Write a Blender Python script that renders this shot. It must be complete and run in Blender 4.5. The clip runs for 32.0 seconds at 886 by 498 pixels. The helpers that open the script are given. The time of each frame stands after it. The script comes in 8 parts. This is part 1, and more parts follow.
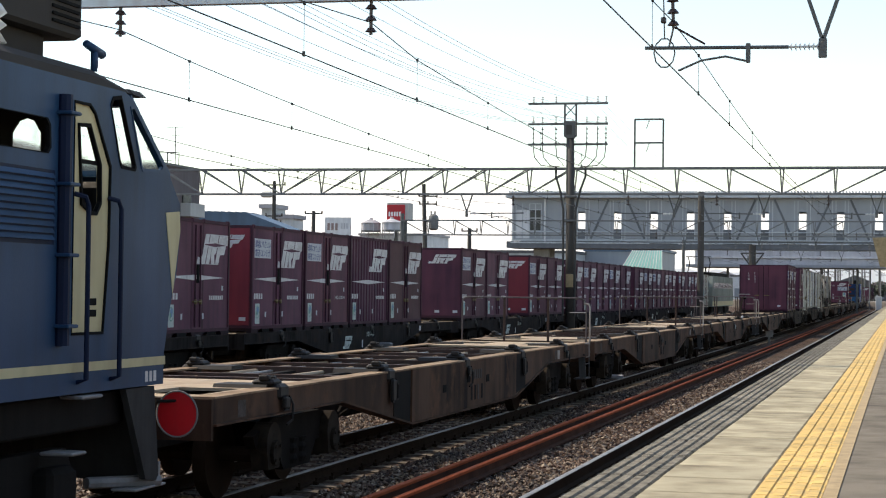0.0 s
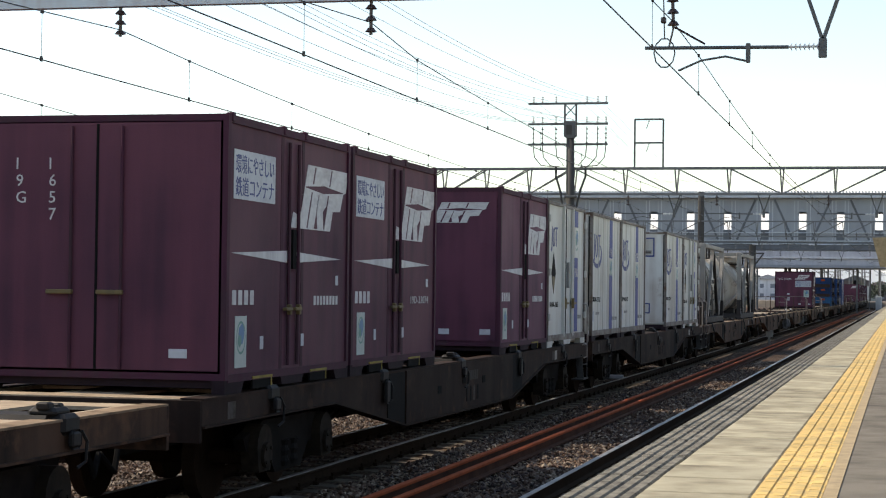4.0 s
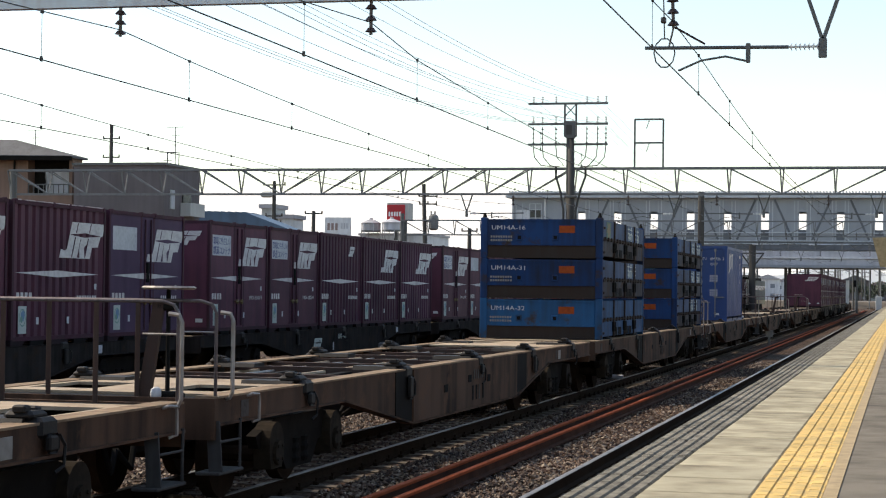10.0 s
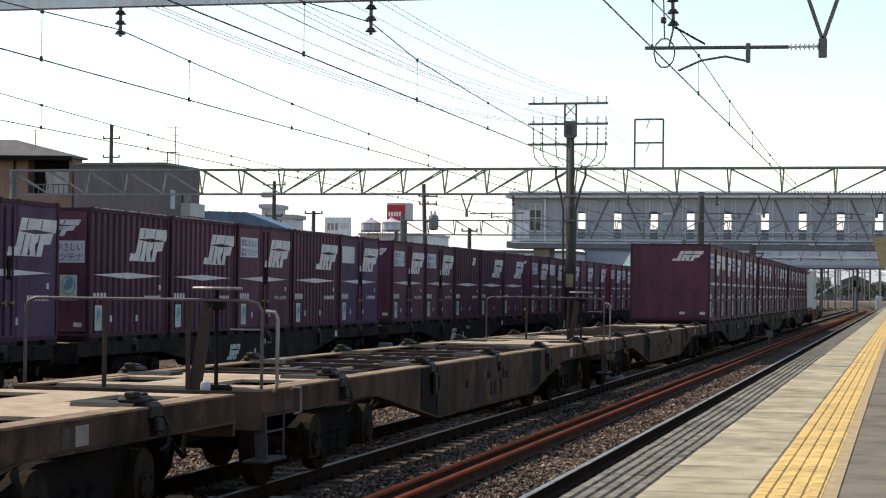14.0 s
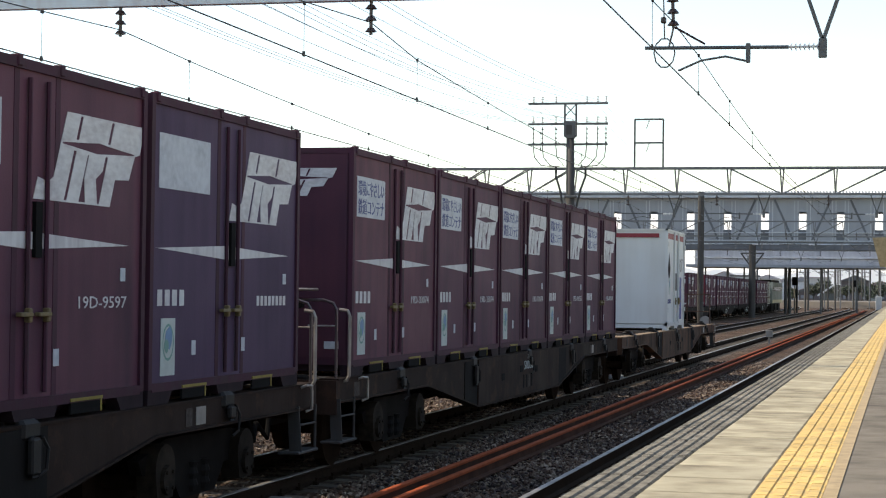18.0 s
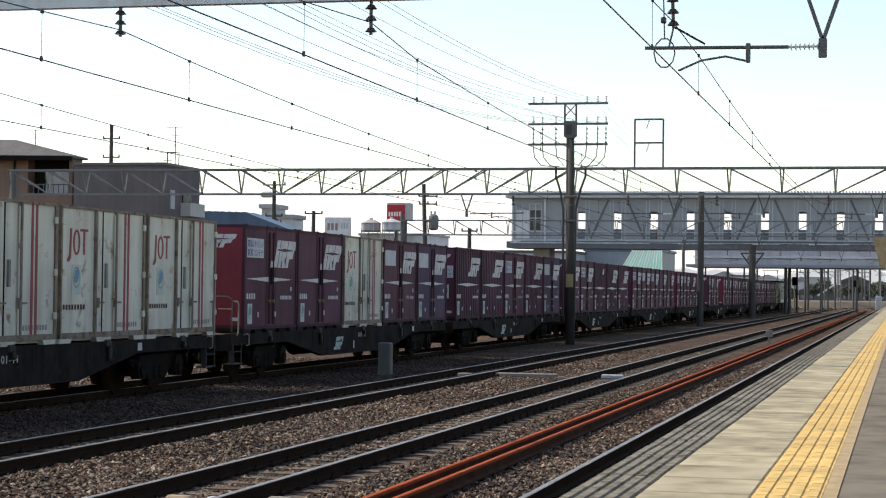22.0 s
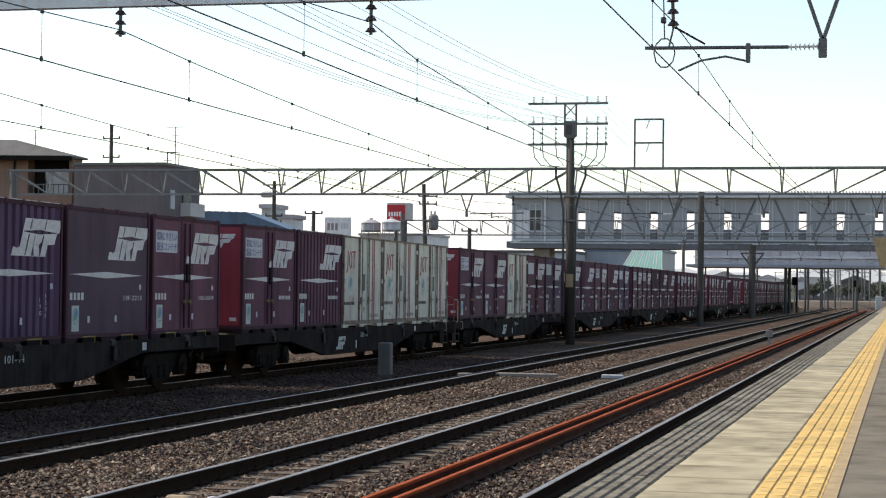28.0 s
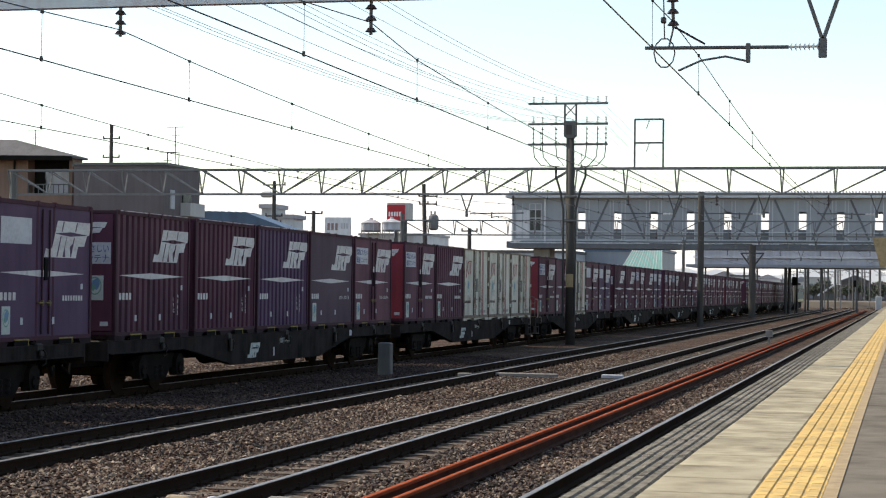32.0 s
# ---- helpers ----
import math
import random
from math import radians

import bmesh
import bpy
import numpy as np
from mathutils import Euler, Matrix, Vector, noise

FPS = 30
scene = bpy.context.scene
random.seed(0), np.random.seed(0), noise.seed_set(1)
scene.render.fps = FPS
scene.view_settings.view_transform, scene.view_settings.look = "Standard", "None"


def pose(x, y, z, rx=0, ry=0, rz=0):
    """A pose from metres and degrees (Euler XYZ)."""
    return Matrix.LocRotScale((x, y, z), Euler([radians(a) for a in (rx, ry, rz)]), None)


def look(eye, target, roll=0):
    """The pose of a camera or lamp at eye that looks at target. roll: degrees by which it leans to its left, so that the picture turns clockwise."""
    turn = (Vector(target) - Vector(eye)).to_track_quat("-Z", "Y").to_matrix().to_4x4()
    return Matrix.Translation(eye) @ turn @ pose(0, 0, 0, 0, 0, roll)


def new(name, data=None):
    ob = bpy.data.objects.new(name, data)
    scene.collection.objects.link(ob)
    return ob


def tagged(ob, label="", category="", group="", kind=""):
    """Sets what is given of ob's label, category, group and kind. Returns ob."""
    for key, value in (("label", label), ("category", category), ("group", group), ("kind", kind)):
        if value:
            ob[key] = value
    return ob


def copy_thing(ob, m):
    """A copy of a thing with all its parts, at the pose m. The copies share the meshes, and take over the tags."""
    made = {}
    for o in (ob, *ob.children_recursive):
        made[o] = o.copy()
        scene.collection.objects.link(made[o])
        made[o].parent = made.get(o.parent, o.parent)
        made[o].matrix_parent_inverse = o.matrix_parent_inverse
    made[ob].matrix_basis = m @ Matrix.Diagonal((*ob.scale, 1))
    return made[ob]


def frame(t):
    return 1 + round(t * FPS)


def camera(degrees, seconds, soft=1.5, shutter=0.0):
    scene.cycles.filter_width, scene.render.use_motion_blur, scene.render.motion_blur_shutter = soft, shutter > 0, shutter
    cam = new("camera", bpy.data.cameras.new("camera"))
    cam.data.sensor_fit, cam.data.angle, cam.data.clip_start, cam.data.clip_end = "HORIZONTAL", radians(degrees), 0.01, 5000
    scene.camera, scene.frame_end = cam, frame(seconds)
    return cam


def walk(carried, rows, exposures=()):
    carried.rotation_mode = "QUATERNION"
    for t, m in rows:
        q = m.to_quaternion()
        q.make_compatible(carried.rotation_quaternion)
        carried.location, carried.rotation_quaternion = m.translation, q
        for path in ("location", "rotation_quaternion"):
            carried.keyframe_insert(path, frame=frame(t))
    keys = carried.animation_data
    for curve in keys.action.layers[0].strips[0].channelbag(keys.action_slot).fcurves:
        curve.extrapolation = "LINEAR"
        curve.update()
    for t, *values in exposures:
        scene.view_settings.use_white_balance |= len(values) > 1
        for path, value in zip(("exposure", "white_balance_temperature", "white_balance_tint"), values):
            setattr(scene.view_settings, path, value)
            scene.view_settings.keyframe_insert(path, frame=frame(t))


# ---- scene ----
SECONDS = 32.0
EYE = Vector((0.0, 0.0, 2.006))
YAW, PITCH, ROLL = radians(13.797), radians(1.266), 0.707
WAY = Vector((-math.sin(YAW) * math.cos(PITCH), math.cos(YAW) * math.cos(PITCH), math.sin(PITCH)))
# the clip's camera brightens a little while a load hides the bright sky
EXPO = [(0.0, 0.14), (0.4, 0.07), (0.8, 0.00), (3.4, 0.01), (4.4, 0.13), (5.6, 0.19), (6.3, 0.14), (7.2, 0.04), (8.0, 0.00), (9.0, 0.04), (10.0, 0.04), (10.7, 0.16), (11.6, 0.19), (12.3, 0.13),
        (13.0, 0.01), (14.4, 0.03), (15.4, 0.14), (16.4, 0.20), (17.0, 0.23), (19.0, 0.23), (19.6, 0.14), (20.2, 0.03), (21.0, 0.00), (SECONDS, 0.00)]
cam = camera(26.605, SECONDS, soft=1.15)
walk(cam, [(0.0, look(EYE, EYE + WAY * 10, ROLL)), (SECONDS, look(EYE, EYE + WAY * 10, ROLL))],
     exposures=[(t, e, 7650.0, 11.0) for t, e in EXPO])

# ---- sky and sun: high sun abeam, behind the trains ----
SUN_TO = Vector((-0.95, 0.10, 1.0)).normalized()
world = bpy.data.worlds.new("sky")
scene.world = world
world.use_nodes = True
wn = world.node_tree.nodes
wl = world.node_tree.links
sky = wn.new("ShaderNodeTexSky")
sky.sky_type = 'NISHITA'
sky.sun_disc = False
sky.sun_elevation = math.asin(SUN_TO.z)
sky.sun_rotation = math.atan2(SUN_TO.x, SUN_TO.y) % (2 * math.pi)
sky.dust_density = 0.55
sky.air_density = 1.0
sky.ozone_density = 1.3
wl.new(sky.outputs[0], wn["Background"].inputs[0])
wn["Background"].inputs[1].default_value = 0.232
sun = new("sun", bpy.data.lights.new("sun", 'SUN'))
sun.data.energy = 4.4
sun.data.angle = radians(0.6)
sun.data.color = (1.0, 0.95, 0.87)
sun.matrix_world = look(Vector((0, 0, 60)) + SUN_TO * 60, Vector((0, 0, 60)))


# ---- materials ----
def node_mat(name, rough=0.6, metal=0.0):
    m = bpy.data.materials.new(name)
    m.use_nodes = True
    b = m.node_tree.nodes["Principled BSDF"]
    b.inputs["Roughness"].default_value = rough
    b.inputs["Metallic"].default_value = metal
    return m, m.node_tree, b


def paint(name, col, dirt=(0.05, 0.045, 0.04), amount=0.35, scale=1.2, rough=0.5, metal=0.0, vary=0.0, bump=0.08,
          streak=True, fine=40.0, rust=None, rust_amount=0.0, hue=0.0, spec=0.4):
    """Worn surface: a base colour, broad stains, run-down streaks, fine grain, and a little change from piece to piece."""
    m, nt, b = node_mat(name, rough, metal)
    b.inputs["Specular IOR Level"].default_value = spec
    N, L = nt.nodes, nt.links
    tc = N.new("ShaderNodeTexCoord")
    info = N.new("ShaderNodeObjectInfo")
    off = N.new("ShaderNodeVectorMath")
    off.operation = 'MULTIPLY_ADD'
    off.inputs[1].default_value = (37.0, 53.0, 71.0)
    L.new(info.outputs["Random"], off.inputs[0])
    L.new(tc.outputs["Object"], off.inputs[2])
    n1 = N.new("ShaderNodeTexNoise")
    n1.inputs["Scale"].default_value = scale
    n1.inputs["Detail"].default_value = 6
    L.new(off.outputs[0], n1.inputs["Vector"])
    mp = N.new("ShaderNodeMapping")
    mp.inputs["Scale"].default_value = (scale * 5, scale * 5, scale * 0.35) if streak else (scale * 3,) * 3
    L.new(off.outputs[0], mp.inputs["Vector"])
    n2 = N.new("ShaderNodeTexNoise")
    n2.inputs["Scale"].default_value = 1.0
    n2.inputs["Detail"].default_value = 5
    L.new(mp.outputs[0], n2.inputs["Vector"])
    mul = N.new("ShaderNodeMath")
    mul.operation = 'MULTIPLY'
    L.new(n1.outputs[0], mul.inputs[0])
    L.new(n2.outputs[0], mul.inputs[1])
    rp = N.new("ShaderNodeValToRGB")
    rp.color_ramp.elements[0].position = 0.16
    rp.color_ramp.elements[1].position = 0.42
    rp.color_ramp.elements[1].color = (amount, amount, amount, 1)
    L.new(mul.outputs[0], rp.inputs[0])
    hsv = N.new("ShaderNodeHueSaturation")
    hsv.inputs["Color"].default_value = (*col, 1)
    vm = N.new("ShaderNodeMapRange")
    vm.inputs[3].default_value = 1 - vary
    vm.inputs[4].default_value = 1 + vary
    L.new(info.outputs["Random"], vm.inputs[0])
    L.new(vm.outputs[0], hsv.inputs["Value"])
    if hue:
        hm = N.new("ShaderNodeMapRange")
        hm.inputs[3].default_value = 0.5 - hue
        hm.inputs[4].default_value = 0.5 + hue
        fr = N.new("ShaderNodeMath")
        fr.operation = 'MULTIPLY'
        fr.inputs[1].default_value = 7.31
        fr2 = N.new("ShaderNodeMath")
        fr2.operation = 'FRACT'
        L.new(info.outputs["Random"], fr.inputs[0])
        L.new(fr.outputs[0], fr2.inputs[0])
        L.new(fr2.outputs[0], hm.inputs[0])
        L.new(hm.outputs[0], hsv.inputs["Hue"])
    mx = N.new("ShaderNodeMix")
    mx.data_type = 'RGBA'
    mx.inputs[7].default_value = (*dirt, 1)
    L.new(rp.outputs[0], mx.inputs[0])
    L.new(hsv.outputs[0], mx.inputs[6])
    out = mx.outputs[2]
    n3 = N.new("ShaderNodeTexNoise")
    n3.inputs["Scale"].default_value = fine
    n3.inputs["Detail"].default_value = 3
    L.new(off.outputs[0], n3.inputs["Vector"])
    if rust is not None:
        r2 = N.new("ShaderNodeValToRGB")
        r2.color_ramp.elements[0].position = 0.60 - 0.15 * rust_amount
        r2.color_ramp.elements[1].position = 0.70 - 0.10 * rust_amount
        n4 = N.new("ShaderNodeTexNoise")
        n4.inputs["Scale"].default_value = scale * 2.3
        n4.inputs["Detail"].default_value = 9
        n4.inputs["Roughness"].default_value = 0.65
        L.new(off.outputs[0], n4.inputs["Vector"])
        L.new(n4.outputs[0], r2.inputs[0])
        m2 = N.new("ShaderNodeMix")
        m2.data_type = 'RGBA'
        m2.inputs[7].default_value = (*rust, 1)
        L.new(r2.outputs[0], m2.inputs[0])
        L.new(out, m2.inputs[6])
        out = m2.outputs[2]
    L.new(out, b.inputs["Base Color"])
    rr = N.new("ShaderNodeMapRange")
    rr.inputs[3].default_value = max(0.05, rough - 0.12)
    rr.inputs[4].default_value = min(1.0, rough + 0.2)
    L.new(n1.outputs[0], rr.inputs[0])
    L.new(rr.outputs[0], b.inputs["Roughness"])
    if bump:
        bp = N.new("ShaderNodeBump")
        bp.inputs["Strength"].default_value = bump
        bp.inputs["Distance"].default_value = 0.02
        L.new(n3.outputs[0], bp.inputs["Height"])
        L.new(bp.outputs[0], b.inputs["Normal"])
    return m


def stone_mat(name, cols, rough=0.9, scale=9.0, island=True, spec=0.15):
    """Loose stones: each takes its own colour along a ramp."""
    m, nt, b = node_mat(name, rough)
    b.inputs["Specular IOR Level"].default_value = spec
    N, L = nt.nodes, nt.links
    rp = N.new("ShaderNodeValToRGB")
    el = rp.color_ramp.elements
    el[0].color = (*cols[0], 1)
    el[1].color = (*cols[-1], 1)
    for i, c in enumerate(cols[1:-1]):
        e = el.new((i + 1) / (len(cols) - 1))
        e.color = (*c, 1)
    if island:
        g = N.new("ShaderNodeNewGeometry")
        L.new(g.outputs["Random Per Island"], rp.inputs[0])
    else:
        tc = N.new("ShaderNodeTexCoord")
        vo = N.new("ShaderNodeTexVoronoi")
        vo.inputs["Scale"].default_value = scale
        L.new(tc.outputs["Object"], vo.inputs["Vector"])
        sp = N.new("ShaderNodeSeparateColor")
        L.new(vo.outputs["Color"], sp.inputs[0])
        L.new(sp.outputs[0], rp.inputs[0])
        bp = N.new("ShaderNodeBump")
        bp.inputs["Strength"].default_value = 0.9
        bp.inputs["Distance"].default_value = 0.05
        L.new(vo.outputs["Distance"], bp.inputs["Height"])
        L.new(bp.outputs[0], b.inputs["Normal"])
    tc2 = N.new("ShaderNodeTexCoord")
    n = N.new("ShaderNodeTexNoise")
    n.inputs["Scale"].default_value = 0.35
    n.inputs["Detail"].default_value = 5
    L.new(tc2.outputs["Object"], n.inputs["Vector"])
    mr = N.new("ShaderNodeMapRange")
    mr.inputs[1].default_value = 0.35
    mr.inputs[2].default_value = 0.65
    mr.inputs[3].default_value = 0.65
    mr.inputs[4].default_value = 1.15
    L.new(n.outputs[0], mr.inputs[0])
    hs = N.new("ShaderNodeHueSaturation")
    L.new(rp.outputs[0], hs.inputs["Color"])
    L.new(mr.outputs[0], hs.inputs["Value"])
    L.new(hs.outputs[0], b.inputs["Base Color"])
    return m


def plain(name, col, rough=0.5, metal=0.0, vary=0.0):
    return paint(name, col, amount=0.15, scale=3.0, rough=rough, metal=metal, bump=0.03, vary=vary)


BALLAST = [(0.022, 0.012, 0.008), (0.070, 0.038, 0.022), (0.118, 0.077, 0.050), (0.050, 0.021, 0.011), (0.19, 0.145, 0.11)]
M = {
    "ballast": stone_mat("ballast_ground", BALLAST, scale=16.0, island=False),
    "stones": stone_mat("ballast_stones", [(0.010, 0.006, 0.004), (0.080, 0.036, 0.018), (0.026, 0.012, 0.007), (0.150, 0.086, 0.050), (0.048, 0.020, 0.010), (0.36, 0.28, 0.20), (0.085, 0.054, 0.038)], rough=0.65, spec=0.35),
    "earth": paint("earth", (0.16, 0.13, 0.10), amount=0.5, scale=0.2, rough=0.95, streak=False, bump=0.4, fine=12),
    "railside": paint("rail_web", (0.032, 0.020, 0.013), dirt=(0.015, 0.010, 0.007), amount=0.5, scale=2, rough=0.9, spec=0.04),
    "railhead": paint("rail_head", (0.30, 0.275, 0.255), amount=0.4, scale=4, rough=0.42, metal=0.5, bump=0.02, spec=0.25),
    "railrust": paint("new_rail_rust", (0.36, 0.066, 0.014), dirt=(0.12, 0.03, 0.010), amount=0.5, scale=3, rough=0.8, spec=0.2),
    "sleeper": paint("sleeper_concrete", (0.145, 0.117, 0.090), spec=0.15, amount=0.5, scale=3, rough=0.9, vary=0.15, streak=False, bump=0.3),
    "concrete": paint("platform_concrete", (0.445, 0.395, 0.275), dirt=(0.165, 0.138, 0.090), amount=0.9, scale=1.5, rough=0.9, vary=0.13, streak=False, bump=0.25, fine=90, spec=0.2),
    "coping": paint("platform_edge_stone", (0.26, 0.235, 0.185), dirt=(0.060, 0.053, 0.042), amount=0.9, scale=7.0, rough=0.9, vary=0.18, streak=False, bump=0.5, fine=150, spec=0.15),
    "asphalt": paint("platform_asphalt", (0.215, 0.190, 0.150), dirt=(0.085, 0.072, 0.058), amount=0.85, scale=1.3, rough=0.95, streak=False, bump=0.5, fine=120, spec=0.15),
    "yellow": paint("tactile_yellow", (0.70, 0.47, 0.16), dirt=(0.33, 0.245, 0.12), amount=0.85, scale=3.2, rough=0.75, vary=0.10, streak=False, bump=0.15, spec=0.25),
    "ochre": paint("worn_edging", (0.42, 0.31, 0.17), amount=0.4, scale=4, rough=0.9, streak=False),
    "maroon": paint("container_maroon", (0.116, 0.037, 0.062), dirt=(0.040, 0.019, 0.034), amount=0.7, scale=0.9, rough=0.62, vary=0.24, hue=0.014, fine=70, spec=0.22),
    "violet_grey": paint("container_grey_violet", (0.082, 0.046, 0.074), dirt=(0.040, 0.026, 0.040), amount=0.7, scale=0.7, rough=0.62, vary=0.10, spec=0.22),
    "cream_frame": paint("container_frame_brown", (0.23, 0.19, 0.15), dirt=(0.09, 0.055, 0.04), amount=0.8, scale=2.5, rough=0.65, rust=(0.10, 0.05, 0.03), rust_amount=0.5),
    "maroon_rib": paint("container_maroon_ribbed", (0.100, 0.036, 0.058), dirt=(0.040, 0.022, 0.036), amount=0.65, scale=0.9, rough=0.62, vary=0.2, hue=0.014, spec=0.22),
    "violet": paint("container_faded_violet", (0.088, 0.048, 0.098), dirt=(0.043, 0.023, 0.048), amount=0.6, scale=0.9, rough=0.62, vary=0.12, spec=0.22),
    "brown": paint("container_faded_brown", (0.095, 0.038, 0.044), dirt=(0.045, 0.026, 0.028), amount=0.55, scale=0.9, rough=0.65, vary=0.12, spec=0.22),
    "redend": paint("container_red", (0.205, 0.030, 0.042), dirt=(0.10, 0.022, 0.035), amount=0.4, scale=1.2, rough=0.5, vary=0.25, spec=0.25),
    "dkbase": paint("container_base_grime", (0.027, 0.015, 0.019), dirt=(0.013, 0.010, 0.010), amount=0.6, scale=2, rough=0.75, vary=0.15, spec=0.15),
    "blue_light": paint("open_box_light_blue", (0.018, 0.095, 0.215), dirt=(0.024, 0.035, 0.050), amount=0.75, scale=1.3, rough=0.65, rust=(0.05, 0.036, 0.028), rust_amount=0.2, spec=0.15),
    "bluepale": paint("open_box_side_faded", (0.052, 0.098, 0.190), dirt=(0.045, 0.042, 0.042), amount=0.75, scale=1.5, rough=0.7, vary=0.15, rust=(0.050, 0.034, 0.024), rust_amount=0.3, spec=0.2),
    "boxbrown": paint("open_box_brown_grime", (0.044, 0.030, 0.024), amount=0.5, scale=2, rough=0.85, spec=0.1),
    "dkframe": paint("container_frame_dark", (0.062, 0.019, 0.036), amount=0.5, scale=2, rough=0.65, vary=0.15, spec=0.15),
    "white": paint("container_white", (0.60, 0.61, 0.57), dirt=(0.26, 0.20, 0.14), amount=0.55, scale=0.8, rough=0.45, vary=0.05),
    "cream": paint("container_cream", (0.60, 0.60, 0.52), dirt=(0.27, 0.23, 0.17), amount=0.6, scale=0.9, rough=0.5, vary=0.06, rust=(0.22, 0.12, 0.06), rust_amount=0.1),
    "grey_trim": paint("grey_trim", (0.26, 0.25, 0.24), amount=0.4, scale=3, rough=0.55),
    "blue": paint("container_blue", (0.016, 0.055, 0.190), dirt=(0.014, 0.03, 0.08), amount=0.5, scale=1.0, rough=0.45, vary=0.1),
    "blue_worn": paint("open_box_blue", (0.011, 0.044, 0.135), dirt=(0.018, 0.017, 0.020), amount=0.8, scale=1.3, rough=0.65, vary=0.18, rust=(0.040, 0.027, 0.021), rust_amount=0.25, spec=0.15),
    "logo": paint("marking_white", (0.62, 0.61, 0.60), dirt=(0.30, 0.25, 0.26), amount=0.55, scale=3, rough=0.6),
    "signw": paint("sign_pale", (0.52, 0.54, 0.57), dirt=(0.30, 0.31, 0.34), amount=0.6, scale=3, rough=0.6),
    "navy": plain("navy_print", (0.03, 0.05, 0.20), 0.5),
    "stripe_blue": plain("stripe_blue", (0.028, 0.055, 0.25), 0.5),
    "stripe_red": plain("stripe_red", (0.26, 0.028, 0.040), 0.5),
    "sticker": plain("sticker_green", (0.13, 0.30, 0.25), 0.5),
    "sticker_pale": plain("sticker_pale", (0.46, 0.53, 0.50), 0.5),
    "brass": paint("handle_brass", (0.17, 0.12, 0.045), amount=0.5, scale=6, rough=0.55),
    "dark": paint("underframe_dark", (0.010, 0.009, 0.008), dirt=(0.022, 0.018, 0.015), amount=0.5, scale=2, rough=0.85, vary=0.2, spec=0.12),
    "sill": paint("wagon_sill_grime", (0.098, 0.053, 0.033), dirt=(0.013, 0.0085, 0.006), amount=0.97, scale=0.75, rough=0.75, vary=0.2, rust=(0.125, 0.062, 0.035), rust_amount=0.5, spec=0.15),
    # a darker sill colour, used on some loaded wagons
    "sill_blackish": paint("wagon_sill_blackish", (0.033, 0.0195, 0.0145), dirt=(0.012, 0.008, 0.006), amount=0.7, scale=1.2, rough=0.75, vary=0.2, rust=(0.055, 0.029, 0.019), rust_amount=0.4, spec=0.12),
    "sill_grey": paint("wagon_sill_grey", (0.031, 0.027, 0.026), dirt=(0.008, 0.007, 0.006), amount=0.8, scale=1.6, rough=0.8, vary=0.2, spec=0.05, rust=(0.034, 0.024, 0.018), rust_amount=0.5),
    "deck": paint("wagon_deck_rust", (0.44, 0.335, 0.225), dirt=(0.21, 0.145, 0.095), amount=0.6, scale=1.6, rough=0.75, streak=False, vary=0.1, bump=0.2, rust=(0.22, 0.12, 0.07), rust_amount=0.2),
    "steel": paint("galvanised_rail", (0.36, 0.33, 0.30), dirt=(0.10, 0.06, 0.04), amount=0.6, scale=5, rough=0.45, metal=0.5),
    "railpipe": paint("end_rail_worn_paint", (0.15, 0.125, 0.125), dirt=(0.04, 0.025, 0.02), amount=0.6, scale=5, rough=0.35, metal=0.6),
    "rustbar": paint("rusty_bar", (0.070, 0.040, 0.030), amount=0.4, scale=5, rough=0.7, spec=0.2),
    "tank": paint("tank_cream", (0.47, 0.43, 0.36), dirt=(0.17, 0.13, 0.10), amount=0.75, scale=0.8, rough=0.45, rust=(0.11, 0.075, 0.055), rust_amount=0.2),
    "tankframe": paint("tank_frame_grey", (0.29, 0.27, 0.24), dirt=(0.10, 0.08, 0.065), amount=0.6, scale=2, rough=0.5),
    "tankdark": paint("tank_soot", (0.022, 0.017, 0.014), amount=0.4, scale=2, rough=0.65),
    "locoblue": paint("loco_blue", (0.016, 0.056, 0.125), dirt=(0.015, 0.030, 0.052), amount=0.7, scale=0.9, rough=0.42, spec=0.15, bump=0.03),
    "locopipe": paint("loco_dark_blue", (0.006, 0.014, 0.042), dirt=(0.008, 0.010, 0.016), amount=0.6, scale=2.0, rough=0.5, spec=0.12),
    "locoskirt": paint("loco_guard_grime", (0.050, 0.048, 0.046), dirt=(0.02, 0.017, 0.015), amount=0.7, scale=2.0, rough=0.8, spec=0.1),
    "locodark": paint("loco_roof_grey", (0.050, 0.045, 0.042), amount=0.5, scale=1.5, rough=0.75, spec=0.12),
    "lococream": paint("loco_cream", (0.56, 0.48, 0.27), dirt=(0.28, 0.21, 0.11), amount=0.45, scale=1.5, rough=0.5),
    "discred": plain("disc_red", (0.82, 0.018, 0.025), 0.4),
    "gantry": paint("gantry_steel_pale", (0.19, 0.195, 0.195), dirt=(0.08, 0.072, 0.066), amount=0.5, scale=2, rough=0.55, metal=0.1),
    "gantry1": paint("gantry_paint_pale_blue", (0.66, 0.74, 0.76), dirt=(0.45, 0.36, 0.34), amount=0.6, scale=1.2, rough=0.5),
    "white_clean": paint("container_clean_white", (0.62, 0.64, 0.63), dirt=(0.40, 0.36, 0.30), amount=0.35, scale=0.7, rough=0.5),
    "gantrydark": paint("gantry_steel_dark", (0.13, 0.135, 0.135), amount=0.4, scale=2, rough=0.5, metal=0.3),
    "polec": paint("pole_dark", (0.065, 0.060, 0.055), amount=0.5, scale=1.5, rough=0.7),
    "pole_concrete": paint("pole_concrete", (0.30, 0.28, 0.25), amount=0.5, scale=1.0, rough=0.85),
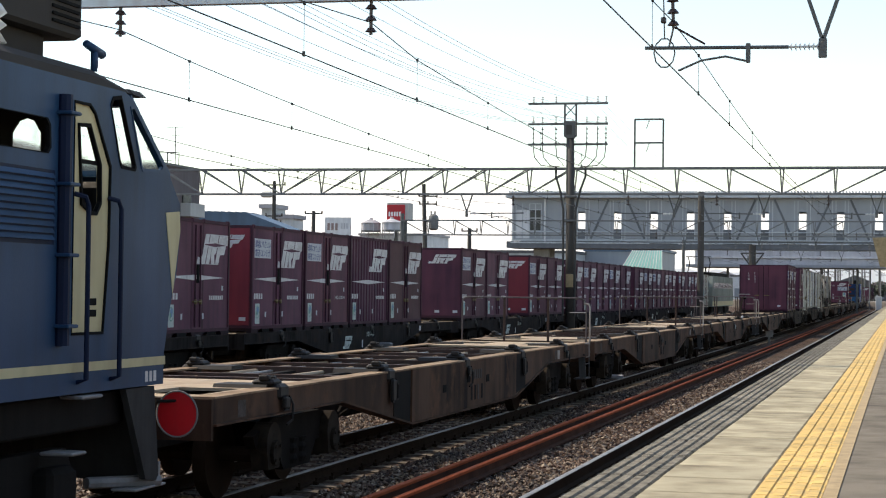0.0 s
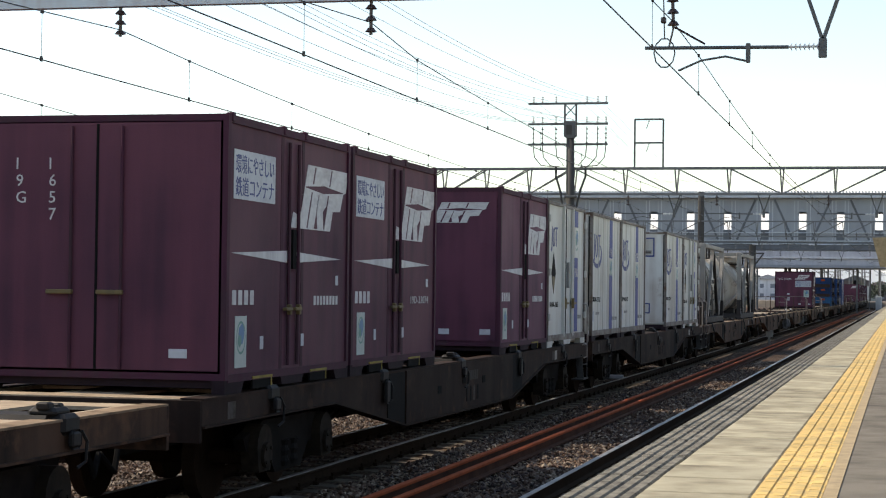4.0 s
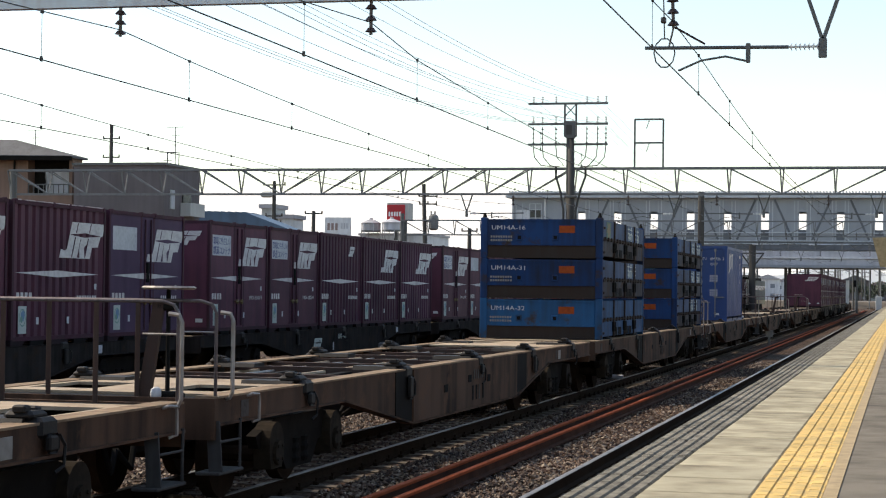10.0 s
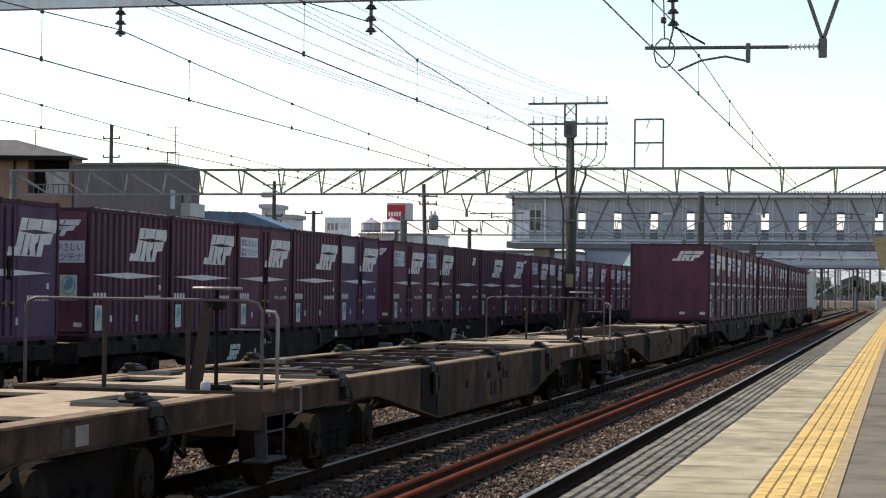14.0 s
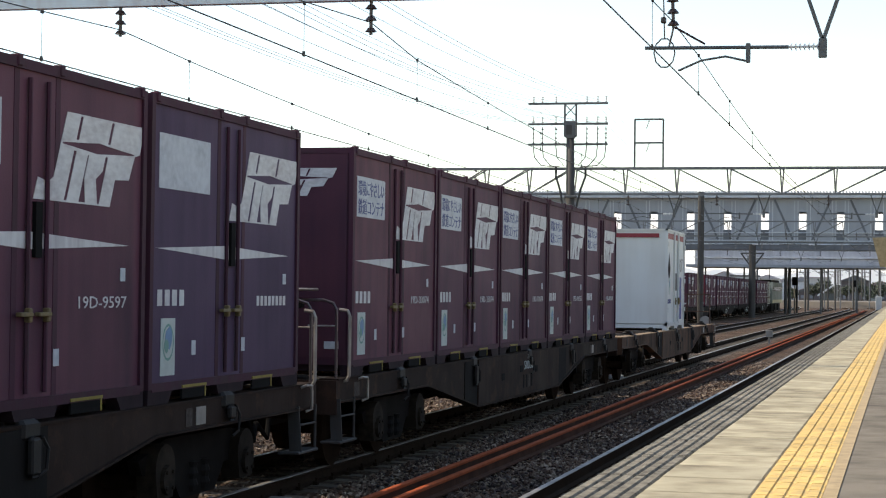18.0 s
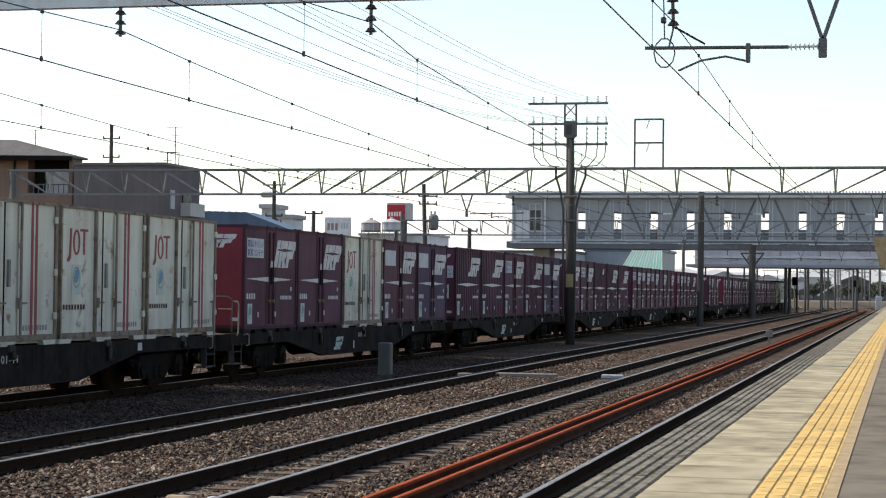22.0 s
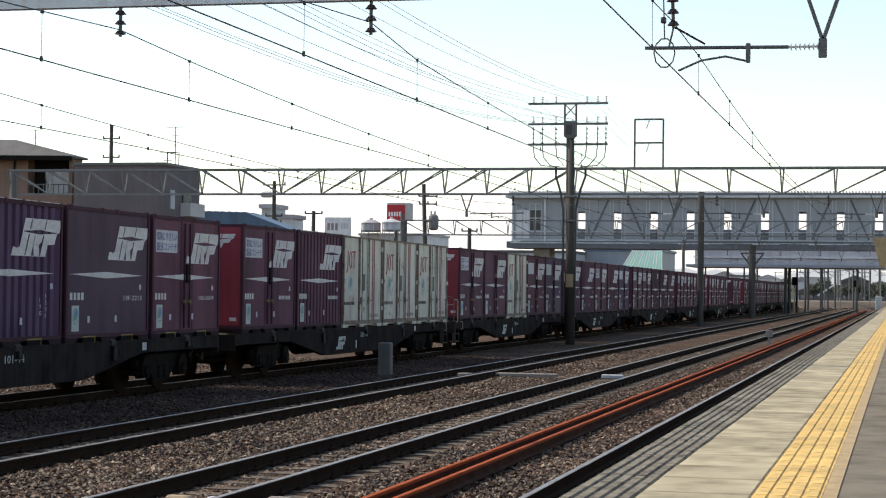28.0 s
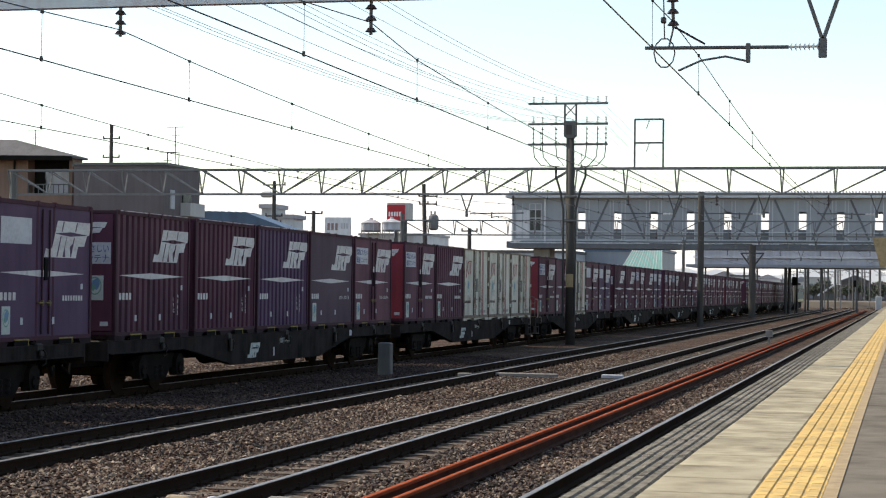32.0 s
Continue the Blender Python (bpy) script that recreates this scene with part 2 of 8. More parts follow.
    "wire": plain("wire", (0.05, 0.05, 0.05), 0.5, 0.4),
    "wiregrey": plain("wire_grey", (0.30, 0.30, 0.30), 0.5, 0.4),
    "porcelain": plain("porcelain_white", (0.70, 0.70, 0.68), 0.25),
    "insul": plain("insulator_dark", (0.055, 0.035, 0.03), 0.25),
    "bridge": paint("bridge_cladding", (0.34, 0.36, 0.38), dirt=(0.24, 0.25, 0.27), amount=0.5, scale=0.3, rough=0.55, metal=0.0),
    "bridge_light": paint("bridge_trim", (0.55, 0.58, 0.60), amount=0.3, scale=0.5, rough=0.5),
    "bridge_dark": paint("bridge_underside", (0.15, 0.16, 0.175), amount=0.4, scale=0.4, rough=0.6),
    "housebrown": paint("house_brown_wall", (0.25, 0.158, 0.12), amount=0.35, scale=0.7, rough=0.85),
    "housegrey": paint("house_grey_wall", (0.150, 0.130, 0.134), amount=0.35, scale=0.6, rough=0.85),
    "tile": paint("roof_tile_grey", (0.13, 0.13, 0.135), amount=0.4, scale=1.5, rough=0.7, spec=0.2),
    "bluetin": paint("blue_tin_roof", (0.10, 0.16, 0.23), amount=0.4, scale=0.5, rough=0.5),
    "greentin": paint("green_tin_roof", (0.16, 0.42, 0.36), amount=0.3, scale=0.5, rough=0.5),
    "pale": paint("pale_render", (0.52, 0.52, 0.50), amount=0.3, scale=0.4, rough=0.8, vary=0.15),
    "signred": plain("sign_red", (0.45, 0.02, 0.03), 0.5),
    "signwhite": plain("sign_white", (0.75, 0.75, 0.75), 0.5),
    # leaf green greyed and lightened to hold the distance's haze
    "leaf": paint("hazed_foliage", (0.095, 0.110, 0.080), amount=0.4, scale=2, rough=0.9, vary=0.3, streak=False),
    # spare rail rust darkened as the shaded side below the lit head
    "rustweb": paint("spare_rail_web_shade", (0.075, 0.026, 0.013), dirt=(0.02, 0.010, 0.007), amount=0.6, scale=3, rough=0.85, spec=0.15),
    "bogie": paint("bogie_brake_dust", (0.0125, 0.0098, 0.0078), dirt=(0.006, 0.005, 0.0042), amount=0.7, scale=2.5, rough=0.85, vary=0.3, streak=False, spec=0.08),
    "bogie_clean": paint("bogie_fresh_grey", (0.15, 0.155, 0.16), dirt=(0.03, 0.026, 0.022), amount=0.6, scale=2.5, rough=0.6, streak=False, spec=0.2),
    "drum": paint("axle_box_dusty_tan", (0.030, 0.022, 0.015), dirt=(0.010, 0.008, 0.006), amount=0.8, scale=4.0, rough=0.85, vary=0.35, streak=False, spec=0.1),
    "lockgear": paint("lock_gear_black", (0.012, 0.0105, 0.0095), dirt=(0.03, 0.022, 0.016), amount=0.4, scale=5.0, rough=0.6, vary=0.2, streak=False, spec=0.3),
    "sill_mark": paint("sill_stencil_faded", (0.10, 0.085, 0.075), dirt=(0.03, 0.02, 0.015), amount=0.6, scale=6.0, rough=0.8, spec=0.1),
    "globe": plain("sticker_globe_blue", (0.13, 0.26, 0.42), 0.5),
    # far walls, roofs and panes with the haze put into their pale colours
    "hazepale": paint("hazed_pale_wall", (0.76, 0.76, 0.77), amount=0.25, scale=0.6, rough=0.8, vary=0.15),
    "hazegrey": paint("hazed_grey_wall", (0.52, 0.52, 0.55), amount=0.3, scale=0.5, rough=0.8, vary=0.2),
    "hazetile": paint("hazed_roof_tile", (0.40, 0.38, 0.39), amount=0.3, scale=0.6, rough=0.7, vary=0.25),
    "hazeglass": plain("hazed_window", (0.22, 0.24, 0.27), 0.3),
    "pocketyellow": paint("pocket_rim_yellow", (0.30, 0.235, 0.045), dirt=(0.10, 0.07, 0.03), amount=0.6, scale=4, rough=0.7),
    "step": paint("step_grey", (0.060, 0.058, 0.056), dirt=(0.018, 0.015, 0.013), amount=0.5, scale=4, rough=0.65, spec=0.2),
    "boxlow": paint("open_box_lower_rust", (0.062, 0.066, 0.082), dirt=(0.022, 0.017, 0.013), amount=0.8, scale=1.8, rough=0.75, vary=0.15, rust=(0.065, 0.038, 0.024), rust_amount=0.7, spec=0.15),
    # pale colour of the painted sun glints along roof edges
    "roofglint": paint("container_roof_glint", (0.55, 0.46, 0.48), amount=0.5, scale=5, rough=0.5),
    # far red paled by painted haze, for roofs and sign bars
    "hazered": paint("hazed_red_roof", (0.36, 0.25, 0.23), amount=0.3, scale=0.6, rough=0.7, vary=0.2),
    "locogreen": paint("far_loco_green", (0.17, 0.20, 0.175), dirt=(0.06, 0.06, 0.055), amount=0.6, scale=0.8, rough=0.55),
    "white_stain": paint("container_end_stained", (0.66, 0.66, 0.62), dirt=(0.25, 0.16, 0.10), amount=0.75, scale=0.75, rough=0.5, rust=(0.26, 0.17, 0.11), rust_amount=0.1),
    "patchgreen": plain("patch_green", (0.045, 0.115, 0.075), 0.6),
    # rusty sill top, darker than the deck for the containers' shade
    "flange": paint("sill_top_rust_shaded", (0.30, 0.21, 0.135), dirt=(0.08, 0.052, 0.034), amount=0.7, scale=2.0, rough=0.8, streak=False, bump=0.15, spec=0.15),
    "reefer_frame": paint("container_frame_grime", (0.24, 0.215, 0.19), dirt=(0.07, 0.046, 0.034), amount=0.85, scale=2.2, rough=0.6, rust=(0.12, 0.065, 0.04), rust_amount=0.5),
    "tankband": paint("tank_band_brown", (0.20, 0.165, 0.135), dirt=(0.09, 0.062, 0.048), amount=0.7, scale=2.0, rough=0.55),
    # ballast colours darkened for the strip in the far train's shadow
    "shade_stones": stone_mat("shaded_stones", [(0.026, 0.018, 0.016), (0.068, 0.046, 0.038), (0.11, 0.080, 0.066), (0.042, 0.028, 0.024)], rough=0.85, spec=0.15),
    "black": paint("black_recess", (0.010, 0.010, 0.010), dirt=(0.014, 0.012, 0.010), amount=0.3, scale=3.0, rough=0.8, bump=0.03, spec=0.06),
}


def glass_mat(name, tint=(0.55, 0.60, 0.62), rough=0.04, mix=0.5):
    m, nt, b = node_mat(name, rough)
    b.inputs["Base Color"].default_value = (*tint, 1)
    b.inputs["Transmission Weight"].default_value = mix
    b.inputs["IOR"].default_value = 1.45
    return m


M["glass"] = glass_mat("window_glass", (0.85, 0.92, 0.93), 0.03, 1.0)
M["darkglass"] = plain("dark_glass", (0.03, 0.035, 0.04), 0.08)


# ---- mesh building ----
class Form:
    """Collects corners and faces of one mesh."""

    def __init__(self):
        self.v, self.f = [], []

    def add(self, vs, fs):
        n = len(self.v)
        self.v += [tuple(v) for v in vs]
        self.f += [tuple(i + n for i in f) for f in fs]
        return self

    def box(self, x0, x1, y0, y1, z0, z1):
        vs = [(x, y, z) for z in (z0, z1) for y in (y0, y1) for x in (x0, x1)]
        return self.add(vs, [(0, 2, 3, 1), (4, 5, 7, 6), (0, 1, 5, 4), (2, 6, 7, 3), (0, 4, 6, 2), (1, 3, 7, 5)])

    def bev(self, x0, x1, y0, y1, z0, z1, c=0.02):
        """A box with its edges broken."""
        vs, n = [], 0
        ring = [(x0 + c, y0), (x1 - c, y0), (x1, y0 + c), (x1, y1 - c), (x1 - c, y1), (x0 + c, y1), (x0, y1 - c), (x0, y0 + c)]
        cx, cy = (x0 + x1) / 2, (y0 + y1) / 2
        sx, sy = 1 - 2 * c / max(1e-6, (x1 - x0)), 1 - 2 * c / max(1e-6, (y1 - y0))
        for z, s in ((z0, 1), (z0 + c, 0), (z1 - c, 0), (z1, 1)):
            for x, y in ring:
                vs.append((cx + (x - cx) * (sx if s else 1), cy + (y - cy) * (sy if s else 1), z))
        fs = [tuple(range(7, -1, -1)), tuple(range(24, 32))]
        for k in range(3):
            for i in range(8):
                j = (i + 1) % 8
                fs.append((k * 8 + i, k * 8 + j, k * 8 + 8 + j, k * 8 + 8 + i))
        return self.add(vs, fs)

    def bar(self, p, q, w, h=None, up=(0, 0, 1)):
        """A square bar from p to q, w across and h along up."""
        h = h or w
        p, q = Vector(p), Vector(q)
        d = (q - p).normalized()
        u = Vector(up)
        if abs(d.dot(u)) > 0.98:
            u = Vector((0, 1, 0))
        s = d.cross(u).normalized()
        u = s.cross(d)
        vs = []
        for c in (p, q):
            for a, b in ((-1, -1), (1, -1), (1, 1), (-1, 1)):
                vs.append(c + s * (a * w / 2) + u * (b * h / 2))
        return self.add(vs, [(3, 2, 1, 0), (4, 5, 6, 7), (0, 1, 5, 4), (1, 2, 6, 5), (2, 3, 7, 6), (3, 0, 4, 7)])

    def tube(self, p, q, r, n=8, r2=None, caps=True):
        p, q = Vector(p), Vector(q)
        r2 = r if r2 is None else r2
        d = (q - p).normalized()
        u = Vector((0, 0, 1)) if abs(d.z) < 0.9 else Vector((1, 0, 0))
        s = d.cross(u).normalized()
        u = s.cross(d)
        vs = []
        for c, rr in ((p, r), (q, r2)):
            for i in range(n):
                a = 2 * math.pi * i / n
                vs.append(c + s * (math.cos(a) * rr) + u * (math.sin(a) * rr))
        fs = [(i, (i + 1) % n, n + (i + 1) % n, n + i) for i in range(n)]
        if caps:
            fs += [tuple(range(n - 1, -1, -1)), tuple(range(n, 2 * n))]
        return self.add(vs, fs)

    def line(self, pts, r, n=5):
        """One bent rod through all the points."""
        P = [Vector(p) for p in pts]
        vs, side = [], None
        for i, p in enumerate(P):
            d = (P[min(i + 1, len(P) - 1)] - P[max(i - 1, 0)]).normalized()
            if side is None:
                side = d.cross(Vector((0, 0, 1)) if abs(d.z) < 0.9 else Vector((1, 0, 0))).normalized()
            side = (side - d * side.dot(d)).normalized()
            u = side.cross(d)
            for k in range(n):
                a = 2 * math.pi * k / n
                vs.append(p + side * (math.cos(a) * r) + u * (math.sin(a) * r))
        fs = [(j * n + k, j * n + (k + 1) % n, j * n + n + (k + 1) % n, j * n + n + k) for j in range(len(P) - 1) for k in range(n)]
        fs += [tuple(range(n - 1, -1, -1)), tuple(range((len(P) - 1) * n, len(P) * n))]
        return self.add(vs, fs)

    def prism(self, prof, axis, a, b):
        """A closed outline pushed from a to b along an axis; outline pairs are the two other axes in order."""
        vs = []
        for c in (a, b):
            for u, w in prof:
                vs.append((c, u, w) if axis == 0 else (u, c, w) if axis == 1 else (u, w, c))
        n = len(prof)
        fs = [(i, (i + 1) % n, n + (i + 1) % n, n + i) for i in range(n)]
        fs += [tuple(range(n - 1, -1, -1)), tuple(range(n, 2 * n))]
        return self.add(vs, fs)

    def lathe(self, rings, n=16, axis=1, origin=(0, 0, 0)):
        """Rings (along, radius) turned about an axis through origin."""
        vs = []
        for a, r in rings:
            for i in range(n):
                t = 2 * math.pi * i / n
                c, s = r * math.cos(t), r * math.sin(t)
                o = (a, c, s) if axis == 0 else (c, a, s) if axis == 1 else (c, s, a)
                vs.append((o[0] + origin[0], o[1] + origin[1], o[2] + origin[2]))
        fs = []
        for k in range(len(rings) - 1):
            for i in range(n):
                j = (i + 1) % n
                fs.append((k * n + i, k * n + j, k * n + n + j, k * n + n + i))
        fs += [tuple(range(n - 1, -1, -1)), tuple(range((len(rings) - 1) * n, len(rings) * n))]
        return self.add(vs, fs)

    def mesh(self, name, mat, smooth=False):
        me = bpy.data.meshes.new(name)
        me.from_pydata(self.v, [], self.f)
        me.materials.append(M[mat])
        bm = bmesh.new()
        bm.from_mesh(me)
        bmesh.ops.recalc_face_normals(bm, faces=bm.faces)
        bm.to_mesh(me)
        bm.free()
        if smooth:
            me.polygons.foreach_set("use_smooth", [True] * len(me.polygons))
            me.update()
        return me


def sheet(f, outer, holes, place, thick):
    """A flat sheet with holes through it; place(u, w, d) sets a corner of the outline at depth d."""
    loops = [outer] + list(holes)
    bm = bmesh.new()
    edges = []
    for lp in loops:
        vs = [bm.verts.new((u, w, 0)) for u, w in lp]
        edges += [bm.edges.new((vs[i], vs[(i + 1) % len(vs)])) for i in range(len(vs))]
    bmesh.ops.triangle_fill(bm, use_beauty=True, edges=edges)
    bm.verts.index_update()
    co = [(v.co.x, v.co.y) for v in bm.verts]
    tri = [tuple(v.index for v in fc.verts) for fc in bm.faces]
    bm.free()
    for d in (0.0, thick):
        f.add([place(u, w, d) for u, w in co], tri)
    for lp in loops:
        k = len(lp)
        f.add([place(u, w, d) for d in (0.0, thick) for u, w in lp], [(i, (i + 1) % k, k + (i + 1) % k, k + i) for i in range(k)])
    return f


def part(name, form, mat, parent, label="", smooth=False, kind=""):
    """One mesh under a thing or a part."""
    ob = new(name, form.mesh(name, mat, smooth) if isinstance(form, Form) else form)
    ob.parent = parent
    return tagged(ob, label=label, kind=kind)


def thing(name, label, category, group="", kind="", at=(0, 0, 0)):
    ob = new(name)
    ob.empty_display_size = 0.3
    ob.location = at
    return tagged(ob, label, category, group, kind)


def solid(name, form, mat, label, category, group="", kind="", smooth=False):
    return tagged(new(name, form.mesh(name, mat, smooth)), label, category, group, kind)


LETTERS = {}


def writing(text, size, mat, m, parent, name="lettering", width=None):
    """Flat letters with a little thickness, laid in the local xy plane of m."""
    key = (text, mat)
    if key not in LETTERS:
        cu = bpy.data.curves.new("letters", 'FONT')
        cu.body = text
        cu.size = 1.0
        cu.extrude = 0.002
        cu.resolution_u = 2
        tmp = bpy.data.objects.new("letters", cu)
        scene.collection.objects.link(tmp)
        bpy.context.view_layer.update()
        me = bpy.data.meshes.new_from_object(tmp)
        bpy.data.objects.remove(tmp)
        me.materials.clear()
        me.materials.append(M[mat])
        LETTERS[key] = me
    me = LETTERS[key]
    xs = [v.co.x for v in me.vertices]
    w = max(xs) - min(xs)
    s = size
    sx = width / w if width else s
    ob = new(name, me)
    ob.parent = parent
    ob.matrix_basis = m @ Matrix.Diagonal((sx, s, 1, 1)) @ Matrix.Translation((-min(xs), 0, 0))
    return ob


# letters on a face that looks to +x (reading along +y) and on a face that looks to -y (reading along +x)
SIDE = Matrix(((0, 0, 1, 0), (1, 0, 0, 0), (0, 1, 0, 0), (0, 0, 0, 1)))
ENDF = Matrix(((1, 0, 0, 0), (0, 0, -1, 0), (0, 1, 0, 0), (0, 0, 0, 1)))

# ---- ground and tracks ----
TRACKS = {"p": (-3.02, 0.0), "near": (-6.936, 0.0), "middle": (-10.55, 0.0), "far": (-15.47, 0.0)}
ground = Form()
gx = [-900, -300, -100, -60, -17.6, -13.9, -12.6, -8.75, -5.0, -1.9, 0, 60, 300, 900]
gz = [-1.2, -0.8, -0.4, -0.25, -0.17, -0.17, -0.17, -0.17, -0.17, -0.17, -0.25, -0.3, -0.8, -1.2]
gy = [-60, 0, 120, 260, 420, 900, 2500]
gv = [(x, y, z) for y in gy for x, z in zip(gx, gz)]
nx = len(gx)
ground.add(gv, [(j * nx + i, j * nx + i + 1, j * nx + nx + i + 1, j * nx + nx + i) for j in range(len(gy) - 1) for i in range(nx - 1)])
solid("ground", ground, "ballast", "stony trackside ground in grey and rust brown", "ground", kind="structure")

BEND = 275.0


def bend(x, y):
    """The tracks run straight and turn gently away far down the line."""
    return x - max(0.0, y - BEND) ** 2 / 900.0


RAIL = [(-0.064, -0.153), (0.064, -0.153), (0.064, -0.138), (0.012, -0.12), (0.0085, -0.045), (0.034, -0.034), (0.034, -0.006),
        (-0.034, -0.006), (-0.034, -0.034), (-0.0085, -0.045), (-0.012, -0.12), (-0.064, -0.138)]


def rail_forms(x, y0, y1, step=40.0, z=0.0):
    web, head = Form(), Form()
    ys = [y0, min(y1, BEND)]
    while ys[-1] < y1 - 1:
        ys.append(min(y1, ys[-1] + 12))
    for a, b in zip(ys[:-1], ys[1:]):
        for form, prof in ((web, RAIL), (head, [(-0.033, -0.006), (0.033, -0.006), (0.030, 0.0), (-0.030, 0.0)])):
            vs = [(bend(x + u, y), y, z + w) for y in (a, b) for u, w in prof]
            n = len(prof)
            form.add(vs, [(i, (i + 1) % n, n + (i + 1) % n, n + i) for i in range(n)] + [tuple(range(n)), tuple(range(n, 2 * n))])
    return web, head


def sleeper_mesh():
    f = Form()
    f.prism([(-1.0, -0.30), (1.0, -0.30), (1.0, -0.17), (0.80, -0.155), (0.3, -0.158), (-0.3, -0.158), (-0.80, -0.155), (-1.0, -0.17)], 1, -0.12, 0.12)
    return f.mesh("sleeper", "sleeper")


SLEEPER = sleeper_mesh()


def track(name, label, x, z, near, count, ends=500.0):
    t = thing(name, label, "railway track", kind="structure")
    for s in (-1, 1):
        web, head = rail_forms(x + s * 0.566, -40, ends, z=z)
        r = part("rail", web, "railside", t, "dark steel running rail")
        part("rail_head", head, "railhead", r, "polished bright rail head")
    rest, clips = Form(), Form()
    y, i = -30.0, 0
    while y < 260:
        if near <= y and i < count:
            ob = part("sleeper", SLEEPER, "", t)
            ob.location = (x, y, z)
            i += 1
        else:
            rest.box(x - 1, x + 1, y - 0.12, y + 0.12, z - 0.3, z - 0.165)
        if near - 2 < y < 90 and name != "track_platform":
            for s in (-0.566, 0.566):
                for k in (-0.10, 0.10):
                    clips.box(x + s + k - 0.025, x + s + k + 0.025, y - 0.035, y + 0.035, z - 0.155, z - 0.115)
                    clips.tube((x + s + k, y, z - 0.12), (x + s + k, y, z - 0.075), 0.013, 5)
        y += 0.6
    part("far_sleepers", rest, "sleeper", t, kind="stuff")
    if clips.v:
        part("rail_clips", clips, "railside", t, kind="stuff")
    return t


track("track_platform", "platform track with dark rails and bright heads", *TRACKS["p"], 14.0, 100)
track("track_near", "railway track on concrete sleepers in ballast", *TRACKS["near"], 14.0, 150)
track("track_middle", "railway track on concrete sleepers in ballast", *TRACKS["middle"], 20.0, 110)
track("track_far", "railway track under the slow freight train", *TRACKS["far"], 28.0, 90)

for x in (-4.98, -4.70):
    for a, b in ((-20.0, 8.0), (8.02, 33.0), (33.02, 58.0), (58.02, 83.0), (83.02, 108.0), (108.02, 133.0), (133.02, 158.0), (158.02, 208.0), (208.02, 258.0)):
        sr = thing("spare_rail", "orange rusty new rail laid loose on the ballast", "rail", "spare rails between the tracks")
        web, head = Form(), Form()
        web.prism([(x + u, w + 0.02) for u, w in [(-0.064, -0.153), (0.064, -0.153), (0.064, -0.138), (0.012, -0.12), (0.012, -0.045), (0.033, -0.034), (-0.033, -0.034), (-0.012, -0.045), (-0.012, -0.12), (-0.064, -0.138)]], 1, a, b)
        head.prism([(x - 0.034, -0.0135), (x + 0.034, -0.0135), (x + 0.034, 0.012), (x + 0.026, 0.02), (x - 0.026, 0.02), (x - 0.034, 0.012)], 1, a, b)
        # one rust in two colours: web painted as shaded, head as lit
        part("rail_web", web, "rustweb", sr, "rusty web and foot, coloured dark as the shaded side")
        part("rail_head", head, "railrust", sr, "orange rusty head, coloured bright as the lit top")

# loose ballast where the camera sees single stones


def stones(name, label, zones, seed, mat="stones"):
    g = np.random.default_rng(seed)
    base = np.array([(1, 0, 0), (-1, 0, 0), (0, 1, 0), (0, -1, 0), (0, 0, 1), (0, 0, -1)], float)
    tri = np.array([(0, 2, 4), (2, 1, 4), (1, 3, 4), (3, 0, 4), (2, 0, 5), (1, 2, 5), (3, 1, 5), (0, 3, 5)])
    P = []
    for x0, x1, y0, y1, dens, zc, amp in zones:
        n = int((x1 - x0) * (y1 - y0) * dens)
        x = g.uniform(x0, x1, n)
        y = g.uniform(y0, y1, n)
        P.append(np.c_[x, y, zc + amp * np.sin(x * 3.1 + 1.3 * np.sin(y * 0.7)) + g.uniform(-0.012, 0.02, n)])
    P = np.concatenate(P)
    n = len(P)
    size = g.uniform(0.018, 0.042, (n, 1, 1))
    V = base[None] * g.uniform(0.6, 1.25, (n, 6, 3)) * size + g.normal(0, 0.25, (n, 6, 3)) * size
    a = g.uniform(0, 6.28, n)
    c, s = np.cos(a)[:, None], np.sin(a)[:, None]
    V = np.stack([V[..., 0] * c - V[..., 1] * s, V[..., 0] * s + V[..., 1] * c, V[..., 2] * 0.68], -1) + P[:, None]
    F = tri[None] + (np.arange(n) * 6)[:, None, None]
    me = bpy.data.meshes.new(name)
    me.from_pydata(V.reshape(-1, 3).tolist(), [], F.reshape(-1, 3).tolist())
    me.materials.append(M[mat])
    return tagged(new(name, me), label, "ballast", kind="stuff")


stones("ballast_stones", "loose grey and brown ballast stones between tracks",
       [(-5.95, -3.72, 15, 30, 330, -0.155, 0.012), (-5.95, -3.72, 30, 60, 150, -0.155, 0.012),
        (-9.75, -7.72, 17, 34, 330, -0.15, 0.015), (-9.75, -7.72, 34, 70, 140, -0.15, 0.015),
        (-7.36, -6.52, 15, 40, 260, -0.178, 0.006), (-10.95, -10.15, 22, 50, 160, -0.178, 0.006),
        (-19.5, -16.9, 22, 56, 70, -0.155, 0.012), (-7.36, -6.52, 40, 70, 120, -0.178, 0.006)], 7)

# same loose stones, with the far train's shadow put into their colour
stones("shaded_stones", "ballast stones beside the far track, darkened for the train's shadow", [(-14.75, -11.35, 22, 60, 150, -0.155, 0.012)], 9, "shade_stones")

# ---- platform ----
HP = 1.1
plat = thing("platform", "concrete railway platform with yellow tactile strip", "platform", kind="structure")
b = Form()
b.box(-1.40, 6.0, -40, 330, -0.3, HP - 0.12)
part("platform_body", b, "bridge_dark", plat, "shaded concrete platform wall")
b = Form()
b.box(-0.29, 6.0, -40, 330, HP - 0.13, HP - 0.004)
part("asphalt", b, "asphalt", plat, "grey worn asphalt surface")
b = Form()
b.box(-0.345, -0.28, -40, 330, HP - 0.13, HP + 0.002)
part("edging", b, "ochre", plat)

